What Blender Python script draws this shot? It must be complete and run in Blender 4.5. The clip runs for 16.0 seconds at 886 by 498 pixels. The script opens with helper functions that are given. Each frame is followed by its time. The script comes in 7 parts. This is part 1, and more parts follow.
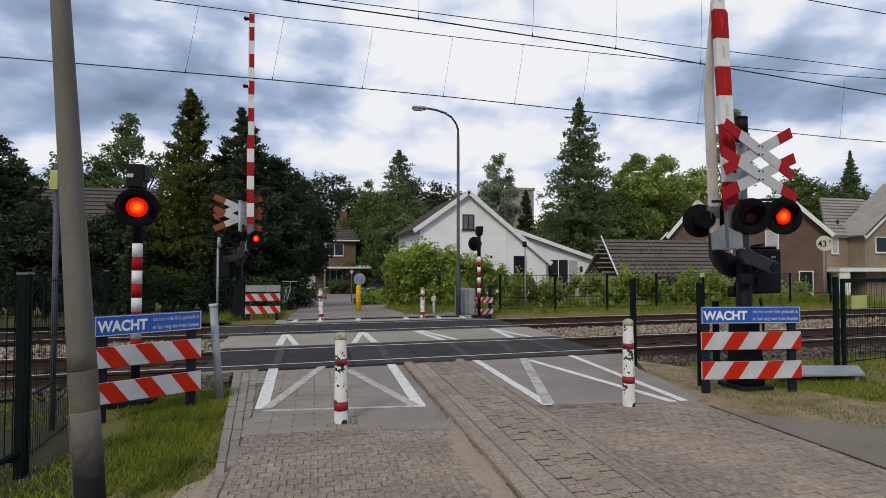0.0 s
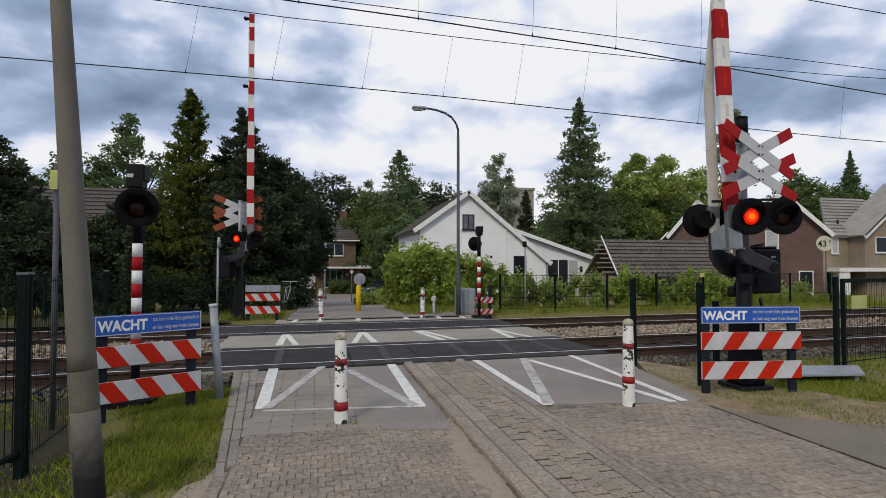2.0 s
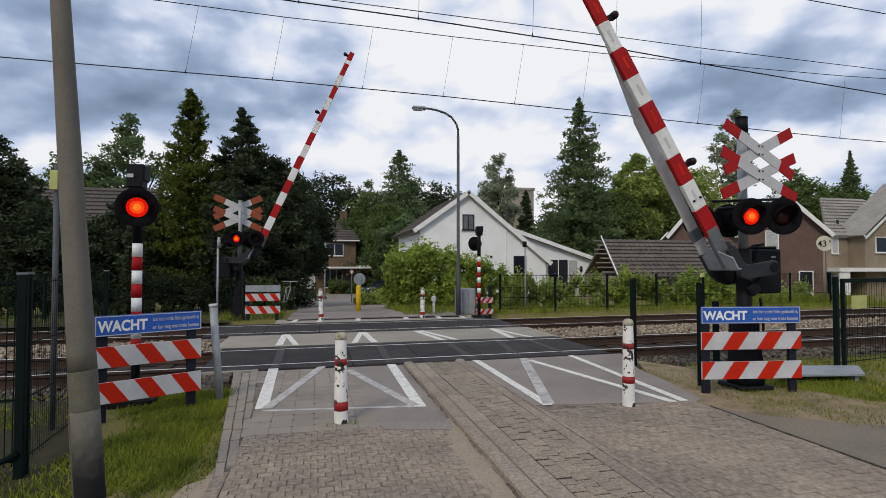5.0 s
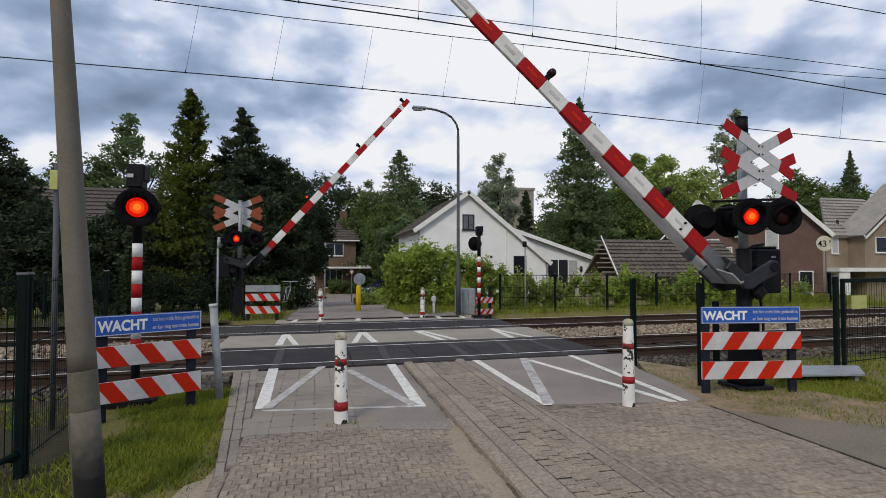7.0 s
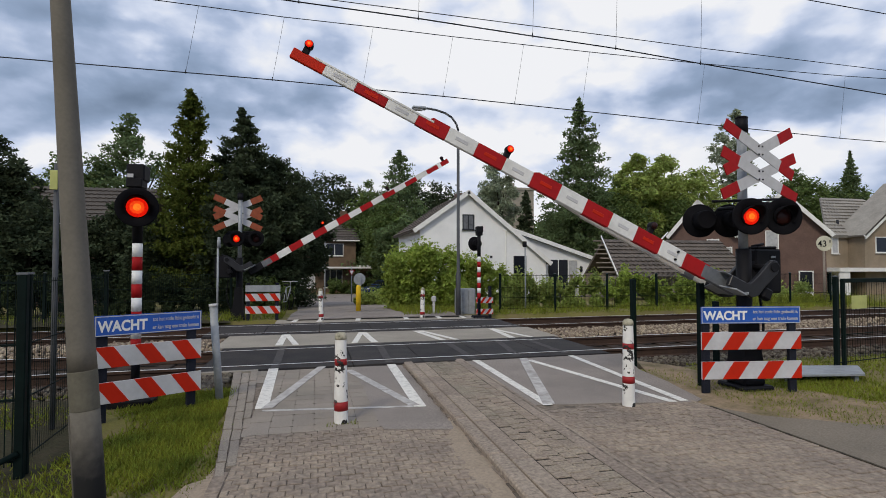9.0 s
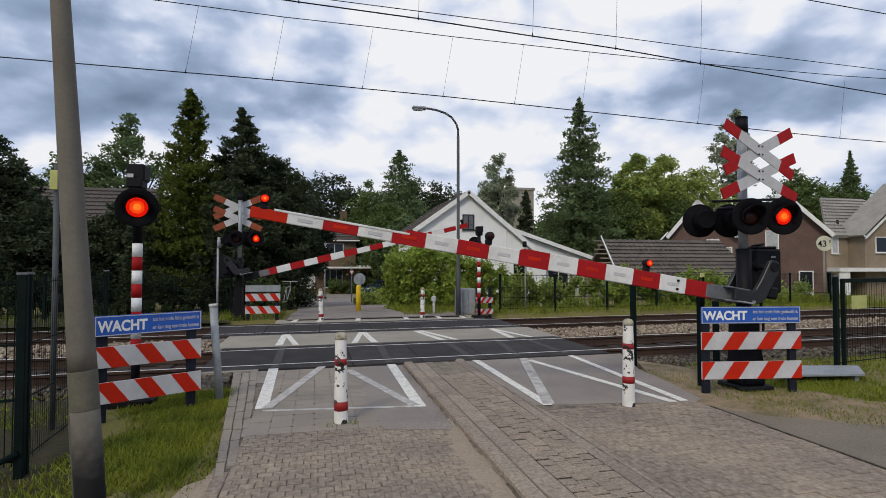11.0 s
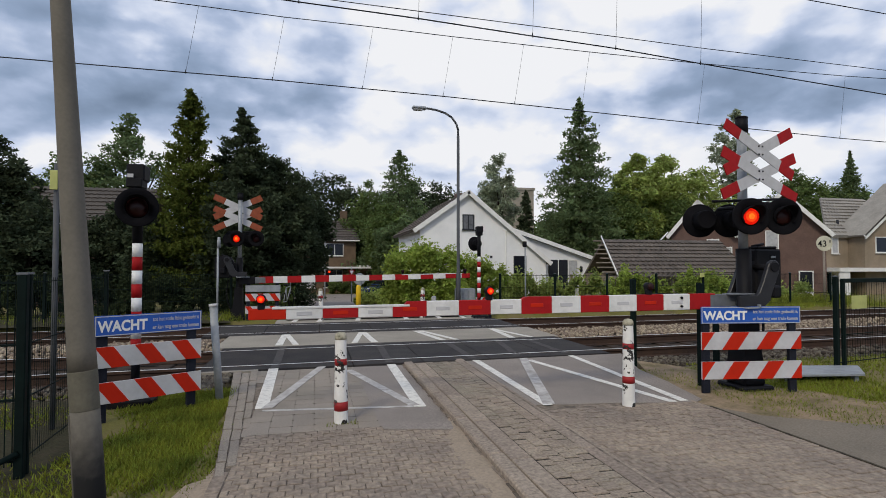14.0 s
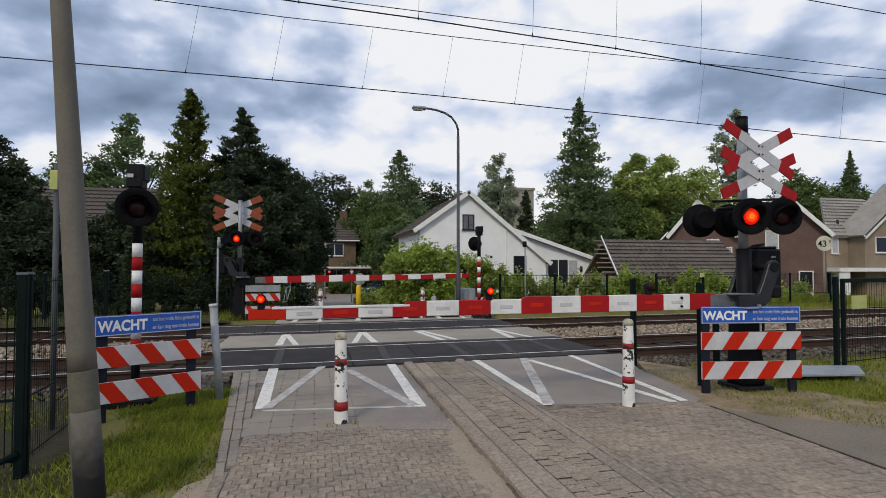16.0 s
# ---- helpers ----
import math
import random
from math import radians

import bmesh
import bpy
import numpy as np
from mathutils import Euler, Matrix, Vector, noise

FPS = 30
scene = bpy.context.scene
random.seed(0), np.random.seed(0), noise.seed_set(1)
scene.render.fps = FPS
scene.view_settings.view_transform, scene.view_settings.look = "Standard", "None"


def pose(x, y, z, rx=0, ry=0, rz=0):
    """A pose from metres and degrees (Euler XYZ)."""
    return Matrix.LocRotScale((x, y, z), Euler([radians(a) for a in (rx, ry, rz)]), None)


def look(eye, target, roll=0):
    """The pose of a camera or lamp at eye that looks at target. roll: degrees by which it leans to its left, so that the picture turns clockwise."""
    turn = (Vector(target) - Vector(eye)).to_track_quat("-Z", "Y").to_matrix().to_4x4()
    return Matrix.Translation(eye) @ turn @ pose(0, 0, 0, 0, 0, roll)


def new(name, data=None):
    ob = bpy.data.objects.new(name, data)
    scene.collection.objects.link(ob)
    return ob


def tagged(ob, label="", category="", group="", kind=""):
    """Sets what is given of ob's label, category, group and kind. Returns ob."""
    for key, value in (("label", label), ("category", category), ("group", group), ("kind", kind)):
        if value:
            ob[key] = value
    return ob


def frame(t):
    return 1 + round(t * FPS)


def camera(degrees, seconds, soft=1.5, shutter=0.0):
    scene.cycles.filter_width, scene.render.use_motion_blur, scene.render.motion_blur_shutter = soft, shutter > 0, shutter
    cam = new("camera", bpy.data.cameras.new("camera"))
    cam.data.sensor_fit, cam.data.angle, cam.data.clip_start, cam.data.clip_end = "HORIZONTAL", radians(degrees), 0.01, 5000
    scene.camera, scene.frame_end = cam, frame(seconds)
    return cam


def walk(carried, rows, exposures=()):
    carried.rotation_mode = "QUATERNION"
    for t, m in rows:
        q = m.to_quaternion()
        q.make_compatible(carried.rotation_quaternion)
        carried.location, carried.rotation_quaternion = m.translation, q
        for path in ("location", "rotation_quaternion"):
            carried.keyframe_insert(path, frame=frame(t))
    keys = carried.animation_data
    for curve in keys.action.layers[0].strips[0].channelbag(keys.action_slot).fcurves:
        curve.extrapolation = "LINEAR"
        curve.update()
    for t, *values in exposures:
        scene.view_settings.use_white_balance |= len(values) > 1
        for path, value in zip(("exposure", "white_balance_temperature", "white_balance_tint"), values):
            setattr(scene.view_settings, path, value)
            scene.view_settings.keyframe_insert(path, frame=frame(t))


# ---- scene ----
cam = camera(79.06, 16.0, soft=0.9)
EYE = pose(0, 0, 1.5, 91.688, 0, -13.376)
walk(cam, [(0, EYE), (16, EYE)], exposures=[(0, -0.13), (16, -0.13)])

# ---------------------------------------------------------------- world and sun
SUN_EL, SUN_AZ = radians(39), radians(215)


def build_world():
    w = bpy.data.worlds.new("sky")
    scene.world = w
    w.use_nodes = True
    nt = w.node_tree
    N, L = nt.nodes, nt.links
    N.clear()
    out = N.new("ShaderNodeOutputWorld")
    bg = N.new("ShaderNodeBackground")
    L.new(bg.outputs[0], out.inputs[0])
    sky = N.new("ShaderNodeTexSky")
    sky.sky_type = "NISHITA"
    sky.sun_disc = False
    sky.sun_elevation, sky.sun_rotation = SUN_EL, SUN_AZ
    dim = N.new("ShaderNodeVectorMath")
    dim.operation = "SCALE"
    dim.inputs["Scale"].default_value = 0.10
    L.new(sky.outputs[0], dim.inputs[0])
    tc = N.new("ShaderNodeTexCoord")
    sep = N.new("ShaderNodeSeparateXYZ")
    L.new(tc.outputs["Generated"], sep.inputs[0])
    up = N.new("ShaderNodeMath")
    up.operation = "MAXIMUM"
    up.inputs[1].default_value = 0.0
    L.new(sep.outputs["Z"], up.inputs[0])
    lift = N.new("ShaderNodeMath")
    lift.operation = "ADD"
    lift.inputs[1].default_value = 0.42
    L.new(up.outputs[0], lift.inputs[0])
    div = []
    for axis in "XY":
        d = N.new("ShaderNodeMath")
        d.operation = "DIVIDE"
        L.new(sep.outputs[axis], d.inputs[0])
        L.new(lift.outputs[0], d.inputs[1])
        div.append(d)
    plane = N.new("ShaderNodeCombineXYZ")
    L.new(div[0].outputs[0], plane.inputs[0])
    L.new(div[1].outputs[0], plane.inputs[1])
    plane.inputs[2].default_value = 3.7

    def fbm(src, scale, detail, rough, distort, shift):
        mp = N.new("ShaderNodeMapping")
        mp.inputs["Location"].default_value = shift
        L.new(src, mp.inputs[0])
        n = N.new("ShaderNodeTexNoise")
        n.inputs["Scale"].default_value = scale
        n.inputs["Detail"].default_value = detail
        n.inputs["Roughness"].default_value = rough
        n.inputs["Distortion"].default_value = distort
        L.new(mp.outputs[0], n.inputs["Vector"])
        return n.outputs["Fac"]

    def math_node(op, a, b=None, c=None):
        n = N.new("ShaderNodeMath")
        n.operation = op
        for i, v in enumerate((a, b, c)):
            if v is None:
                continue
            if isinstance(v, (int, float)):
                n.inputs[i].default_value = v
            else:
                L.new(v, n.inputs[i])
        return n.outputs[0]

    def ramp(src, stops):
        r = N.new("ShaderNodeValToRGB")
        r.color_ramp.interpolation = "LINEAR"
        while len(r.color_ramp.elements) < len(stops):
            r.color_ramp.elements.new(0.5)
        for e, (p, c) in zip(r.color_ramp.elements, stops):
            e.position, e.color = p, (*c, 1)
        L.new(src, r.inputs[0])
        return r.outputs[0]

    # azimuth and elevation in degrees for the cloud banks
    az = math_node("MULTIPLY", math_node("ARCTAN2", sep.outputs["X"], sep.outputs["Y"]), 57.29578)
    el = math_node("MULTIPLY", math_node("ARCSINE", sep.outputs["Z"]), 57.29578)
    tall = N.new("ShaderNodeVectorMath")
    tall.operation = "MULTIPLY"
    tall.inputs[1].default_value = (1.0, 1.0, 1.8)
    L.new(tc.outputs["Generated"], tall.inputs[0])
    view = tall.outputs[0]
    warp_a = fbm(view, 5.0, 4, 0.5, 0.0, (2.2, 5.1, 0))
    warp_b = fbm(view, 5.0, 4, 0.5, 0.0, (7.7, 1.4, 0))
    az = math_node("ADD", az, math_node("MULTIPLY_ADD", warp_a, 14.0, -7.0))
    el = math_node("ADD", el, math_node("MULTIPLY_ADD", warp_b, 7.0, -3.5))
    lumps = fbm(view, 5.2, 8, 0.5, 0.0, CLOUD_SHIFT)
    # heaped tops: rounded cells, shifted about by noise
    stir = N.new("ShaderNodeVectorMath")
    stir.operation = "MULTIPLY_ADD"
    jumble = N.new("ShaderNodeTexNoise")
    jumble.inputs["Scale"].default_value, jumble.inputs["Detail"].default_value = 9.0, 5
    L.new(view, jumble.inputs["Vector"])
    stir.inputs[1].default_value = (0.16, 0.16, 0.16)
    L.new(jumble.outputs["Color"], stir.inputs[0])
    L.new(view, stir.inputs[2])
    heaps = []
    for size in (8.0, 17.0):
        cell = N.new("ShaderNodeTexVoronoi")
        cell.feature = "SMOOTH_F1"
        cell.inputs["Scale"].default_value = size
        cell.inputs["Smoothness"].default_value = 0.35
        L.new(stir.outputs[0], cell.inputs["Vector"])
        heaps.append(cell.outputs["Distance"])
    puffs = math_node("MULTIPLY_ADD", heaps[1], -0.22, math_node("MULTIPLY_ADD", heaps[0], -0.42, 0.27))
    total = math_node("ADD", math_node("MULTIPLY_ADD", lumps, 1.15, 0.07), puffs)
    for a0, e0, sa, se, amp in CLOUD_BANKS:
        u = math_node("DIVIDE", math_node("SUBTRACT", az, a0), sa)
        v = math_node("DIVIDE", math_node("SUBTRACT", el, e0), se)
        q = math_node("ADD", math_node("MULTIPLY", u, u), math_node("MULTIPLY", v, v))
        g = math_node("POWER", 2.718, math_node("MULTIPLY", q, -0.5))
        total = math_node("ADD", total, math_node("MULTIPLY", g, amp))
    shade = ramp(total, [(0.0, (0.17, 0.235, 0.345)), (0.36, (0.315, 0.41, 0.585)), (0.52, (0.465, 0.56, 0.76)), (0.68, (0.715, 0.785, 0.945)), (0.86, (0.955, 0.965, 1.0))])
    gaps = ramp(fbm(plane.outputs[0], 1.3, 5, 0.5, 0.1, (4.1, 8.3, 0)), [(0.62, (1, 1, 1)), (0.75, (0.8, 0.8, 0.8))])
    mix = N.new("ShaderNodeMix")
    mix.data_type = "RGBA"
    L.new(gaps, mix.inputs["Factor"])
    L.new(dim.outputs[0], mix.inputs["A"])
    L.new(shade, mix.inputs["B"])
    L.new(mix.outputs["Result"], bg.inputs[0])
    bg.inputs[1].default_value = 1.0


CLOUD_BANKS = [(-24, 13.2, 7, 2.0, -0.20), (-14, 14.6, 8, 2.6, -0.12), (-7, 17.5, 8, 3.0, -0.12), (-21, 9.0, 9, 1.3, 0.34), (3, 10.5, 10, 2.6, 0.22),
               (-14, 21, 9, 3.0, -0.04), (0, 21.5, 5, 3.0, -0.04), (-26, 19, 3, 3.0, 0.16), (14, 22, 8, 5.0, 0.34), (27, 24, 9, 3.5, 0.32),
               (47, 18.6, 5, 1.4, -0.20), (43, 15.2, 7, 1.6, -0.24), (50, 14.0, 5, 1.3, -0.14), (23, 16.5, 5, 1.4, -0.06), (34, 11.5, 12, 1.8, 0.20), (27, 7.5, 16, 2.6, 0.26),
               (50, 9.8, 6, 1.8, 0.22), (52, 22, 7, 2.0, 0.30), (37, 19.5, 6, 1.8, 0.16)]
CLOUD_SHIFT = (0.0, 0.0, 0.0)
build_world()
sun = new("sun", bpy.data.lights.new("sun", "SUN"))
sun.data.energy, sun.data.angle, sun.data.color = 1.8, radians(14), (1.0, 0.89, 0.70)
sun.matrix_world = look((0, 0, 0), (-math.sin(SUN_AZ) * math.cos(SUN_EL), -math.cos(SUN_AZ) * math.cos(SUN_EL), -math.sin(SUN_EL)))

# ---------------------------------------------------------------- materials


def mat(name, color, rough=0.7, metal=0.0, var=0.15, scale=6.0, fine=60.0, bump=0.2, color2=None, stain=0.5,
        per_object=0.0, per_island=0.0, emit=None, trans=0.0, spec=0.25, placed=False):
    """Two scales of colour noise, wear colour, fine relief."""
    m = bpy.data.materials.new(name)
    m.use_nodes = True
    nt = m.node_tree
    N, L = nt.nodes, nt.links
    b = N["Principled BSDF"]
    b.inputs["Roughness"].default_value = rough
    b.inputs["Metallic"].default_value = metal
    b.inputs["Specular IOR Level"].default_value = spec
    coord = N.new("ShaderNodeNewGeometry").outputs["Position"] if placed else N.new("ShaderNodeTexCoord").outputs["Object"]
    big = N.new("ShaderNodeTexNoise")
    big.inputs["Scale"].default_value, big.inputs["Detail"].default_value = scale, 5
    big.inputs["Roughness"].default_value = 0.62
    L.new(coord, big.inputs["Vector"])
    small = N.new("ShaderNodeTexNoise")
    small.inputs["Scale"].default_value, small.inputs["Detail"].default_value = fine, 4
    L.new(coord, small.inputs["Vector"])
    c2 = color2 or tuple(max(0.0, c * (1 - 2.2 * var)) for c in color)
    rp = N.new("ShaderNodeValToRGB")
    rp.color_ramp.elements[0].position, rp.color_ramp.elements[0].color = stain - 0.18, (*c2, 1)
    rp.color_ramp.elements[1].position, rp.color_ramp.elements[1].color = stain + 0.12, (*color, 1)
    L.new(big.outputs["Fac"], rp.inputs[0])
    hsv = N.new("ShaderNodeHueSaturation")
    L.new(rp.outputs[0], hsv.inputs["Color"])
    val = N.new("ShaderNodeMath")
    val.operation = "MULTIPLY_ADD"
    val.inputs[1].default_value, val.inputs[2].default_value = 2 * var, 1 - var
    L.new(small.outputs["Fac"], val.inputs[0])
    last = val.outputs[0]
    if per_object or per_island:
        info = N.new("ShaderNodeObjectInfo" if per_object else "ShaderNodeNewGeometry")
        src = info.outputs["Random" if per_object else "Random Per Island"]
        amount = per_object or per_island
        k = N.new("ShaderNodeMath")
        k.operation = "MULTIPLY_ADD"
        k.inputs[1].default_value, k.inputs[2].default_value = 2 * amount, 1 - amount
        L.new(src, k.inputs[0])
        mul = N.new("ShaderNodeMath")
        mul.operation = "MULTIPLY"
        L.new(last, mul.inputs[0])
        L.new(k.outputs[0], mul.inputs[1])
        last = mul.outputs[0]
        hue = N.new("ShaderNodeMath")
        hue.operation = "MULTIPLY_ADD"
        hue.inputs[1].default_value, hue.inputs[2].default_value = 0.05 * min(1, amount * 2), 0.5 - 0.025 * min(1, amount * 2)
        L.new(src, hue.inputs[0])
        L.new(hue.outputs[0], hsv.inputs["Hue"])
    L.new(last, hsv.inputs["Value"])
    L.new(hsv.outputs[0], b.inputs["Base Color"])
    if bump:
        bp = N.new("ShaderNodeBump")
        bp.inputs["Strength"].default_value = bump
        bp.inputs["Distance"].default_value = 0.01
        L.new(small.outputs["Fac"], bp.inputs["Height"])
        L.new(bp.outputs[0], b.inputs["Normal"])
    if emit:
        b.inputs["Emission Color"].default_value = (*emit[:3], 1)
        b.inputs["Emission Strength"].default_value = emit[3]
    if trans:
        tr = N.new("ShaderNodeBsdfTranslucent")
        mx = N.new("ShaderNodeMixShader")
        mx.inputs[0].default_value = trans
        L.new(hsv.outputs[0], tr.inputs["Color"])
        L.new(b.outputs[0], mx.inputs[1])
        L.new(tr.outputs[0], mx.inputs[2])
        L.new(mx.outputs[0], N["Material Output"].inputs[0])
    return m


M = {}
M["grass"] = mat("grass_ground", (0.15, 0.14, 0.036), 0.95, var=0.4, scale=1.1, fine=40, bump=0.8, color2=(0.165, 0.128, 0.066), stain=0.46)
M["sand"] = mat("sandy_soil", (0.27, 0.20, 0.13), 0.95, var=0.5, scale=3.0, fine=40, bump=0.7, color2=(0.125, 0.105, 0.046), stain=0.47)
M["blade"] = mat("grass_blades", (0.225, 0.25, 0.034), 0.8, var=0.25, scale=1.6, fine=20, bump=0, per_island=0.4, trans=0.3, color2=(0.118, 0.15, 0.024), spec=0.1)
M["brick"] = mat("paving_brick", (0.292, 0.236, 0.183), 0.9, var=0.75, scale=1.1, fine=24, bump=0.9, color2=(0.195, 0.161, 0.135), per_object=0.09, placed=True)
M["brick_far"] = mat("paving_brick_rest", (0.292, 0.236, 0.183), 0.9, var=0.75, scale=1.1, fine=24, bump=0.9, color2=(0.195, 0.161, 0.135), per_island=0.09, placed=True)
M["medianbrick"] = mat("median_brick", (0.30, 0.243, 0.19), 0.9, var=0.8, scale=1.0, fine=55, bump=0.7, color2=(0.212, 0.184, 0.143), per_object=0.10, placed=True)
M["tile"] = mat("concrete_tile", (0.285, 0.245, 0.205), 0.9, var=0.55, scale=1.3, fine=70, bump=0.4, color2=(0.210, 0.186, 0.155), per_object=0.06, placed=True)
M["joint"] = mat("joint_sand", (0.25, 0.205, 0.165), 0.95, var=0.5, scale=9, fine=30, bump=0.5, color2=(0.085, 0.07, 0.056), stain=0.52, placed=True)
M["drift"] = mat("drifted_sand", (0.31, 0.25, 0.19), 0.95, var=0.35, scale=5, fine=45, bump=0.6, color2=(0.27, 0.22, 0.165), stain=0.45, placed=True)
# soil colour also carries the shade by the fence and under the hedge
M["shaded_litter"] = mat("shaded_mossy_soil", (0.034, 0.031, 0.013), 0.95, var=0.5, scale=4, fine=35, bump=0.9, color2=(0.06, 0.044, 0.026), stain=0.40, placed=True)
M["sootsoil"] = mat("black_joint_earth", (0.020, 0.017, 0.013), 0.95, var=0.4, scale=12, fine=60, bump=0.8, color2=(0.05, 0.042, 0.03), stain=0.40)
M["soil"] = mat("dark_soil", (0.045, 0.038, 0.029), 0.95, var=0.4, scale=12, fine=60, bump=0.8, color2=(0.085, 0.072, 0.05))
M["asphalt"] = mat("worn_asphalt", (0.262, 0.228, 0.202), 0.9, var=0.6, scale=0.9, fine=60, bump=0.5, color2=(0.192, 0.168, 0.150))
M["concrete"] = mat("pale_concrete", (0.313, 0.284, 0.237), 0.88, var=0.4, scale=0.9, fine=80, bump=0.3, color2=(0.238, 0.214, 0.181))
M["sidepath"] = mat("dusty_side_path", (0.198, 0.168, 0.130), 0.9, var=0.5, scale=0.8, fine=60, bump=0.4, color2=(0.146, 0.125, 0.098))
M["kerb"] = mat("kerb_concrete", (0.295, 0.240, 0.192), 0.9, var=0.75, scale=1.6, fine=40, bump=0.6, color2=(0.205, 0.168, 0.138), per_object=0.08, placed=True)
M["rubber"] = mat("black_rubber_panel", (0.033, 0.031, 0.033), 0.85, var=0.35, scale=2.0, fine=40, bump=0.3, color2=(0.05, 0.046, 0.044), per_object=0.12, spec=0.15, placed=True)
M["linepaint"] = mat("worn_road_paint", (0.70, 0.68, 0.63), 0.8, var=0.2, scale=11, fine=45, bump=0.4, color2=(0.36, 0.34, 0.32), stain=0.40)
M["linefaded"] = mat("faded_road_paint", (0.50, 0.48, 0.46), 0.85, var=0.22, scale=7, fine=45, bump=0.4, color2=(0.27, 0.25, 0.235), stain=0.49)
M["ghost"] = mat("worn_off_paint", (0.075, 0.07, 0.068), 0.85, var=0.25, scale=9, fine=40, bump=0.2, color2=(0.045, 0.042, 0.042), stain=0.5)
M["ballast"] = mat("grey_ballast_stone", (0.108, 0.090, 0.071), 0.95, var=0.25, scale=2.0, fine=30, bump=0.6, color2=(0.085, 0.075, 0.064), per_island=0.5)
M["ballast_tan"] = mat("tan_ballast_stone", (0.30, 0.245, 0.185), 0.95, var=0.25, scale=2.0, fine=30, bump=0.6, color2=(0.19, 0.145, 0.11), per_island=0.4)
M["ballast_bed"] = mat("ballast_bed", (0.07, 0.052, 0.042), 0.95, var=0.4, scale=12.0, fine=35, bump=1.0, color2=(0.038, 0.03, 0.026))
M["rust"] = mat("rusty_rail_steel", (0.058, 0.034, 0.024), 0.9, 0.0, var=0.25, scale=5, fine=60, bump=0.4, color2=(0.036, 0.024, 0.02))
M["railhead"] = mat("polished_rail_head", (0.78, 0.78, 0.78), 0.4, 0.35, var=0.1, scale=3, fine=40, bump=0.05)
M["sleeper"] = mat("dirty_concrete_sleeper", (0.058, 0.043, 0.034), 0.9, var=0.25, scale=3, fine=50, bump=0.4, color2=(0.036, 0.027, 0.022))
M["white"] = mat("white_paint", (0.78, 0.78, 0.77), 0.45, var=0.06, scale=4, fine=25, bump=0.05, color2=(0.62, 0.62, 0.61), stain=0.35)
M["boomwhite"] = mat("weathered_white_boom_paint", (0.68, 0.68, 0.67), 0.55, var=0.10, scale=3, fine=25, bump=0.06, color2=(0.50, 0.50, 0.49), stain=0.42)
M["red"] = mat("red_paint", (0.34, 0.012, 0.014), 0.6, var=0.12, scale=4, fine=25, bump=0.05, color2=(0.25, 0.012, 0.014), stain=0.4, spec=0.12)
M["orange_red"] = mat("fluorescent_red_sheeting", (0.504, 0.020, 0.005), 0.5, var=0.08, scale=3, fine=20, bump=0.02, color2=(0.423, 0.018, 0.005), spec=0.15)
M["dull_red"] = mat("weathered_red_paint", (0.27, 0.066, 0.028), 0.6, var=0.15, scale=6, fine=30, bump=0.1)
M["greyplate"] = mat("grey_white_sheeting", (0.52, 0.52, 0.54), 0.45, var=0.08, scale=3, fine=20, bump=0.03, color2=(0.42, 0.42, 0.435))
M["black"] = mat("black_paint", (0.0065, 0.0065, 0.0085), 0.6, var=0.2, scale=5, fine=40, bump=0.08, color2=(0.0095, 0.0095, 0.012), spec=0.14)
M["matt"] = mat("matt_black_coating", (0.006, 0.006, 0.0075), 0.9, var=0.2, scale=5, fine=40, bump=0.05, color2=(0.009, 0.009, 0.011), spec=0.06)
M["cast"] = mat("black_painted_casting", (0.012, 0.012, 0.015), 0.42, var=0.2, scale=6, fine=40, bump=0.08, color2=(0.02, 0.02, 0.024), spec=0.4)
M["clamp"] = mat("dull_zinc_clamp", (0.15, 0.16, 0.175), 0.6, 0.2, var=0.14, scale=7, fine=40, bump=0.1, color2=(0.11, 0.118, 0.13))
M["strut"] = mat("cream_strut_paint", (0.60, 0.585, 0.54), 0.5, var=0.08, scale=4, fine=25, bump=0.05, color2=(0.47, 0.455, 0.42))
M["darkblue"] = mat("dark_slate_post", (0.014, 0.016, 0.026), 0.7, var=0.2, scale=5, fine=40, bump=0.1, spec=0.15)
M["steel"] = mat("galvanised_steel", (0.33, 0.35, 0.37), 0.55, 0.35, var=0.14, scale=7, fine=40, bump=0.1, color2=(0.25, 0.265, 0.28))
M["polegrey"] = mat("weathered_grey_pole", (0.150, 0.136, 0.114), 0.8, 0.0, var=0.16, scale=2.5, fine=50, bump=0.15, color2=(0.103, 0.094, 0.079), stain=0.45)
M["mastgrey"] = mat("dark_grey_mast_paint", (0.085, 0.09, 0.10), 0.6, 0.1, var=0.15, scale=3, fine=40, bump=0.08)
M["polesleeve"] = mat("olive_pole_sleeve", (0.125, 0.115, 0.088), 0.8, var=0.2, scale=5, fine=50, bump=0.15, color2=(0.09, 0.083, 0.064))
M["polecoat"] = mat("pole_paint_over_bitumen", (0.150, 0.136, 0.114), 0.8, 0.0, var=0.16, scale=2.5, fine=50, bump=0.15, color2=(0.103, 0.094, 0.079), stain=0.45)


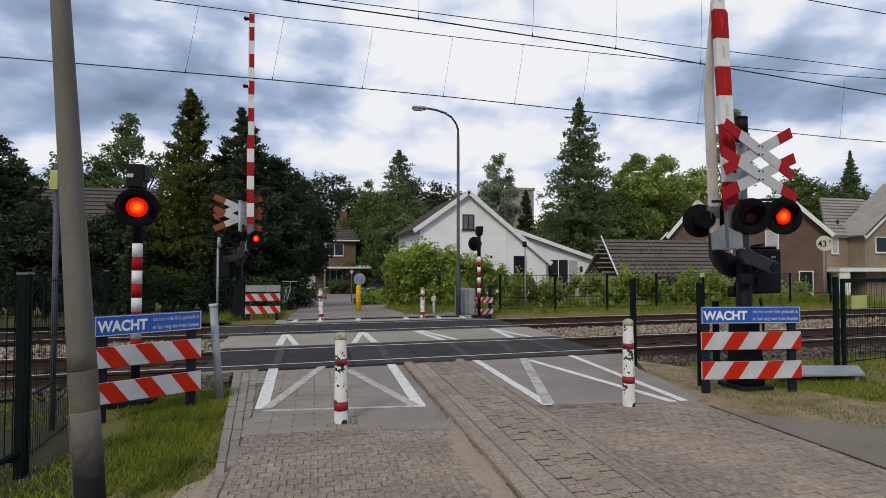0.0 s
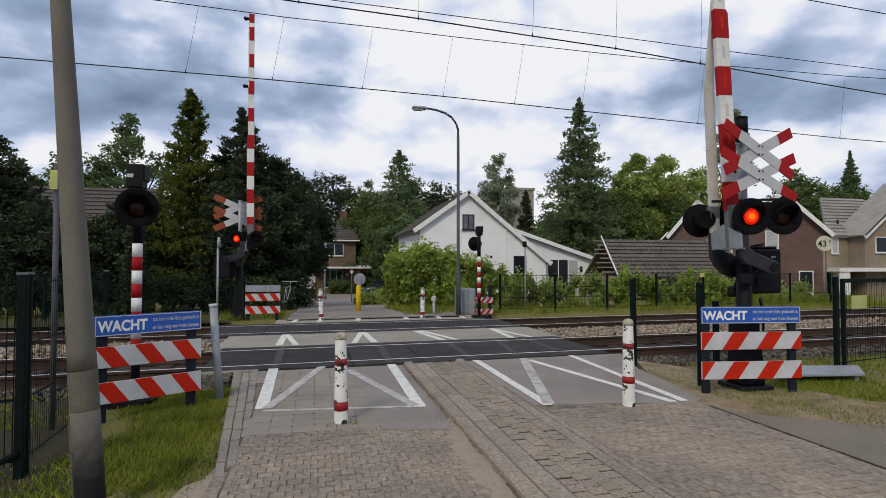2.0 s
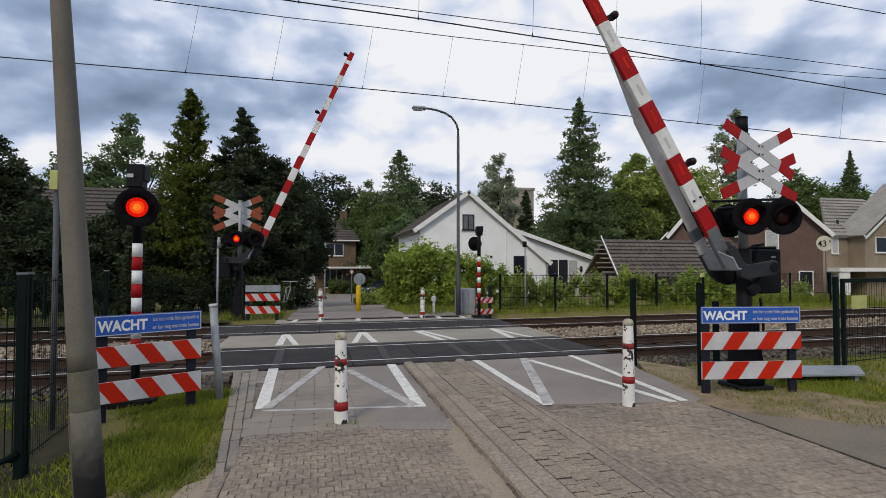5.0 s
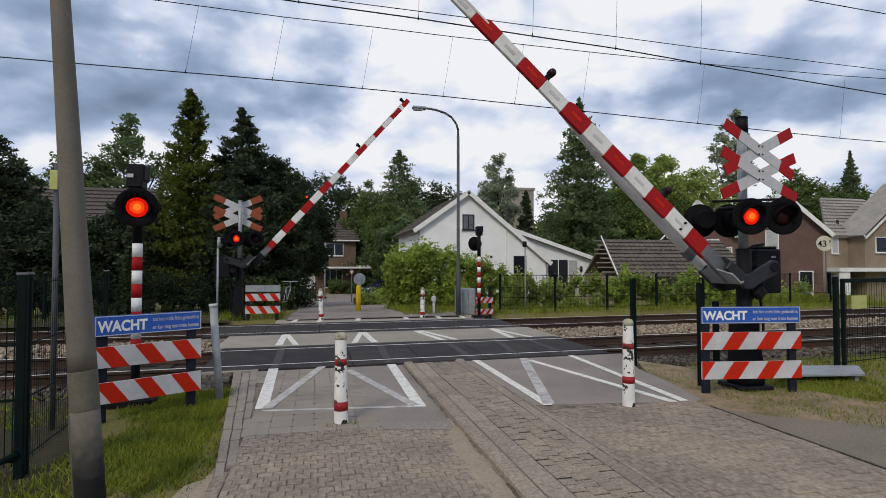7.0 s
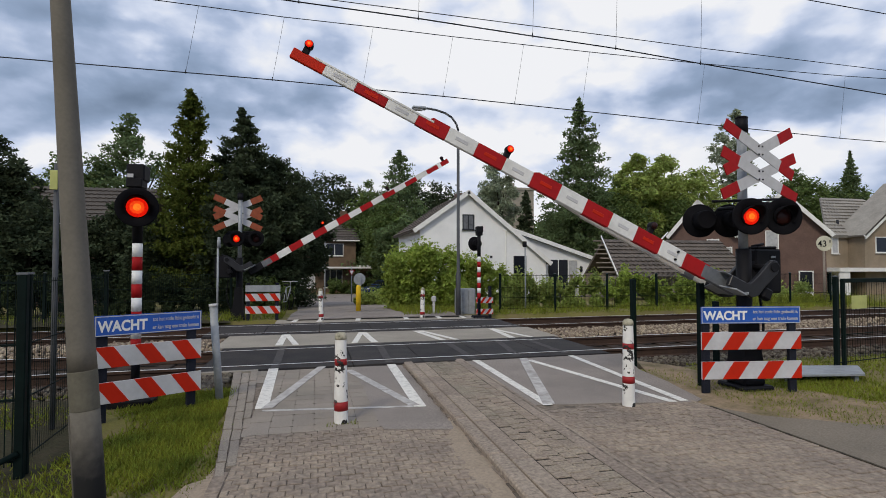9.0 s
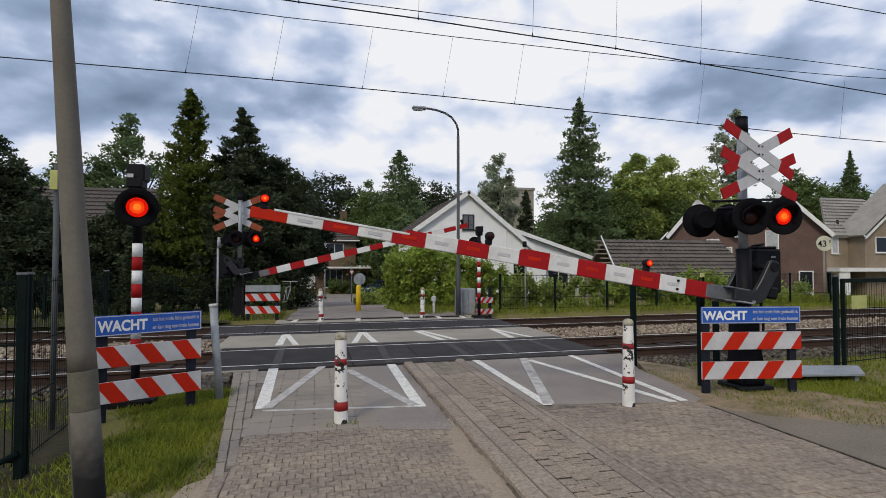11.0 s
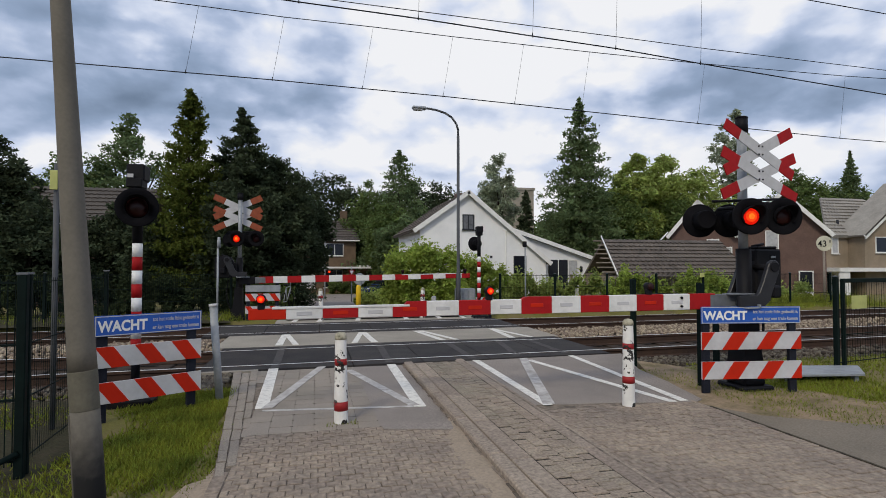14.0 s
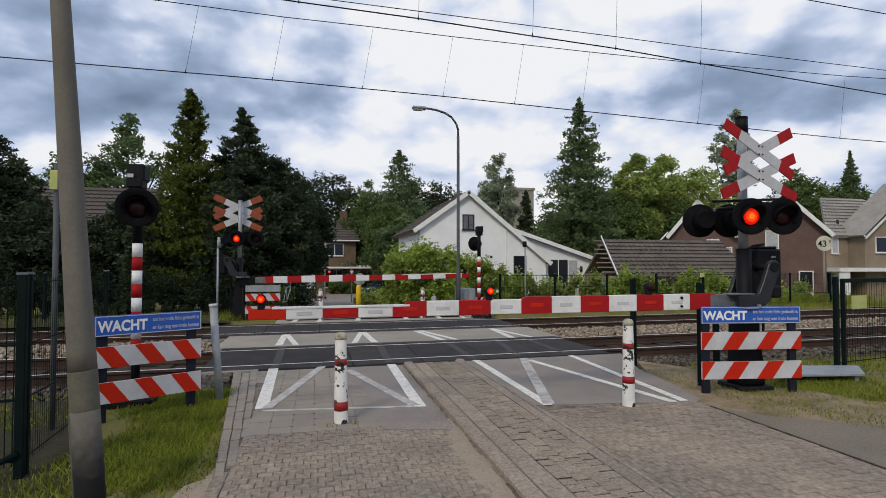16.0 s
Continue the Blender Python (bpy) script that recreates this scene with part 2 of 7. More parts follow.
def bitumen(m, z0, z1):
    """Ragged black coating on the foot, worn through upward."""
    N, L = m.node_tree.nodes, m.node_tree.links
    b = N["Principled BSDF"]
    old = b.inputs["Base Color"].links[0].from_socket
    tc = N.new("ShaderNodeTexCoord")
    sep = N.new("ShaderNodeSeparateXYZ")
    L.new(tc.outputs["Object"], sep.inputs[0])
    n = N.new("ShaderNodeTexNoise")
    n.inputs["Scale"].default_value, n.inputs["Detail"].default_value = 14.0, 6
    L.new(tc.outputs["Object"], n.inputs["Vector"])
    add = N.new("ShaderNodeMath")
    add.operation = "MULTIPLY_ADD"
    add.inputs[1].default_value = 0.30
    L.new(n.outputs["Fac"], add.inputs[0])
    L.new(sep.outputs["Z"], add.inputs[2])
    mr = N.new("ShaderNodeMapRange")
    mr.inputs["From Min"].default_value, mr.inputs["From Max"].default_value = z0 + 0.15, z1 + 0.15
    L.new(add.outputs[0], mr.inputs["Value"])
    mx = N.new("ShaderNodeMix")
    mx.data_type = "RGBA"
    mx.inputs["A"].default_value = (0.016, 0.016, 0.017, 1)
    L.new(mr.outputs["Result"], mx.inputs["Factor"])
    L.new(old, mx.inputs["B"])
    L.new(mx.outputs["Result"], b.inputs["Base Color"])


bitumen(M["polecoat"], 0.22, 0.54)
M["blue"] = mat("blue_sign_sheeting", (0.025, 0.10, 0.43), 0.4, var=0.06, scale=3, fine=20, bump=0.02)
M["green"] = mat("dark_green_coated_steel", (0.004, 0.011, 0.010), 0.7, 0.0, var=0.2, scale=5, fine=30, bump=0.08, spec=0.1)
M["yellow"] = mat("yellow_paint", (0.72, 0.47, 0.02), 0.55, var=0.1, scale=5, fine=30, bump=0.05)
M["yellowpale"] = mat("pale_yellow_plate", (0.46, 0.48, 0.17), 0.55, var=0.1, scale=5, fine=30, bump=0.03)
M["plaster"] = mat("white_plaster", (0.78, 0.785, 0.80), 0.85, var=0.06, scale=0.8, fine=25, bump=0.1, color2=(0.70, 0.71, 0.73))
M["brickred"] = mat("red_brown_brickwork", (0.138, 0.089, 0.074), 0.9, var=0.2, scale=1.2, fine=14, bump=0.5, color2=(0.103, 0.066, 0.058))
M["brickbrown"] = mat("dark_brown_brickwork", (0.14, 0.098, 0.066), 0.9, var=0.2, scale=1.2, fine=14, bump=0.5, color2=(0.10, 0.07, 0.05))
M["bricktan"] = mat("tan_brickwork", (0.264, 0.211, 0.153), 0.9, var=0.15, scale=1.2, fine=14, bump=0.5, color2=(0.211, 0.169, 0.122))
M["roofdark"] = mat("brown_grey_roof_tile", (0.133, 0.112, 0.098), 0.85, var=0.3, scale=1.5, fine=12, bump=0.4, color2=(0.086, 0.075, 0.066), per_object=0.12, placed=True)
M["roofgrey"] = mat("grey_roof_tile", (0.221, 0.197, 0.168), 0.85, var=0.2, scale=1.2, fine=10, bump=0.5, color2=(0.156, 0.140, 0.120), per_object=0.12, placed=True)
M["roofpale"] = mat("pale_grey_roof_tile", (0.29, 0.27, 0.24), 0.85, var=0.3, scale=1.2, fine=10, bump=0.5, color2=(0.22, 0.205, 0.185), per_object=0.12, placed=True)
M["ivory"] = mat("weathered_ivory_plate", (0.58, 0.56, 0.44), 0.6, var=0.1, scale=4, fine=25, bump=0.03)
M["roofbrown"] = mat("dark_brown_roof_tile", (0.10, 0.086, 0.076), 0.85, var=0.25, scale=1.2, fine=10, bump=0.5, color2=(0.07, 0.062, 0.056), per_object=0.12, placed=True)
M["glass"] = mat("window_glass", (0.012, 0.015, 0.022), 0.12, var=0.1, scale=1, fine=5, bump=0, spec=0.4)
M["dimpane"] = mat("pane_before_grey_curtain", (0.13, 0.135, 0.15), 0.2, var=0.2, scale=3, fine=8, bump=0, spec=0.4)
M["curtain"] = mat("net_curtain", (0.42, 0.43, 0.45), 0.9, var=0.1, scale=5, fine=20, bump=0.1)
M["frame"] = mat("white_window_frame", (0.74, 0.74, 0.73), 0.5, var=0.05, scale=3, fine=20, bump=0.02)
M["framedark"] = mat("dark_window_frame", (0.018, 0.02, 0.028), 0.5, var=0.1, scale=3, fine=20, bump=0.02)
M["timber"] = mat("weathered_timber", (0.26, 0.225, 0.19), 0.85, var=0.2, scale=5, fine=40, bump=0.3, color2=(0.17, 0.145, 0.12))
M["bark"] = mat("bark", (0.075, 0.058, 0.043), 0.95, var=0.3, scale=5, fine=25, bump=0.8)
M["wire"] = mat("overhead_wire_copper", (0.012, 0.014, 0.018), 0.6, 0.2, var=0.1, scale=3, fine=20, bump=0)
M["car"] = mat("dark_car_paint", (0.02, 0.023, 0.028), 0.2, 0.2, var=0.1, scale=2, fine=20, bump=0, spec=0.5)
M["carblue"] = mat("blue_car_paint", (0.02, 0.05, 0.16), 0.25, 0.2, var=0.1, scale=2, fine=20, bump=0)
M["tyre"] = mat("tyre_rubber", (0.015, 0.015, 0.015), 0.85, var=0.2, scale=8, fine=50, bump=0.2)
M["lens_on"] = mat("lit_red_lens", (0.3, 0.006, 0.003), 0.5, var=0.02, scale=3, fine=20, bump=0, emit=(1.0, 0.012, 0.003, 0.72), spec=0.05)
M["lens_mid"] = mat("lit_lens_middle", (0.3, 0.01, 0.004), 0.5, var=0.02, scale=3, fine=20, bump=0, emit=(1.0, 0.065, 0.008, 1.0), spec=0.05)
M["lens_core"] = mat("lit_lamp_core", (0.3, 0.02, 0.004), 0.5, var=0.02, scale=3, fine=20, bump=0, emit=(1.0, 0.20, 0.016, 1.25), spec=0.05)


def faceted(m, base, swing):
    """Moulded facets of a signal lens: the glow varies from cell to cell."""
    N, L = m.node_tree.nodes, m.node_tree.links
    tc = N.new("ShaderNodeTexCoord")
    v = N.new("ShaderNodeTexVoronoi")
    v.inputs["Scale"].default_value = 75.0
    L.new(tc.outputs["Object"], v.inputs["Vector"])
    sep = N.new("ShaderNodeSeparateColor")
    L.new(v.outputs["Color"], sep.inputs[0])
    k = N.new("ShaderNodeMath")
    k.operation = "MULTIPLY_ADD"
    k.inputs[1].default_value, k.inputs[2].default_value = swing, base - swing * 0.5
    L.new(sep.outputs[0], k.inputs[0])
    L.new(k.outputs[0], N["Principled BSDF"].inputs["Emission Strength"])


for key, base, swing in (("lens_on", 0.72, 0.35), ("lens_mid", 1.0, 0.5), ("lens_core", 1.15, 0.5)):
    faceted(M[key], base, swing)
M["lens_off"] = mat("unlit_red_lens", (0.022, 0.003, 0.003), 0.35, var=0.1, scale=30, fine=60, bump=0.1)


def leafmat(name, c, trans=0.3, var=0.42):
    return mat(name, c, 0.8, var=0.22, scale=0.9, fine=3.0, bump=0, color2=tuple(v * 0.5 for v in c), per_island=var * 0.75, trans=trans, spec=0.08)


M["leaf_dark"] = leafmat("dark_evergreen_foliage", (0.070, 0.092, 0.050), 0.3)
M["leaf_hedge"] = leafmat("dark_hedge_foliage", (0.045, 0.062, 0.028), 0.25)
M["leaf_yew"] = leafmat("yellow_green_conifer_foliage", (0.118, 0.146, 0.030), 0.34)
M["leaf_mid"] = leafmat("mid_green_foliage", (0.156, 0.215, 0.071), 0.43)
M["leaf_grey"] = leafmat("grey_green_foliage", (0.40, 0.45, 0.31), 0.45)
M["leaf_bright"] = leafmat("bright_green_foliage", (0.37, 0.47, 0.10), 0.48, 0.3)
M["leaf_light"] = leafmat("light_green_foliage", (0.38, 0.455, 0.13), 0.5)
M["leaf_spruce"] = leafmat("green_spruce_foliage", (0.170, 0.232, 0.104), 0.45)

# ---------------------------------------------------------------- mesh helpers


def box(bm, x0, x1, y0, y1, z0, z1, bevel=0.0, m=None, slot=0):
    r = bmesh.ops.create_cube(bm, size=1.0)
    vs = r["verts"]
    for v in vs:
        v.co = Vector(((x0 + x1) / 2 + v.co.x * (x1 - x0), (y0 + y1) / 2 + v.co.y * (y1 - y0), (z0 + z1) / 2 + v.co.z * (z1 - z0)))
    fs = set(f for v in vs for f in v.link_faces)
    for f in fs:
        f.material_index = slot
    if bevel:
        es = list(set(e for v in vs for e in v.link_edges))
        rb = bmesh.ops.bevel(bm, geom=es, offset=bevel, segments=1, affect="EDGES")
        vs = list(set(v for f in rb["faces"] for v in f.verts))
        for f in rb["faces"]:
            f.material_index = slot
    if m is not None:
        bmesh.ops.transform(bm, matrix=m, verts=[v for v in vs if v.is_valid])
    return vs


def tube(bm, p0, p1, r0, r1=None, seg=10, slot=0, caps=True):
    r1 = r0 if r1 is None else r1
    p0, p1 = Vector(p0), Vector(p1)
    d = p1 - p0
    q = d.to_track_quat("Z", "Y").to_matrix().to_4x4()
    r = bmesh.ops.create_cone(bm, cap_ends=caps, segments=seg, radius1=r0, radius2=r1, depth=d.length,
                              matrix=Matrix.Translation((p0 + p1) / 2) @ q)
    fs = set(f for v in r["verts"] for f in v.link_faces)
    for f in fs:
        f.material_index = slot
        f.smooth = len(f.verts) == 4
    return r["verts"]


def lathe(bm, profile, seg=24, m=None, slot=0):
    """Turned body about z: profile of (radius, height)."""
    rings = []
    made = []
    for r, z in profile:
        ring = [bm.verts.new((r * math.cos(2 * math.pi * i / seg), r * math.sin(2 * math.pi * i / seg), z)) for i in range(seg)]
        rings.append(ring)
        made += ring
    for a, b in zip(rings, rings[1:]):
        for i in range(seg):
            f = bm.faces.new((a[i], a[(i + 1) % seg], b[(i + 1) % seg], b[i]))
            f.material_index, f.smooth = slot, True
    for ring, flip in ((rings[0], True), (rings[-1], False)):
        f = bm.faces.new(ring[::-1] if flip else ring)
        f.material_index = slot
    if m is not None:
        bmesh.ops.transform(bm, matrix=m, verts=made)
    return made


def prism(bm, pts, y0, y1, m=None, slot=0):
    """Outline in x and z, drawn out along y."""
    a = [bm.verts.new((x, y0, z)) for x, z in pts]
    b = [bm.verts.new((x, y1, z)) for x, z in pts]
    fs = [bm.faces.new(a), bm.faces.new(b[::-1])]
    n = len(pts)
    for i in range(n):
        fs.append(bm.faces.new((a[i], b[i], b[(i + 1) % n], a[(i + 1) % n])))
    bmesh.ops.recalc_face_normals(bm, faces=fs)
    for f in fs:
        f.material_index = slot
    if m is not None:
        bmesh.ops.transform(bm, matrix=m, verts=a + b)
    return a + b


def meshed(name, bm, mats):
    me = bpy.data.meshes.new(name)
    bm.normal_update()
    bm.to_mesh(me)
    bm.free()
    for k in (mats if isinstance(mats, (list, tuple)) else [mats]):
        me.materials.append(k)
    return me


def part(name, bm, material, parent, label="", at=None):
    """One mesh object under a thing or under a part."""
    ob = new(name, meshed(name, bm, material) if isinstance(bm, bmesh.types.BMesh) else bm)
    ob.parent = parent
    if at is not None:
        ob.matrix_basis = at
    return tagged(ob, label)


def thing(name, m, label, category, group="", kind=""):
    ob = new(name)
    ob.matrix_basis = m
    return tagged(ob, label, category, group, kind)


def solid(name, bm, material, label, category, group="", kind="", at=None):
    ob = new(name, meshed(name, bm, material))
    if at is not None:
        ob.matrix_basis = at
    return tagged(ob, label, category, group, kind)


def B():
    return bmesh.new()


def bx(*a, **k):
    bm = B()
    box(bm, *a, **k)
    return bm


def tb(*a, **k):
    bm = B()
    tube(bm, *a, **k)
    return bm


def gz(y):
    """Height of the natural ground: level by the line, falling away behind it."""
    if y < 17:
        return -0.03
    return -0.03 - 1.4 * min(1.0, (y - 17) / 33.0)


SKEW = 0.028            # the tracks cross the path at a slight skew
TRACKS = (9.25, 13.22)  # centre lines


# ---------------------------------------------------------------- ground and paths
def build_ground():
    bm = B()
    xs = [-900, -200, -80, -40, -25, -15, -9, -6, -4, -3, -2, -1, 0, 1.5, 3, 4, 5, 6, 8, 10, 14, 20, 30, 50, 90, 220, 900]
    ys = [-300, -60, -20, -8, -3, 0, 2, 3, 4, 5, 6, 6.9, 7.3, 15.2, 15.6, 16.4, 17, 18, 20, 23, 26, 30, 35, 40, 45, 50, 55, 70, 100, 200, 500, 1800]
    grid = []
    for y in ys:
        row = []
        for x in xs:
            z = gz(y)
            if 7.2 < y < 15.3:
                z = -0.33
            row.append(bm.verts.new((x, y + (SKEW * max(-40, min(40, x)) if 6.8 < y < 17 else 0), z)))
        grid.append(row)
    for a, b in zip(grid, grid[1:]):
        for i in range(len(xs) - 1):
            bm.faces.new((a[i], a[i + 1], b[i + 1], b[i]))
    solid("ground", bm, M["grass"], "short rough grass on flat sandy ground", "ground", kind="structure")


build_ground()


def slab(name, x0, x1, y0, y1, z0, z1, material, label, skew=False, category="pavement"):
    bm = B()
    vs = box(bm, x0, x1, y0, y1, z0, z1)
    if skew:
        for v in vs:
            v.co.y += SKEW * v.co.x
    return solid(name, bm, material, label, category, kind="structure")


path_left = slab("pavement_left_lane", -0.70, 1.30, -6, 8.02, -0.2, -0.008, M["joint"], "bed of the brick and tile cycle lane")
path_mid = slab("pavement_median", 1.30, 2.22, -6, 7.95, -0.2, 0.035, M["joint"], "bed of the raised brick median strip")
path_right = slab("pavement_right_lane", 2.22, 4.10, -6, 8.05, -0.2, -0.008, M["joint"], "bed of the brick paved right lane")


def right_asphalt():
    bm = B()
    prism(bm, [(2.24, 5.42), (2.6, 5.37), (3.3, 5.27), (4.03, 5.12), (4.22, 5.22), (4.42, 6.1), (4.54, 6.9), (5.05, 8.2), (2.24, 8.12)], -0.1, 0.0, m=Matrix(((1, 0, 0, 0), (0, 0, 1, 0), (0, 1, 0, 0), (0, 0, 0, 1))))
    solid("pavement_asphalt_apron", bm, M["asphalt"], "worn grey asphalt apron before the tracks", "pavement", kind="structure")
    bm = B()
    prism(bm, [(4.10, -6), (9.5, -6), (9.0, 2.9), (6.2, 3.58), (5.6, 3.80), (5.22, 3.98), (4.94, 4.13), (4.72, 4.29), (4.50, 4.42), (4.34, 4.55), (4.16, 4.84), (4.10, 5.02)], -0.1, -0.004, m=Matrix(((1, 0, 0, 0), (0, 0, 1, 0), (0, 1, 0, 0), (0, 0, 0, 1))))
    solid("pavement_side", bm, M["sidepath"], "smooth dusty side path", "pavement", kind="structure")
    bm = B()
    prism(bm, [(4.04, 4.9), (4.3, 4.3), (5.2, 3.7), (6.4, 3.3), (6.9, 3.9), (6.5, 4.5), (6.0, 4.75), (5.8, 5.3), (5.4, 5.7), (5.3, 7.0), (4.95, 7.6), (4.4, 6.4)], -0.1, -0.012, m=Matrix(((1, 0, 0, 0), (0, 0, 1, 0), (0, 1, 0, 0), (0, 0, 0, 1))))
    solid("ground_sandy_verge", bm, M["sand"], "bare sandy verge with sparse grass", "ground", kind="structure")
    # trodden sand beside the brick lane
    bm = B()
    prism(bm, [(-0.60, 1.2), (-0.60, 4.3), (-0.72, 4.35), (-0.76, 4.12), (-0.86, 4.05), (-0.90, 3.86), (-1.02, 3.72), (-1.05, 3.5), (-1.2, 3.3), (-1.25, 1.2)], -0.1, -0.016, m=Matrix(((1, 0, 0, 0), (0, 0, 1, 0), (0, 1, 0, 0), (0, 0, 0, 1))))
    solid("ground_sandy_edge", bm, M["drift"], "pale trodden sand at the edge of the grass", "ground", kind="structure")
    # dark moss and fallen leaves along the mesh fence, shade included in their colour
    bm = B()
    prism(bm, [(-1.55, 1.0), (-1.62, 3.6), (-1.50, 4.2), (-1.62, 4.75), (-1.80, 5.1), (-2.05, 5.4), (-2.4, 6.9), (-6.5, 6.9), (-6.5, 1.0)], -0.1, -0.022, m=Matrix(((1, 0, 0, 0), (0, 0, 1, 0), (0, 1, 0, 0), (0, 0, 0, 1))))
    solid("ground_mossy_edge", bm, M["shaded_litter"], "mossy soil with fallen leaves along the fence, shade in its colour", "ground", kind="structure")


right_asphalt()
slab("pavement_edge_band", 4.095, 4.115, -6, 4.95, -0.1, 0.001, M["soil"], "dark earth joint along the brick lane")

# dark sheet below the hedge: the hedge's shade put into its colour
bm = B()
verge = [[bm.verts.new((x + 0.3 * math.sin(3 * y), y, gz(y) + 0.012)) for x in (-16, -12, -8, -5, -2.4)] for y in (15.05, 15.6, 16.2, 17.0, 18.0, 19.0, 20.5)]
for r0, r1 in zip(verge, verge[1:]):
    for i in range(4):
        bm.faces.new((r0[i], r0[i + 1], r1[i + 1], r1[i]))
solid("ground_hedge_foot", bm, M["shaded_litter"], "dark ground sheet standing in for the shade below the hedge", "ground", kind="structure")

# far side road, falling gently away from the line
def far_road():
    bm = B()
    rows = [(15.0, -0.75, 4.3), (17, -0.7, 4.2), (20, -0.6, 3.9), (26, -0.8, 3.8), (34, -1.2, 4.3), (44, -2.5, 6.5), (48, -40, 60), (54, -40, 60)]
    prev = None
    for y, a, b in rows:
        cur = [bm.verts.new((a, y, gz(y) + 0.03)), bm.verts.new((b, y, gz(y) + 0.03))]
        if prev:
            bm.faces.new((prev[0], prev[1], cur[1], cur[0]))
        prev = cur
    ob = solid("road_beyond", bm, M["asphalt"], "worn pale asphalt lane beyond the crossing", "road", kind="structure")
    return ob


far_road()


def crossing_panels():
    """Rubber panels in and beside both tracks, pale concrete between."""
    for ti, yc in enumerate(TRACKS):
        x0, x1 = (-1.6, 4.9) if ti == 0 else (-2.3, 4.9)
        bed = slab("pavement_crossing_bed", x0, x1, yc - 1.12, yc + 1.12, -0.3, -0.05, M["joint"], "bed under the crossing panels", skew=True)
        strips = [(yc - 1.10, yc - 0.80), (yc - 0.70, yc + 0.70), (yc + 0.80, yc + 1.10)]
        n = 6
        for a, b in strips:
            for i in range(n):
                u0 = x0 + (x1 - x0) * i / n + 0.006
                u1 = x0 + (x1 - x0) * (i + 1) / n - 0.006
                bm = B()
                vs = box(bm, u0, u1, a + 0.006, b - 0.006, -0.045, 0.004, bevel=0.006)
                for v in bm.verts:
                    v.co.y += SKEW * v.co.x
                part("panel", bm, M["rubber"], bed)
    slab("pavement_between_tracks", -1.75, 5.0, TRACKS[0] + 1.13, TRACKS[1] - 1.13, -0.2, 0.0, M["concrete"], "pale concrete slab between the two tracks", skew=True)
    slab("pavement_far_apron", -1.0, 4.7, TRACKS[1] + 1.13, 15.3, -0.2, 0.0, M["concrete"], "pale concrete apron beyond the far track", skew=True)
    slab("pavement_edge_beam", -1.62, -0.78, 8.02, 8.12, -0.2, 0.012, M["concrete"], "narrow pale concrete edge beam beside the panels", skew=True)


crossing_panels()


def track(yc):
    t = thing("railway_track", pose(0, yc, 0), "rusty steel railway track on concrete sleepers in ballast", "railway track", "railway tracks", "structure")
    for s in (-0.7525, 0.7525):
        bm = B()
        prof = [(-0.065, -0.165), (0.065, -0.165), (0.065, -0.15), (0.012, -0.13), (0.012, -0.045), (0.035, -0.03), (0.035, 0.004), (-0.035, 0.004), (-0.035, -0.03), (-0.012, -0.045), (-0.012, -0.13), (-0.065, -0.15)]
        rows = []
        for x in (-160, 160):
            rows.append([bm.verts.new((x, s + u + SKEW * x, w)) for u, w in prof])
        n = len(prof)
        for i in range(n):
            bm.faces.new((rows[0][i], rows[1][i], rows[1][(i + 1) % n], rows[0][(i + 1) % n]))
        bmesh.ops.recalc_face_normals(bm, faces=bm.faces)
        rail = part("rail", bm, M["rust"], t)
        bm = B()
        vs = box(bm, -160, 160, s - 0.020, s + 0.014, 0.0045, 0.0075)
        for v in vs:
            v.co.y += SKEW * v.co.x
        part("rail_head", bm, M["railhead"], rail, "bright worn running surface")
    bm0 = bx(-0.12, 0.12, -1.27, 1.27, -0.36, -0.168, bevel=0.015)
    me = meshed("sleeper", bm0, M["sleeper"])
    for i in range(-40, 60):
        x = 0.6 * i
        if -1.9 < x < 5.0:
            continue
        part("sleeper", me, None, t, at=pose(x, SKEW * x, 0))


for yc in TRACKS:
    track(yc)


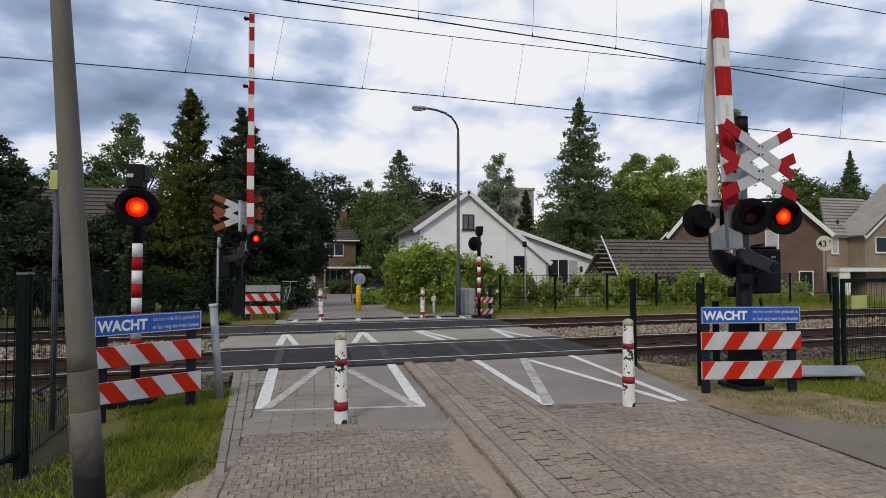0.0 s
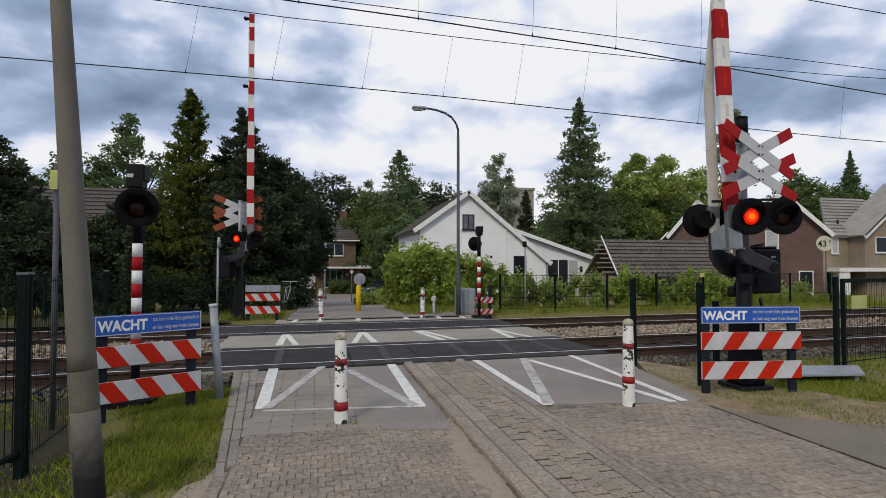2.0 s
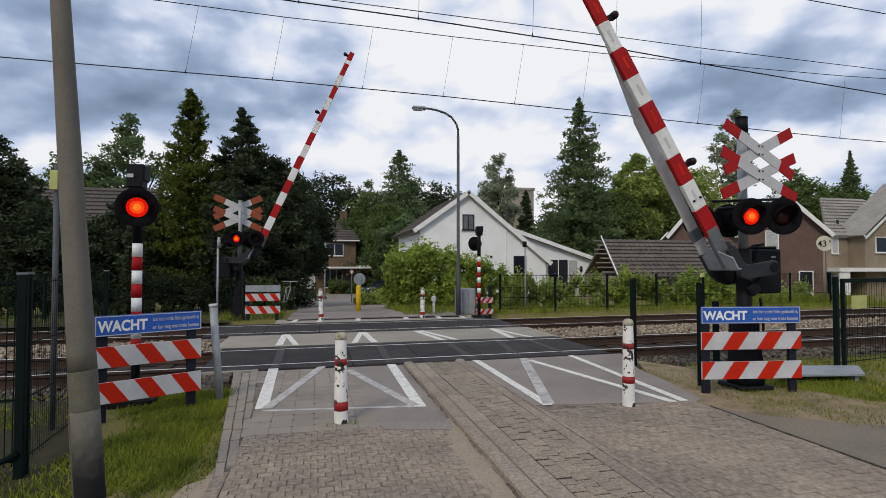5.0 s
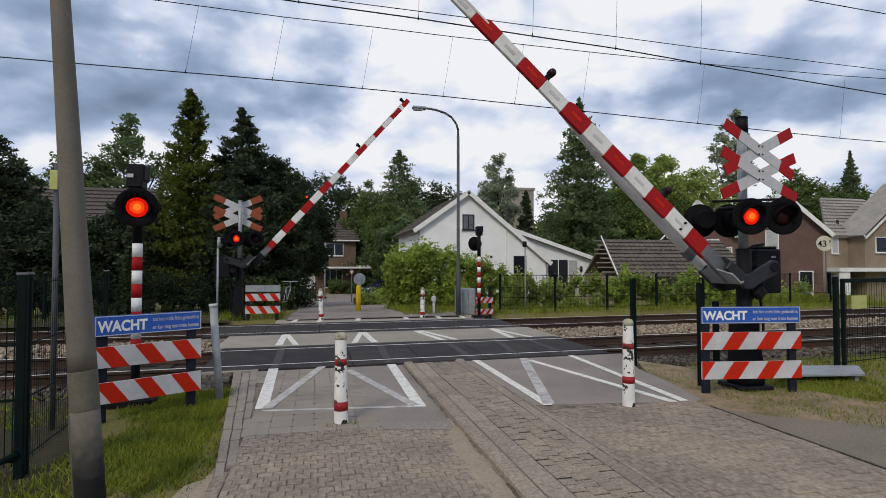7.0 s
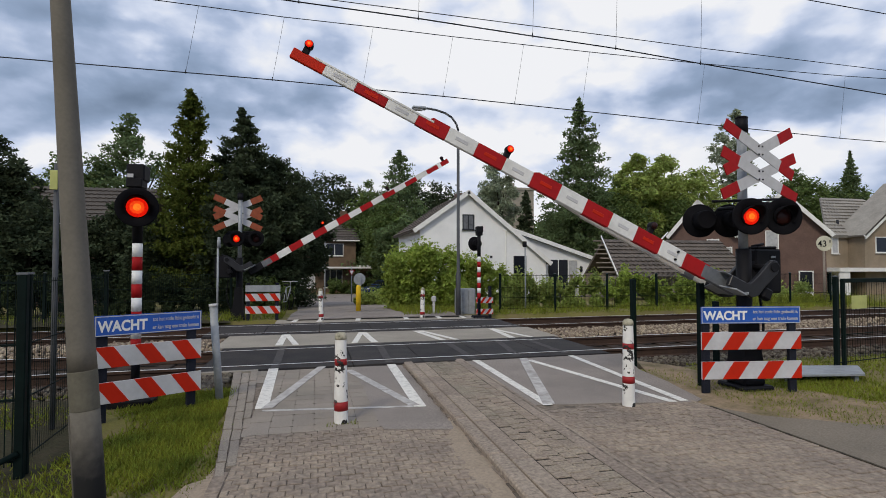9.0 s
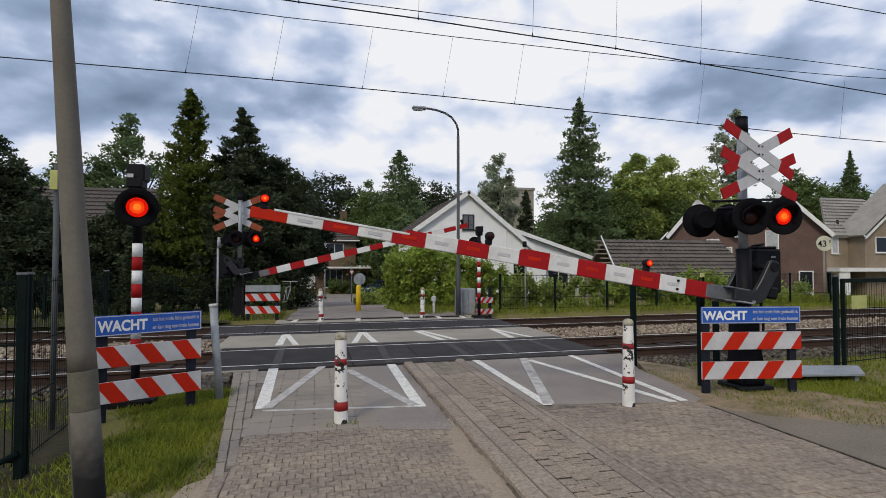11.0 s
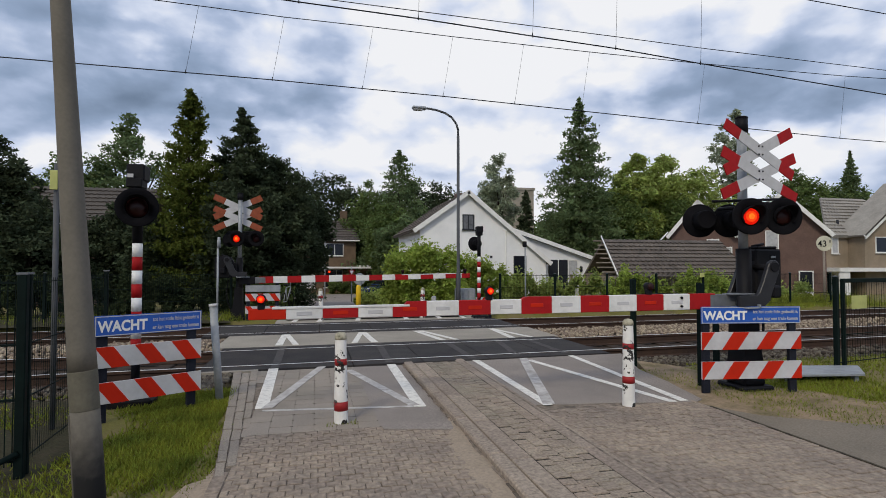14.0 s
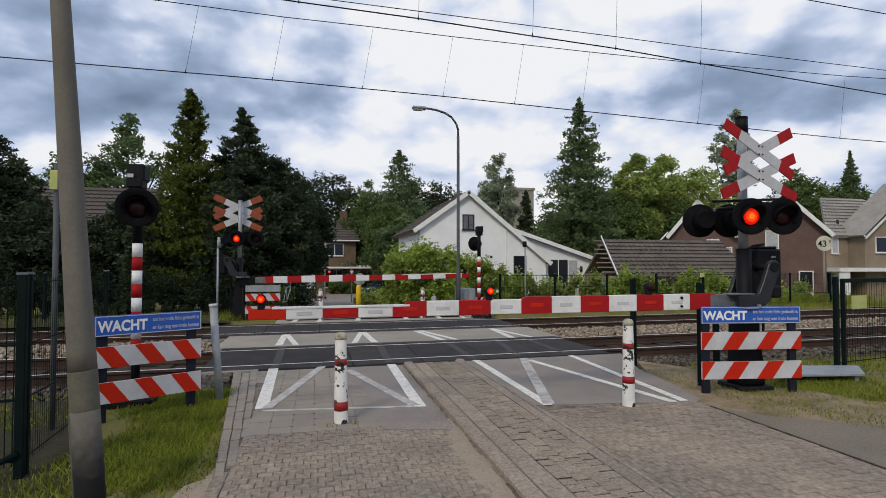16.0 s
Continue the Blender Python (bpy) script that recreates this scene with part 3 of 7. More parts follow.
def ballast():
    rng = np.random.default_rng(5)
    # beds
    bm = B()
    for x0, x1 in ((-120, -1.62), (4.9, 140)):
        vs = box(bm, x0, x1, 7.55, 15.0, -0.5, -0.20)
        for v in vs:
            v.co.y += SKEW * v.co.x + (0.25 if v.co.z < -0.3 and v.co.y > 12 else 0) - (0.35 if v.co.z < -0.3 and v.co.y < 9 else 0)
    solid("ballast_bed", bm, M["ballast_bed"], "dusty grey brown ballast bed", "ballast", kind="structure")
    ico = bmesh.new()
    bmesh.ops.create_icosphere(ico, subdivisions=1, radius=1.0)
    base = np.array([v.co[:] for v in ico.verts])
    tri = np.array([[v.index for v in f.verts] for f in ico.faces])
    ico.free()
    for nm, label, material, zones in (
            ("ballast_stones", "loose grey crushed ballast stones", M["ballast"], ((4.95, 10, 7.2, 8.25, 4200), (-5.5, -1.65, 7.2, 8.3, 2200), (10, 22, 7.3, 8.3, 1800), (-1.6, -1.12, 7.0, 8.0, 300))),
            ("ballast_shoulder", "loose tan crushed ballast stones between the tracks", M["ballast_tan"], ((4.98, 13, 10.25, 12.3, 4600), (-7, -1.78, 10.25, 12.3, 2600), (13, 24, 10.25, 12.3, 2200)))):
        P = []
        for x0, x1, y0, y1, n in zones:
            x = rng.uniform(x0, x1, n)
            y = rng.uniform(y0, y1, n)
            z = np.where(y < 7.75, -0.20 + (y - 7.75) * 0.22, -0.17) + rng.uniform(-0.02, 0.05, n)
            z = np.where(y > 10, -0.13 + 0.06 * np.sin((y - 10.25) / 2.05 * 3.14159) + rng.uniform(-0.02, 0.04, n), z)
            z = np.where((x > -1.6) & (x < 0), -0.02, z)
            P.append(np.c_[x, y + SKEW * x, z])
        P = np.concatenate(P)
        n = len(P)
        size = rng.uniform(0.018, 0.042, (n, 1, 1)) * rng.uniform(0.7, 1.25, (n, 1, 3))
        jit = 1 + rng.uniform(-0.25, 0.25, (n, len(base), 1))
        a = rng.uniform(0, 6.28, n)
        V = base[None] * jit * size
        c, s = np.cos(a)[:, None], np.sin(a)[:, None]
        V = np.stack([V[..., 0] * c - V[..., 1] * s, V[..., 0] * s + V[..., 1] * c, V[..., 2]], -1) + P[:, None]
        F = (tri[None] + (np.arange(n) * len(base))[:, None, None]).reshape(-1, 3)
        tagged(new(nm, from_arrays(nm, V.reshape(-1, 3), F, material)), label, "ballast", kind="stuff")


def from_arrays(name, V, F, material):
    me = bpy.data.meshes.new(name)
    k = F.shape[1]
    me.vertices.add(len(V))
    me.vertices.foreach_set("co", np.asarray(V, dtype=np.float32).ravel())
    me.loops.add(F.size)
    me.loops.foreach_set("vertex_index", np.asarray(F, dtype=np.int32).ravel())
    me.polygons.add(len(F))
    me.polygons.foreach_set("loop_start", np.arange(0, F.size, k, dtype=np.int32))
    me.update(calc_edges=True)
    me.materials.append(material)
    return me


ballast()


def line_mark(pts, width, material, z, label):
    """A painted stroke through ground points (x, y)."""
    (x0, y0), (x1, y1) = pts
    d = Vector((x1 - x0, y1 - y0)).normalized()
    bm = B()
    # cut square to the path
    off = width / 2 / max(0.3, abs(d.y))
    prism(bm, [(x0 - off, y0), (x0 + off, y0), (x1 + off, y1), (x1 - off, y1)], z, z + 0.004, m=Matrix(((1, 0, 0, 0), (0, 0, 1, 0), (0, 1, 0, 0), (0, 0, 0, 1))))
    solid("road_marking", bm, material, label, "road marking", "white crossing markings", "structure")


def markings():
    wl, fl = "worn white painted line on the paving", "faded white painted diagonal on the paving"
    line_mark([(-0.535, 5.92), (-0.575, 8.15)], 0.135, M["linepaint"], 0.0015, wl)
    line_mark([(1.09, 5.62), (1.12, 8.10)], 0.13, M["linepaint"], 0.0015, wl)
    line_mark([(-0.485, 5.91), (0.105, 8.14)], 0.11, M["linefaded"], 0.002, fl)
    line_mark([(1.04, 5.68), (0.47, 7.80)], 0.11, M["linefaded"], 0.002, fl)
    line_mark([(2.46, 8.12), (2.43, 5.36)], 0.11, M["linepaint"], 0.0035, wl)
    line_mark([(3.25, 8.12), (2.455, 5.40)], 0.13, M["linefaded"], 0.0045, fl)
    line_mark([(3.28, 7.95), (3.82, 5.17)], 0.10, M["linepaint"], 0.0035, wl)
    line_mark([(4.11, 8.17), (3.96, 5.18)], 0.10, M["linepaint"], 0.0040, wl)
    bm = bx(-0.52, 1.02, 5.80, 5.86, 0.0015, 0.0055)
    for v in bm.verts:
        v.co.y -= 0.12 * (v.co.x + 0.5)
    solid("road_marking", bm, M["linefaded"], "thin worn white stop line", "road marking", "white crossing markings", "structure")
    ya, yb = TRACKS[0] + 1.2, TRACKS[1] - 1.2
    for a, b in (((-0.65, ya), (-0.62, yb)), ((1.13, ya), (1.05, yb)), ((2.48, ya), (2.22, yb)), ((3.95, ya), (4.02, yb))):
        line_mark([a, b], 0.13, M["linepaint"], 0.0035, wl)
    for a, b in (((-0.58, yb), (-0.34, ya)), ((1.0, yb), (0.74, ya)), ((2.34, yb), (2.76, ya)), ((4.02, yb), (4.36, ya))):
        line_mark([a, b], 0.11, M["linepaint"], 0.0045, wl)
    ghost = M["ghost"]
    for a, b in (((-0.56, TRACKS[0] - 1.05), (-0.57, TRACKS[0] + 1.05)), ((2.46, TRACKS[0] - 1.05), (2.48, TRACKS[0] + 1.05)), ((3.25, TRACKS[0] - 1.0), (3.55, TRACKS[0] + 1.05)), ((4.13, TRACKS[0] - 1.0), (4.15, TRACKS[0] + 1.1)), ((1.12, TRACKS[0] - 1.05), (1.18, TRACKS[0] + 1.05))):
        for lo, hi in ((-1.05, -0.82), (-0.68, 0.68), (0.82, 1.05)):
            f0, f1 = (lo + 1.05) / 2.1, (hi + 1.05) / 2.1
            p0 = (a[0] + (b[0] - a[0]) * f0, a[1] + (b[1] - a[1]) * f0)
            p1 = (a[0] + (b[0] - a[0]) * f1, a[1] + (b[1] - a[1]) * f1)
            line_mark([(p0[0], p0[1] + SKEW * p0[0]), (p1[0], p1[1] + SKEW * p1[0])], 0.12, ghost, 0.0045, "worn away ghost of a white line on rubber")
    for x, y in ((-0.55, 14.6), (1.12, 14.6), (0.1, 14.55), (2.45, 14.6), (3.4, 14.65), (4.1, 14.65)):
        line_mark([(x, y), (x + 0.06, y + 0.6)], 0.13, M["linepaint"], 0.0035, wl)


markings()

# ---------------------------------------------------------------- crossing furniture
LAMPS_A, LAMPS_B, LAMPS_LEFT = [], [], []   # flashing lens carriers: in step, counter step, single lights


def lens(parent, at, r):
    """A turning lens carrier: glowing face on one side, dark face on the other."""
    bm = B()
    seg = 20
    depth = r * 0.35
    rings = []
    prof = [(r * 0.02, -depth - 0.30 * r), (r * 0.36, -depth - 0.26 * r), (r * 0.66, -depth - 0.17 * r), (r, -depth), (r, depth), (r * 0.55, depth + 0.22 * r), (r * 0.02, depth + 0.30 * r)]
    slots = [1, 3, 0, 2, 2, 2]
    for q, y in prof:
        rings.append([bm.verts.new((q * math.cos(2 * math.pi * i / seg), y, q * math.sin(2 * math.pi * i / seg))) for i in range(seg)])
    for k, (a, b) in enumerate(zip(rings, rings[1:])):
        for i in range(seg):
            f = bm.faces.new((a[i], a[(i + 1) % seg], b[(i + 1) % seg], b[i]))
            f.material_index, f.smooth = slots[k], True
    for ring, s in ((rings[0], 1), (rings[-1], 2)):
        bm.faces.new(ring).material_index = s
    bmesh.ops.recalc_face_normals(bm, faces=bm.faces)
    return part("lens", bm, [M["lens_on"], M["lens_core"], M["lens_off"], M["lens_mid"]], parent, "red signal lens", at=at)


def lamp_head(parent, at, r=0.235):
    """Round black backboard with a dished centre, hood and housing; the lens sits in the bowl."""
    bm = B()
    rot = pose(0, 0, 0, 90, 0, 0)
    lathe(bm, [(0.085, -0.10), (0.105, -0.10), (0.115, -0.02), (r - 0.008, 0.0), (r, 0.008), (r, 0.03), (r - 0.01, 0.036), (0.118, 0.02), (0.112, 0.0)], 32, rot)
    bm.faces.ensure_lookup_table()
    head = part("backboard", bm, M["matt"], parent, "round black backboard", at=at)
    bm = B()
    lathe(bm, [(0.11, -0.20), (0.12, -0.16), (0.118, 0.0), (0.10, 0.0)], 20, pose(0, 0.0, 0, 90, 0, 0))
    part("housing", bm, M["matt"], head)
    # hood: three quarters of a sleeve, longer above
    bm = B()
    seg = 18
    ring0, ring1, ring2, ring3 = [], [], [], []
    for i in range(seg + 1):
        a = radians(-35 + 250 * i / seg)
        c, s = math.cos(a), math.sin(a)
        out = 0.05 + 0.13 * max(0.0, s)
        ring0.append(bm.verts.new((0.118 * c, -0.03, 0.118 * s)))
        ring1.append(bm.verts.new((0.124 * c, -0.03 - out, 0.124 * s)))
        ring2.append(bm.verts.new((0.119 * c, -0.03 - out, 0.119 * s)))
        ring3.append(bm.verts.new((0.113 * c, -0.03, 0.113 * s)))
    for a, b in ((ring0, ring1), (ring1, ring2), (ring2, ring3)):
        for i in range(seg):
            bm.faces.new((a[i], a[i + 1], b[i + 1], b[i])).smooth = True
    part("hood", bm, M["matt"], head)
    return head


def cross(parent, x, z, y, end_mat, tilt, yaw=0.0, wide=0.066, reach=0.65):
    """One St Andrew's cross of two boards with red end panels."""
    for k, s in enumerate((1, -1)):
        m = pose(x, y - 0.014 * k, z, 0, 0, yaw) @ pose(0, 0, 0, 0, -tilt * s, 0)
        arm = part("cross_arm", bx(-0.38, 0.38, -0.006, 0.006, -wide, wide), M["greyplate"], parent, at=m)
        for e in (-1, 1):
            part("cross_end", bx(min(e * 0.38, e * reach), max(e * 0.38, e * reach), -0.0062, 0.0062, -wide - 0.0005, wide + 0.0005), end_mat, arm, "red end panel")
        if k:
            for u in (-0.03, 0.03):
                for w in (-0.05, 0.05):
                    part("bolt", tb((u, -0.016, w), (u, -0.004, w), 0.010, seg=8), M["black"], arm, at=pose(0, 0, 0, 0, tilt * s, 0))


def barrier(m, end_mat, label, piv, drop, x0, n, step, y_b, y_s, lamps, face, crosses, heads_z, gap, slim):
    """Half-barrier machine with flashing lights, crosses and a boom that swings about local y."""
    t = thing("level_crossing_barrier", m, label, "crossing barrier", "half barriers of the crossing")
    top = 3.16 if face > 0 else 3.33
    bm = tb((0, 0, 1.68), (0, 0, top), 0.055, seg=16)
    part("mast", bm, M["steel"], t, "galvanised grey upper mast")
    part("lower_mast", tb((0, 0, 0.0), (0, 0, 1.70), 0.088, seg=18), M["black"], t, "black lower mast")
    bm = B()
    tube(bm, (0, 0, top - 0.01), (0, 0, top + 0.17), 0.075, 0.072, seg=14)
    tube(bm, (0, 0, top + 0.17), (0, 0, top + 0.185), 0.08, 0.07, seg=14)
    part("bell", bm, M["black"], t, "black bell on the mast top")
    bm = B()
    box(bm, -0.20, 0.24, -0.2, 0.26, -0.15, 0.04, bevel=0.02)
    box(bm, -0.14, 0.17, -0.14, 0.18, 0.04, 0.12, bevel=0.02)
    part("foot", bm, M["black"], t)
    bm = B()
    prism(bm, [(-0.14, 0.10), (0.20, 0.10), (0.17, 0.30), (0.13, 0.50), (0.11, 0.86), (-0.09, 0.86), (-0.10, 0.50), (-0.12, 0.30)], -0.11, 0.16)
    part("pedestal", bm, M["black"], t)
    for cx, cz, tilt, yaw, wide, reach in crosses:
        cross(t, cx, cz, -0.17, end_mat, tilt, yaw, wide, reach)
    # lamp brackets
    bm = B()
    tube(bm, (-0.42, 0.03, heads_z + 0.205), (0.36, -0.22, heads_z + 0.225), 0.016, seg=8)
    tube(bm, (0, 0, heads_z + 0.145), (0.03, -0.24, heads_z + 0.145), 0.022, seg=8)
    tube(bm, (0, 0, heads_z + 0.145), (-0.1, 0.30, heads_z + 0.145), 0.022, seg=8)
    box(bm, -0.24, 0.28, -0.235, -0.21, heads_z + 0.095, heads_z + 0.185, bevel=0.008)
    part("lamp_bracket", bm, M["black"], t)
    for cx, cy, rz, heads in ((0.055, -0.30, -16, LAMPS_A), (-0.10 if face > 0 else -0.22, 0.36, 164, LAMPS_B)):
        for e in (-1, 1):
            mm = pose(cx, cy, heads_z, 0, 0, rz) @ pose(gap * e, 0.012 * e, 0)
            h = lamp_head(t, mm, 0.218)
            ln = lens(h, pose(0, 0.02, 0), 0.098)
            heads.append((ln, e))
    # drive cabinet
    bm = B()
    box(bm, 0.20, 0.60, 0.02, 0.34, 1.14, 1.70, bevel=0.025)
    box(bm, 0.26, 0.56, 0.05, 0.31, 1.70, 1.735, bevel=0.012)
    tube(bm, (0.28, 0.16, 1.735), (0.45, 0.16, 1.765), 0.018, seg=8)
    box(bm, 0.42, 0.50, 0.012, 0.022, 1.58, 1.615)
    cab = part("drive_cabinet", bm, M["black"], t)
    part("rating_plate", bx(0.42, 0.49, 0.008, 0.018, 1.585, 1.612), M["steel"], cab)
    part("cabinet_bracket", bx(0.05, 0.24, 0.04, 0.20, 1.15, 1.55, bevel=0.015), M["black"], t)
    bm = B()
    for i in range(10):
        a0, a1 = i / 10, (i + 1) / 10
        p = lambda u: (0.28 - 0.10 * u + 0.09 * math.sin(3.1 * u), 0.05, 1.08 - 0.9 * u)
        tube(bm, p(a0), p(a1), 0.016, seg=6)
    part("cable", bm, M["black"], t)
    # boom: axle, two cranked arms, balance weights, pointed root plate
    k = 1 if y_s > y_b else -1
    y_n, y_f = y_b - 0.15 * k, y_b + 0.30 * k
    bm = B()
    tube(bm, (0, y_n, 0), (0, y_f, 0), 0.04, seg=14)
    for y in (y_n - 0.035 * k, y_f):
        tube(bm, (0, y - 0.012, 0), (0, y + 0.012, 0), 0.055, seg=18)
    boom = part("boom", bm, M["black"], t, "red and white striped barrier boom", at=Matrix.Translation(piv))
    q = -drop
    bm = B()
    prism(bm, [(0.0 + u, v + q) for u, v in ((-0.07, 0.05), (-0.03, 0.08), (0.02, 0.085), (0.065, 0.055), (0.085, 0.0), (0.075, -0.06), (-0.02, -0.27), (-0.06, -0.40), (-0.14, -0.465), (-0.50, -0.465), (-0.50, -0.335), (-0.26, -0.335), (-0.215, -0.30), (-0.16, -0.18))], y_n - 0.03, y_n + 0.03)
    bmesh.ops.bevel(bm, geom=[e for e in bm.edges if abs(e.verts[0].co.y - e.verts[1].co.y) < 1e-5], offset=0.008, segments=1, affect="EDGES")
    part("fork_arm", bm, M["cast"], boom)
    bm = B()
    prism(bm, [(u, v + q) for u, v in ((-0.09, 0.0), (-0.05, 0.07), (0.03, 0.085), (0.10, 0.03), (0.124, -0.20), (0.06, -0.34), (-0.04, -0.44), (-0.16, -0.49), (-0.46, -0.49), (-0.46, -0.36), (-0.24, -0.33))], y_f - 0.03, y_f + 0.03)
    bmesh.ops.bevel(bm, geom=[e for e in bm.edges if abs(e.verts[0].co.y - e.verts[1].co.y) < 1e-5], offset=0.008, segments=1, affect="EDGES")
    part("fork_arm", bm, M["cast"], boom)
    for u, w, y in ((0.13, -0.30, y_n + 0.10 * k), (0.30, -0.17, y_f)):
        bm = B()
        box(bm, u - 0.07, u + 0.07, y - 0.05, y + 0.05, w - 0.075 + q, w + 0.075 + q, bevel=0.025)
        tube(bm, (u * 0.2, y, w * 0.2 + q), (u, y, w + q), 0.03, seg=8)
        part("counterweight", bm, M["black"], boom)
    bm = B()
    ya, yz = sorted((y_n - 0.07 * k, y_f + 0.04 * k))
    mid = (ya + yz) / 2
    prism(bm, [(-0.24, ya), (-0.24, yz), (-0.415, yz), (-0.55, mid), (-0.415, ya)], -0.485 + q, -0.468 + q, m=Matrix(((1, 0, 0, 0), (0, 0, 1, 0), (0, 1, 0, 0), (0, 0, 0, 1))))
    box(bm, -0.255, -0.24, ya, yz, -0.485 + q, -0.44 + q)
    part("root_plate", bm, M["steel"], boom, "galvanised root plate")
    bm = B()
    box(bm, x0 - (0.08 if face > 0 else 0.18), -0.26 if face > 0 else x0 + 0.10, y_b - 0.035, y_b + 0.035, -0.345, -0.175, bevel=0.01)
    box(bm, -0.56, -0.22, y_b - 0.12 * k if k > 0 else y_b - 0.035, y_b + 0.035 if k > 0 else y_b + 0.12, -0.185, -0.168, bevel=0.004)
    part("root_clamp", bm, M["clamp"], boom, "grey root clamp")
    if face < 0:
        part("root_arm", bx(x0 + 0.10, -0.30, y_b - 0.04, y_b + 0.04, -0.36, -0.16, bevel=0.015), M["black"], boom)
    for i in range(n):
        a, b = x0 - step * i, x0 - step * (i + 1)
        zt = -0.165 if i < 6.7 else (-0.19 if i < 10.4 else slim)
        th = 0.032 if i < 7 else (0.028 if i < 11 else 0.024)
        bm = B()
        zb = -0.352 + (0.0 if i < 7 else (0.004 if i < 11 else 0.008))
        mm = M["red"] if i % 2 == 0 else M["boomwhite"]
        if i == 6:
            prism(bm, [(a, zb), (a, -0.165), (b + 0.05, -0.165), (b, -0.19), (b, zb)], y_b - th, y_b + th)
        elif i == 10:
            prism(bm, [(a, zb), (a, -0.19), (a - 0.20, -0.19), (a - 0.25, slim), (b, slim), (b, zb)], y_b - th, y_b + th)
        else:
            box(bm, b, a, y_b - th, y_b + th, zb, zt, bevel=0.006)
        if i == n - 1:
            mm = M["orange_red"] if face > 0 else M["red"]
            if face < 0:   # a short white band before the tip
                part("boom_band", bx(a - 0.30 * step, a, y_b - th - 0.002, y_b + th + 0.002, zb - 0.002, zt + 0.002), M["white"], boom)
        seg = part("boom_panel", bm, mm, boom)
        if i not in (0, n - 1):
            c = (a + b) / 2
            part("reflector", bx(c - 0.075, c + 0.075, y_b - th - 0.004, y_b - th + 0.002, (zb + zt) / 2 - 0.02, (zb + zt) / 2 + 0.02, bevel=0.003),
                 M["orange_red"] if i % 2 == 0 else M["greyplate"], seg)
        if i == 1:
            for q in (-0.05, 0.05):
                part("bolt", tb((a - 0.12, y_b - th - 0.02, (zb + zt) / 2 + q), (a - 0.12, y_b - th, (zb + zt) / 2 + q), 0.014, seg=8), M["black"], seg)
    # cable rail on top of the thin end
    bm = bx(x0 - step * (n - 0.62), x0 - step * 10.5, y_b - 0.031, y_b + 0.031, slim - 0.009, slim + 0.015, bevel=0.004)
    part("cable_conduit", bm, M["boomwhite"], boom)
    # strut beside the board, running into it
    bm = B()
    def bar(p, q, w, h):
        d = Vector(q) - Vector(p)
        mm = Matrix.Translation(p) @ d.to_track_quat("X", "Z").to_matrix().to_4x4()
        box(bm, 0, d.length, -w / 2, w / 2, -h / 2, h / 2, m=mm)
    bar((-0.40, y_s, -0.262), (-2.35, y_s - 0.04 * k, -0.25), 0.05, 0.12)
    bar((-2.35, y_s - 0.04 * k, -0.25), (-3.35, y_b + 0.058 * k, -0.25), 0.05, 0.10)
    part("strut_clamp", bx(-0.80, -0.64, y_s - 0.036, y_s + 0.036, -0.335, -0.19, bevel=0.008), M["clamp"], boom)
    part("boom_strut", bm, M["strut"], boom, "pale cream boom strut")
    bm = B()
    tube(bm, (-0.72, y_s - 0.06 * k, -0.20), (-1.35, y_s - 0.18 * k, -0.17), 0.012, seg=6)
    tube(bm, (-1.35, y_s - 0.18 * k, -0.17), (-1.75, y_b + 0.05 * k, -0.18), 0.012, seg=6)
    part("boom_cable", bm, M["black"], boom)
    for u, zt, side in lamps:
        bm = B()
        box(bm, u - 0.034, u + 0.034, y_b - 0.03, y_b + 0.03, zt - 0.01, zt + 0.075, bevel=0.008)
        lathe(bm, [(0.03, 0.0), (0.044, 0.0), (0.046, 0.02), (0.046, 0.075), (0.03, 0.08)], 18, pose(u, y_b, zt + 0.095, 90, 0, 0 if face > 0 else 180) @ pose(0, 0, -0.035))
        h = part("boom_lamp", bm, M["black"], boom)
        ln = lens(h, pose(u, y_b - 0.045 * face, zt + 0.095, 0, 0, 0 if face > 0 else 180), 0.037)
        if side == 0 and face < 0:
            ln.matrix_basis = ln.matrix_basis @ pose(0, 0, 0, 0, 0, 180)
        BOOM_LENSES.append((ln, side))
    for ch in boom.children:
        ch.matrix_basis = Matrix.Translation((0, 0, drop)) @ ch.matrix_basis
    return t, boom


BOOM_LENSES = []
near_barrier, near_boom = barrier(pose(5.17, 5.62, 0), M["red"], "tall crossing barrier mast with red flashing lights and double white crosses",
                                  (0.21, 0.03, 1.47), -0.145, -0.71, 15, 0.3535, -0.10, 0.20,
                                  ((-1.60, -0.165, 1), (-3.55, -0.19, -1), (-5.895, -0.235, 0)), 1,
                                  ((0.095, 2.893, 25.5, 9, 0.066, 0.645), (0.095, 2.588, 23.0, 7, 0.066, 0.66)), 2.075, 0.193, -0.235)
far_barrier, far_boom = barrier(pose(-2.06, 15.95, 0, 0, 0, 180), M["dull_red"], "barrier mast beyond the tracks, its double cross seen from behind",
                                (0.263, 0.03, 1.637), -0.317, -0.803, 16, 0.3784, 0.30, -0.10,
                                ((-2.703, -0.165, -1), (-4.813, -0.19, 1), (-6.713, -0.205, 0)), -1,
                                ((0.08, 3.13, 24.5, 0, 0.085, 0.70), (0.08, 2.80, 24.5, 0, 0.085, 0.70)), 2.22, 0.27, -0.205)


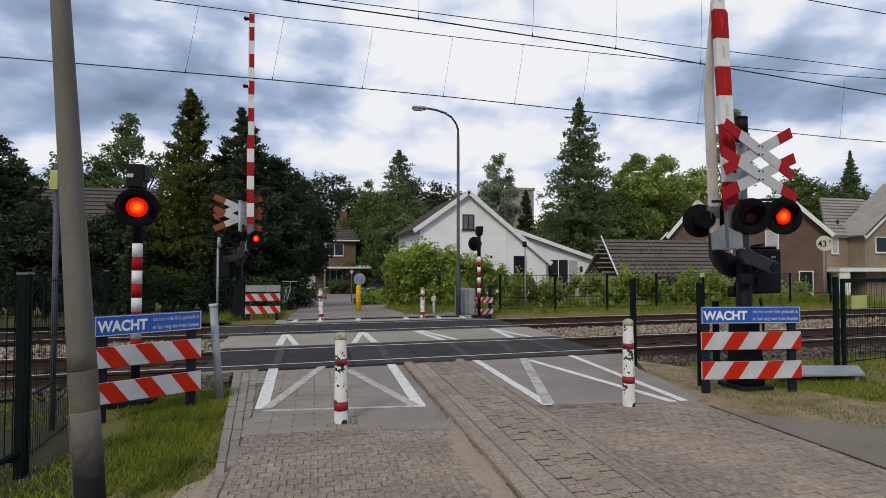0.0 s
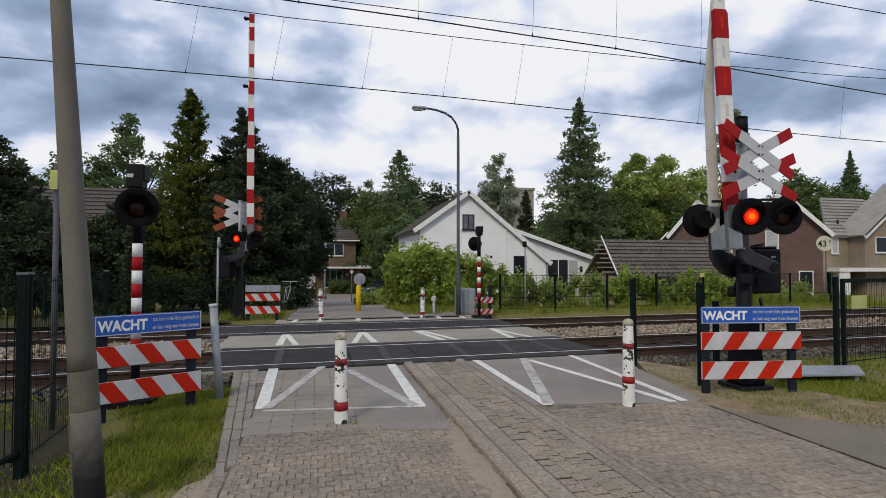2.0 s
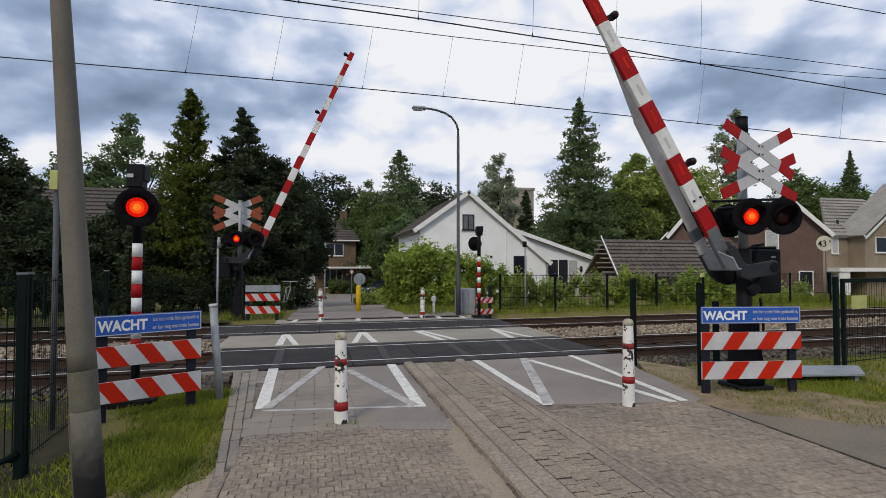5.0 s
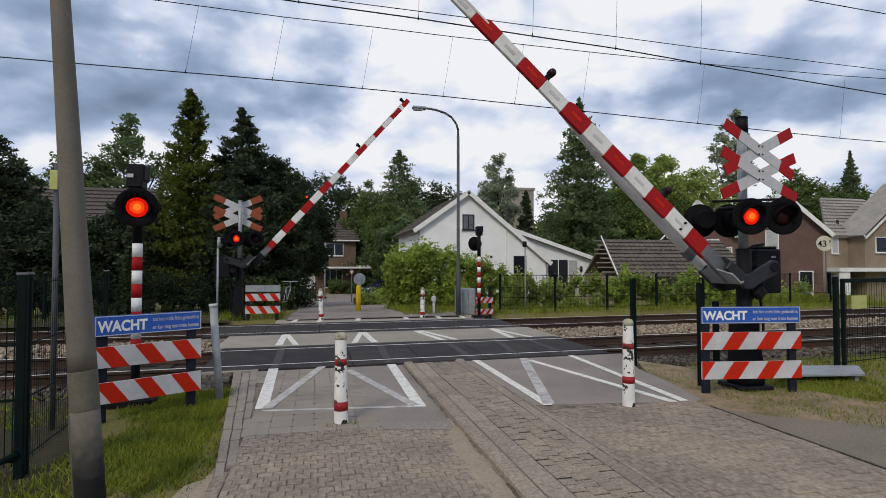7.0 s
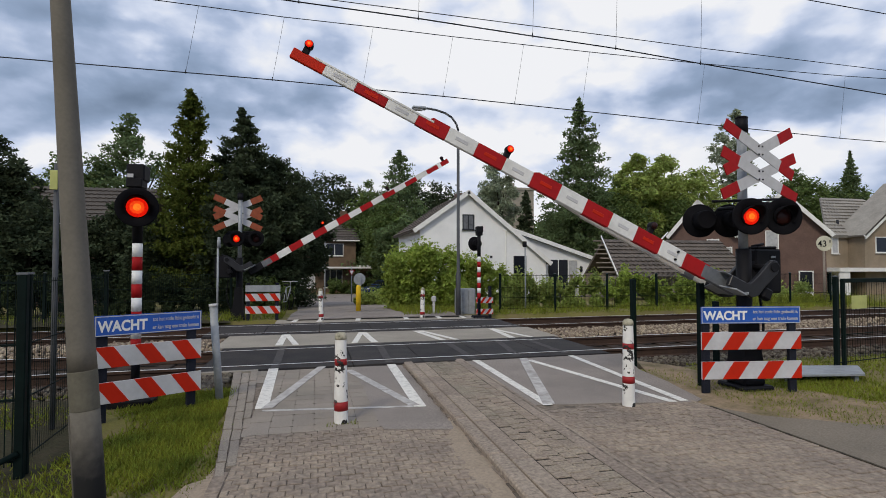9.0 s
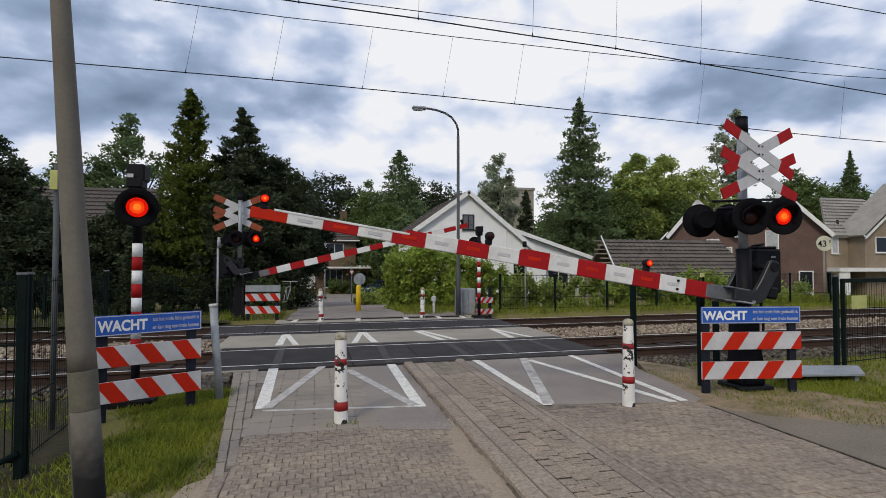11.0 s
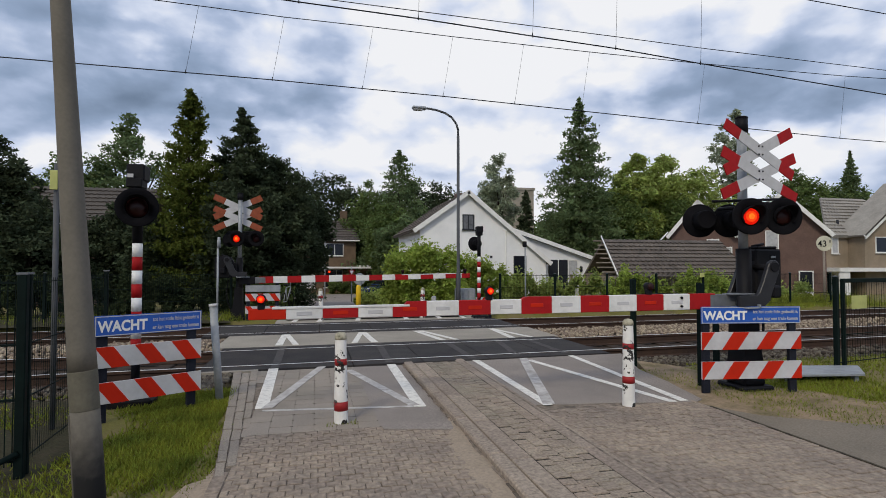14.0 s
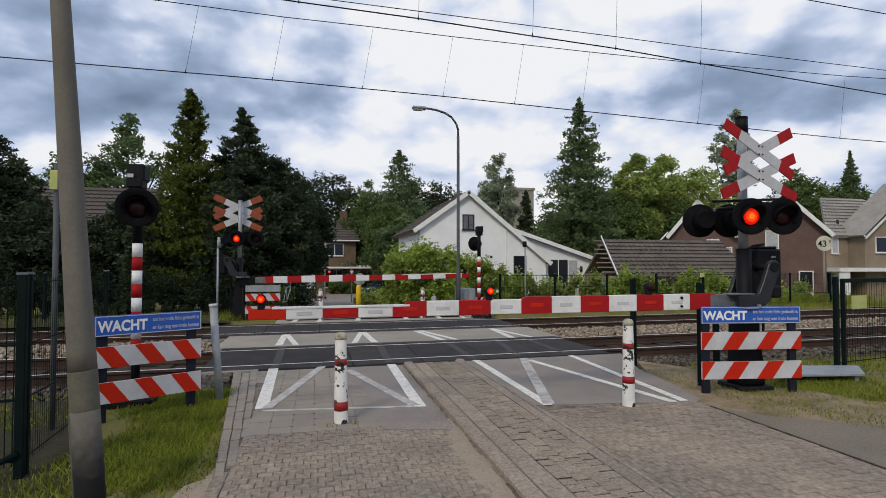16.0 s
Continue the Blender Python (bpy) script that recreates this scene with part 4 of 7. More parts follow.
def light_post(m, label):
    t = thing("crossing_light", m, label, "crossing light", "single crossing lights")
    part("post", tb((0, 0, -0.1), (0, 0, 1.75), 0.045, seg=16), M["darkblue"], t)
    part("foot", bx(-0.24, 0.20, -0.14, 0.14, -0.08, 0.06, bevel=0.025), M["black"], t)
    z = 1.735
    for i in range(8):
        part("post_band", tb((0, 0, z - 0.148), (0, 0, z), 0.0515, seg=18), M["white"] if i % 2 == 0 else M["red"], t)
        z -= 0.149
    part("upper_post", tb((0, 0, 1.735), (0, 0, 2.45), 0.052, seg=16), M["black"], t)
    bm = B()
    box(bm, -0.095, 0.085, -0.10, 0.12, 2.42, 2.60, bevel=0.015)
    box(bm, -0.09, 0.07, -0.12, 0.08, 2.34, 2.44, bevel=0.01)
    bell = part("bell_box", bm, M["black"], t)
    part("maker_plate", bx(-0.075, -0.015, -0.126, -0.121, 2.445, 2.485), M["greyplate"], bell)
    part("lamp_arm", bx(-0.03, 0.03, -0.20, 0.0, 2.09, 2.19, bevel=0.008), M["black"], t)
    h = lamp_head(t, pose(0.055, -0.22, 2.11, 0, 0, 15), r=0.208)
    LAMPS_LEFT.append(lens(h, pose(0, 0.02, 0), 0.105))
    return t


near_light = light_post(pose(-1.905, 6.52, 0), "red and white banded post with a round black flashing light")
far_light = light_post(pose(4.56, 14.72, 0, 0, 0, 180), "red and white banded light post seen from behind beyond the tracks")


def text_part(body, size, x, y, z, parent, material, name="lettering", fit_width=0.0, bold=0.012):
    cu = bpy.data.curves.new(name, "FONT")
    cu.body, cu.size, cu.extrude, cu.offset = body, size, 0.0008, size * bold
    tmp = bpy.data.objects.new(name, cu)
    scene.collection.objects.link(tmp)
    dg = bpy.context.evaluated_depsgraph_get()
    me = bpy.data.meshes.new_from_object(tmp.evaluated_get(dg))
    bpy.data.objects.remove(tmp)
    me.materials.clear()
    me.materials.append(material)
    if fit_width:
        xs = [v.co.x for v in me.vertices]
        k = fit_width / (max(xs) - min(xs))
        x0 = min(xs)
        for v in me.vertices:
            v.co.x = (v.co.x - x0) * k
    return part(name, me, None, parent, at=pose(x, y, z, 90, 0, 0))


def wait_sign(m, width, lean, front_text, label, rows=((0.50, 0.705), (0.155, 0.36)), top=1.0):
    """Blue notice over two slanted red and white boards on two short posts."""
    t = thing("warning_board", m, label, "warning board", "warning boards at the crossing")
    for u in (0.07, width - 0.09):
        part("post", bx(u - 0.045, u + 0.045, 0.0, 0.05, -0.12, top, bevel=0.006), M["darkblue"], t)
    if front_text:
        notice = part("notice", bx(0.0, width, -0.016, -0.003, 0.805, 1.005, bevel=0.003), M["blue"], t, "blue notice with white lettering")
        bm = B()
        for a, b, c, d in ((0.006, width - 0.006, 0.992, 1.0), (0.006, width - 0.006, 0.810, 0.818), (0.006, 0.014, 0.818, 0.992), (width - 0.014, width - 0.006, 0.818, 0.992)):
            box(bm, a, b, -0.019, -0.017, c, d)
        part("border", bm, M["greyplate"], notice)
        text_part("WACHT", 0.145, 0.025, -0.0185, 0.852, notice, M["white"], "large_lettering", fit_width=0.44 * width, bold=0.035)
        text_part("tot het rode licht gedoofd is", 0.058, 0.515 * width, -0.0185, 0.925, notice, M["greyplate"], "small_lettering", fit_width=0.455 * width)
        text_part("er kan nog een trein komen", 0.058, 0.515 * width, -0.0185, 0.845, notice, M["greyplate"], "small_lettering", fit_width=0.455 * width)
    elif top > 0.9:
        part("notice", bx(0.0, width, -0.016, -0.003, 0.755, 0.935, bevel=0.003), M["steel"], t, "bare grey back of the notice")
    for z0, z1 in rows:
        board = part("board", bx(0.0, width, -0.022, -0.002, z0, z1, bevel=0.002), M["greyplate"], t)
        h = z1 - z0
        pitch = width * 0.345
        for i in range(-1, 4):
            # slanted red stripe clipped to the board
            c0 = i * pitch + (0.20 if lean > 0 else 0.15) * width
            lo = [c0, c0 + pitch * 0.46]
            sl = lean * h * 0.71
            poly = [(lo[0], z0), (lo[1], z0), (lo[1] + sl, z1), (lo[0] + sl, z1)]
            poly = clip(poly, 0.002, width - 0.002)
            if len(poly) < 3:
                continue
            for yy in (-0.0245, -0.001):
                bm = B()
                prism(bm, poly, yy, yy + 0.0025)
                part("stripe", bm, M["orange_red"], board)
    return t


def clip(poly, x0, x1):
    for keep, lim in ((1, x0), (-1, x1)):
        out = []
        for (ax, az), (bx_, bz) in zip(poly, poly[1:] + poly[:1]):
            ina, inb = keep * (ax - lim) >= 0, keep * (bx_ - lim) >= 0
            if ina:
                out.append((ax, az))
            if ina != inb:
                k = (lim - ax) / (bx_ - ax)
                out.append((lim, az + k * (bz - az)))
        poly = out
        if len(poly) < 3:
            return []
    return poly


wait_sign(pose(-2.06, 5.80, 0, 0, 0, 30), 0.99, -1.0, True, "blue notice above red and white slanted boards, beside grass")
wait_sign(pose(4.425, 5.48, 0, 0, 0, -9), 1.235, 1.0, True, "blue notice above red and white slanted boards, on sandy ground")
wait_sign(pose(-1.86, 15.62, 0, 0, 0, 0), 0.92, -1.0, False, "red and white slanted boards under a bare grey notice")
wait_sign(pose(4.66, 15.35, 0, 0, 0, -4), 0.52, 1.0, False, "narrow red and white slanted boards beside the far light post", rows=((0.36, 0.53), (0.03, 0.19)), top=0.86)


def bollard(m, h, bands, label, lean=0.0):
    t = thing("bollard", m @ pose(0, 0, 0, 0, lean, 0), label, "bollard", "red banded white bollards")
    bm = B()
    r0, r1 = 0.068, 0.053
    lathe(bm, [(r0, -0.08), (r0, 0.0), (r0 - (r0 - r1) * 0.95, h - 0.07), (r1, h - 0.062), (r1 * 0.98, h - 0.03), (r1 * 0.75, h - 0.008), (r1 * 0.3, h)], 28)
    body = part("post", bm, M["chipped"], t)
    part("cap", capped(r1, h), M["capmoss"], body, "mossy rounded cap")
    for z0, z1 in bands:
        bm = B()
        ra, rb = (r0 - (r0 - r1) * z / (h - 0.06) + 0.0015 for z in (z0, z1))
        lathe(bm, [(ra, z0), (rb, z1)], 28)
        part("band", bm, M["chipred"], body)
    return t


def capped(r1, h):
    bm = B()
    lathe(bm, [(r1 + 0.003, h - 0.066), (r1 + 0.003, h - 0.045), (r1 * 0.99 + 0.002, h - 0.028), (r1 * 0.77, h - 0.005), (r1 * 0.3, h + 0.003)], 24)
    return bm


def chipped(name, paint, under):
    m = mat(name, paint, 0.55, var=0.06, scale=6, fine=30, bump=0.1)
    nt = m.node_tree
    N, L = nt.nodes, nt.links
    b = N["Principled BSDF"]
    old = b.inputs["Base Color"].links[0].from_socket
    tc = N.new("ShaderNodeTexCoord")
    nz = N.new("ShaderNodeTexNoise")
    nz.inputs["Scale"].default_value, nz.inputs["Detail"].default_value, nz.inputs["Roughness"].default_value = 9.0, 5, 0.6
    L.new(tc.outputs["Object"], nz.inputs["Vector"])
    rp = N.new("ShaderNodeValToRGB")
    rp.color_ramp.elements[0].position, rp.color_ramp.elements[1].position = 0.565, 0.58
    L.new(nz.outputs["Fac"], rp.inputs[0])
    mx = N.new("ShaderNodeMix")
    mx.data_type = "RGBA"
    L.new(rp.outputs[0], mx.inputs["Factor"])
    L.new(old, mx.inputs["A"])
    mx.inputs["B"].default_value = (*under, 1)
    L.new(mx.outputs["Result"], b.inputs["Base Color"])
    return m


M["chipped"] = chipped("chipped_white_paint", (0.74, 0.73, 0.70), (0.03, 0.028, 0.026))
M["capmoss"] = mat("mossy_grey_cap", (0.42, 0.39, 0.30), 0.9, var=0.2, scale=20, fine=60, bump=0.3, color2=(0.10, 0.10, 0.06), stain=0.46)
M["chipred"] = chipped("chipped_red_paint", (0.30, 0.02, 0.022), (0.03, 0.028, 0.026))
bollard(pose(0.25, 5.24, -0.02), 0.875, [(0.14, 0.225), (0.565, 0.628)], "chipped white bollard with two dark red bands, in the tiled lane", lean=-0.6)
bollard(pose(3.265, 5.16, -0.02), 0.94, [(0.262, 0.335), (0.622, 0.684)], "chipped white bollard with two dark red bands, in the asphalt lane")
bollard(pose(0.17, 15.1, 0.0), 0.85, [(0.08, 0.16), (0.58, 0.66)], "white bollard with dark bands beyond the tracks", lean=-2)
bollard(pose(2.98, 15.1, 0.0), 0.84, [(0.08, 0.16), (0.58, 0.66)], "white bollard with dark bands beyond the tracks", lean=1)


# leaning pole close by
def near_pole():
    t = thing("utility_pole", pose(-1.318, 3.72, 0), "leaning weathered grey steel pole with a black foot", "pole")
    m = pose(0, 0, 0, 0, -4.05, 0)
    bm = B()
    lathe(bm, [(0.0785, 0.86), (0.076, 1.0), (0.052, 3.3), (0.046, 6.2)], 32, m)
    part("shaft", bm, M["polegrey"], t)
    bm = B()
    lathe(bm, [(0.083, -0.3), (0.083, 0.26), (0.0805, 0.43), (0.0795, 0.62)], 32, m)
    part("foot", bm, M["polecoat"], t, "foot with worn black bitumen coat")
    bm = B()
    lathe(bm, [(0.0797, 0.62), (0.0803, 0.625), (0.0795, 0.855), (0.0788, 0.86)], 32, m)
    part("sleeve", bm, M["polesleeve"], t, "dull olive painted sleeve")
    part("cable_strip", bx(-0.088, -0.078, -0.012, 0.012, -0.2, 0.60), M["polegrey"], t, at=m @ pose(0, 0, 0, 0, 0, 25))


near_pole()


def small_posts():
    t = thing("marker_post", pose(-1.03, 6.5, 0), "leaning galvanised steel post with a flat cap", "post")
    part("shaft", tb((0, 0, -0.1), (-0.085, 0, 1.03), 0.042, seg=14), M["steel"], t)
    part("cap", tb((-0.085, 0, 1.03), (-0.087, 0, 1.06), 0.048, seg=14), M["greyplate"], t)
    t = thing("sign_post", pose(-2.36, 5.72, 0), "galvanised post with a small yellow tag, behind the pole", "post")
    part("shaft", tb((0, 0, -0.1), (-0.005, 0, 2.45), 0.024, seg=12), M["mastgrey"], t)
    part("tag", bx(-0.045, 0.02, -0.05, -0.036, 2.20, 2.38, bevel=0.004), M["yellowpale"], t, "yellowish tag")
    t = thing("antenna_mast", pose(-2.32, 14.05, -0.1), "thin grey mast beside the far barrier", "mast")
    part("shaft", tb((0, 0, -0.1), (0.0, 0, 2.2), 0.024, seg=10), M["steel"], t)
    part("head", tb((0.02, 0, 2.02), (0.02, 0, 2.28), 0.05, 0.03, seg=10), M["steel"], t)
    # yellow post with a round plate turned away
    t = thing("traffic_post", pose(1.42, 18.3, gz(18.3)), "yellow post carrying a round grey sign back", "traffic sign")
    bm = B()
    lathe(bm, [(0.085, -0.1), (0.085, 0.80), (0.07, 0.88), (0.03, 0.9)], 16)
    part("post", bm, M["yellow"], t)
    bm = B()
    lathe(bm, [(0.20, -0.01), (0.205, 0.0), (0.20, 0.012)], 28, pose(0.04, 0.06, 1.10, 90, 0, 8))
    part("plate", bm, M["steel"], t, "round grey sign back")
    part("clamp", bx(-0.01, 0.09, 0.0, 0.055, 0.86, 1.2), M["steel"], t)
    # give way triangle
    t = thing("give_way_sign", pose(1.95, 30, gz(30)), "small red and white give way triangle on a post", "traffic sign")
    part("post", tb((0, 0, -0.1), (0, 0, 2.0), 0.03, seg=10), M["steel"], t)
    part("plate", prismed([(-0.19, 1.80), (0.19, 1.80), (0.0, 1.47)], -0.04, -0.02), M["red"], t)
    part("face", prismed([(-0.125, 1.762), (0.125, 1.762), (0.0, 1.545)], -0.046, -0.04), M["white"], t)
    t = thing("white_marker", pose(3.56, 16.2, 0), "short pale marker post in the verge", "post")
    part("shaft", bx(-0.035, 0.035, -0.03, 0.03, -0.1, 0.36, bevel=0.01), M["greyplate"], t)
    part("cap", bx(-0.07, 0.07, -0.05, 0.05, 0.36, 0.54, bevel=0.03), M["greyplate"], t)
    # line distance board
    t = thing("distance_board", pose(20.55, 18, gz(18)), "round white railway distance board on a pale post", "sign")
    part("post", tb((0, 0.03, -0.3), (0, 0.03, 2.2), 0.045, seg=10), M["timber"], t)
    bm = B()
    lathe(bm, [(0.31, -0.015), (0.32, 0.0), (0.31, 0.015)], 28, pose(0, 0, 2.46, 90, 0, -20) @ pose(0, 0, 0))
    plate = part("plate", bm, M["ivory"], t)
    o = text_part("43", 0.36, 0, 0, 0, plate, M["black"], "number")
    o.matrix_basis = pose(0, 0, 2.46, 0, 0, -20) @ pose(-0.27, -0.022, -0.13, 90, 0, 0)
    o2 = part("small_mark", bx(0.19, 0.23, -0.02, -0.0165, 0.03, 0.14), M["black"], plate, at=pose(0, 0, 2.46, 0, 0, -20))
    # street light
    t = thing("street_lamp", pose(4.18, 15.6, 0), "slender grey street lamp with a curved arm", "street lamp")
    bm = B()
    lathe(bm, [(0.075, -0.2), (0.072, 1.2), (0.05, 1.3), (0.042, 5.4)], 16)
    part("mast", bm, M["mastgrey"], t)
    bm = B()
    p = [(0.0, 5.4), (0.0, 5.58), (-0.06, 5.77), (-0.20, 5.95), (-0.40, 6.07), (-0.66, 6.14), (-0.90, 6.17), (-1.0, 6.175)]
    for a, b in zip(p, p[1:]):
        tube(bm, (a[0], 0, a[1]), (b[0], 0, b[1]), 0.034, seg=8)
    part("arm", bm, M["mastgrey"], t)
    bm = B()
    box(bm, -1.42, -0.98, -0.09, 0.09, 6.12, 6.22, bevel=0.04)
    part("lantern", bm, M["steel"], t, "flat grey lantern")
    part("diffuser", bx(-1.38, -1.10, -0.07, 0.07, 6.095, 6.13, bevel=0.015), M["greyplate"], t)
    # thin pole before the brick house
    t = thing("street_lamp", pose(0.68, 40, gz(40)), "thin grey pole at the end of the lane", "street lamp")
    part("mast", tb((0, 0, -0.2), (0, 0, 4.4), 0.06, 0.045, seg=10), M["steel"], t)
    part("lantern", bx(-0.25, 0.08, -0.1, 0.1, 4.38, 4.48, bevel=0.03), M["steel"], t)
    t = thing("garden_lamp", pose(6.86, 16.9, gz(16.9)), "thin grey pole with a small head before the white house", "street lamp")
    part("mast", tb((0, 0, -0.3), (0, 0, 2.28), 0.026, seg=10), M["steel"], t)
    part("lantern", bx(-0.09, 0.04, -0.05, 0.05, 2.13, 2.32, bevel=0.02), M["black"], t)
    # steel cover plate by the gate
    bm = B()
    prism(bm, [(5.85, 5.75), (6.95, 5.55), (7.45, 6.05), (6.3, 6.3)], 0.06, 0.085, m=Matrix(((1, 0, 0, 0), (0, 0, 1, 0), (0, 1, 0, 0), (0, 0, 0, 1))))
    for x, y in ((6.0, 5.8), (6.9, 5.65), (7.2, 6.0), (6.4, 6.2)):
        box(bm, x - 0.03, x + 0.03, y - 0.03, y + 0.03, -0.06, 0.06)
    solid("cover_plate", bm, M["steel"], "flat galvanised cover plate on short feet", "cover plate")
    # grey cabinet by the far light
    t = thing("relay_cabinet", pose(4.5, 16.0, 0, 0, 0, -6), "grey panelled relay cabinet", "cabinet")
    part("body", bx(-0.27, 0.33, 0.0, 0.35, -0.1, 0.76, bevel=0.015), M["steel"], t)
    for i in range(3):
        part("door", bx(-0.25 + 0.19 * i, -0.08 + 0.19 * i, -0.014, 0.0, 0.0, 0.72, bevel=0.006), M["steel"], t)


def prismed(*a, **k):
    bm = B()
    prism(bm, *a, **k)
    return bm


small_posts()


# ---------------------------------------------------------------- fences
def fence(name, p0, p1, n, h, label, z=0.0, bars=True, post_w=0.06, pitch=0.05, group="green mesh fences", gauge=0.003):
    p0, p1 = Vector((*p0, z)), Vector((*p1, z))
    d = p1 - p0
    ang = math.degrees(math.atan2(d.y, d.x))
    t = thing(name, pose(*p0, 0, 0, ang), label, "fence", group)
    ln = d.length
    me = meshed("post", bx(-post_w / 2, post_w / 2, -post_w / 2, post_w / 2, -0.2, h + 0.03, bevel=0.006), M["green"])
    cap = meshed("cap", bx(-post_w / 2 - 0.004, post_w / 2 + 0.004, -post_w / 2 - 0.004, post_w / 2 + 0.004, h + 0.03, h + 0.045), M["clamp"])
    for i in range(n + 1):
        po = part("post", me, None, t, at=pose(ln * i / n, 0, 0))
        part("cap", cap, None, po)
    for i in range(n):
        a, b = ln * i / n, ln * (i + 1) / n
        bm = B()
        for zz in (0.1, h * 0.38, h * 0.66, h - 0.03):
            box(bm, a, b, -3.3 * gauge, 3.3 * gauge, zz - 2.7 * gauge, zz + 2.7 * gauge)
        k = int((b - a) / pitch)
        for j in range(1, k):
            x = a + (b - a) * j / k
            box(bm, x - gauge, x + gauge, -gauge, gauge, 0.06, h)
        part("mesh_panel", bm, M["green"], t)
    return t


side_fence = fence("fence", (-2.05, 4.48), (-5.6, 4.1), 2, 1.40, "dark green wire mesh fence running off beside the grass", post_w=0.06, gauge=0.0030, pitch=0.045)
part("brace", tb((0.0, 0.03, 0.16), (0.42, 0.16, -0.03), 0.022, seg=8), M["green"], side_fence)
fence("fence", (-2.17, 6.42), (-2.05, 4.56), 1, 1.40, "dark green wire mesh fence end beside the leaning pole", post_w=0.04, pitch=0.04, gauge=0.0013)
fence("fence", (-2.35, 16.45), (-14.0, 16.3), 5, 1.25, "dark green wire mesh fence beyond the tracks, before a hedge", z=0.0, gauge=0.0024)
fence("fence", (5.75, 16.3), (19.2, 16.6), 7, 1.18, "dark green wire mesh fence beyond the tracks, before shrubs", gauge=0.0022)
fence("fence", (7.26, 6.2), (10.4, 6.75), 2, 1.30, "dark green barred fence by the cover plate", post_w=0.062, pitch=0.06, gauge=0.0019)
gate_top = B()
box(gate_top, 0.14, 3.1, -0.025, 0.025, 1.24, 1.30, bevel=0.006)
box(gate_top, 0.14, 0.19, -0.025, 0.025, 0.05, 1.24, bevel=0.006)
solid("gate_frame", gate_top, M["green"], "dark green steel gate frame beside the fence post", "gate", at=pose(7.26, 6.2, 0, 0, 0, 10))
for x, y, h in ((4.72, 5.84, 1.27), (4.71, 7.3, 1.28), (7.40, 6.225, 1.27), (5.88, 6.95, 0.95)):
    w = 0.035 if x < 7 else 0.014
    bm = bx(-w, w, -w, w, -0.2, h, bevel=0.004)
    solid("fence_post", bm, M["green"], "plain dark green square steel fence post", "fence post", "single fence posts", at=pose(x, y, 0))
bm = B()
prism(bm, [(0.33, 0.86), (0.68, 0.86), (0.68, 1.05), (0.33, 1.05)], -0.03, -0.018)
solid("notice_plate", bm, M["yellowpale"], "small pale yellow notice on the green fence", "notice", at=pose(7.26, 6.2, 0, 0, 0, 10))
solid("notice_plate", bx(-0.09, 0.09, -0.012, 0.0, 0.96, 1.12), M["yellowpale"], "small yellow notice on the far mesh fence", "notice", at=pose(13.35, 16.42, 0.1))


# ---------------------------------------------------------------- overhead line
def wire(points, r, name, parent, yk):
    bm = B()
    for a, b in zip(points, points[1:]):
        tube(bm, (a[0], 0, a[1]), (b[0], 0, b[1]), r, seg=6, caps=False)
    return part(name, bm, M["wire"], parent)


def lerp_z(pts, x):
    for a, b in zip(pts, pts[1:]):
        if a[0] <= x <= b[0]:
            return a[1] + (b[1] - a[1]) * (x - a[0]) / (b[0] - a[0])
    return pts[-1][1]


def overhead(y, contact, carrier, xs, extra, label, slant):
    t = thing("overhead_line", pose(0, y, 0), label, "overhead line", "overhead lines", "structure")
    wire(contact, 0.0125, "contact_wire", t, y)
    wire(carrier, 0.0105, "carrier_wire", t, y)
    for e in extra:
        wire(e, 0.008, "feeder_wire", t, y)
    for x in xs:
        zc, zm = lerp_z(contact, x), lerp_z(carrier, x + slant)
        bm = tb((x, 0, zc), (x + slant, 0, zm), 0.0035, seg=5)
        tube(bm, (x, 0, zc - 0.02), (x, 0, zc + 0.07), 0.014, 0.006, seg=6)
        part("dropper", bm, M["wire"], t)


overhead(13.2, [(-90, 5.95), (-6.57, 5.93), (-1.0, 5.885), (3.15, 5.795), (5.1, 5.735), (10.7, 5.56), (15.8, 5.41), (60, 4.9)],
         [(-90, 9.8), (-20, 8.3), (-8, 7.72), (-3.63, 7.51), (-0.74, 7.42), (1.38, 7.40), (3.38, 7.36), (7.2, 7.32), (10.8, 7.31), (15.9, 7.37), (17.6, 7.42), (40, 8.4)],
         [-2.92, -1.02, 1.10, 3.14, 5.08, 7.0, 10.66, 15.75, -9], [], "far overhead contact wire and carrier with thin droppers", 0.26)
overhead(9.25, [(-90, 6.0), (-0.56, 5.94), (1.75, 5.87), (3.92, 5.77), (5.65, 5.70), (7.56, 5.57), (12.35, 5.29), (60, 4.2)],
         [(-90, 9.9), (-4, 7.6), (1.75, 7.48), (5.65, 7.35), (10.26, 7.19), (12.4, 7.12), (60, 7.0)],
         [1.75, 3.92, 5.65, 7.56, -0.3, 13.5], [[(-90, 6.1), (0.22, 6.03), (2.37, 5.99), (5.74, 5.93), (7.52, 5.89), (12.36, 5.84), (60, 5.6)]],
         "near overhead contact wires and carrier with thin droppers", 0.06)


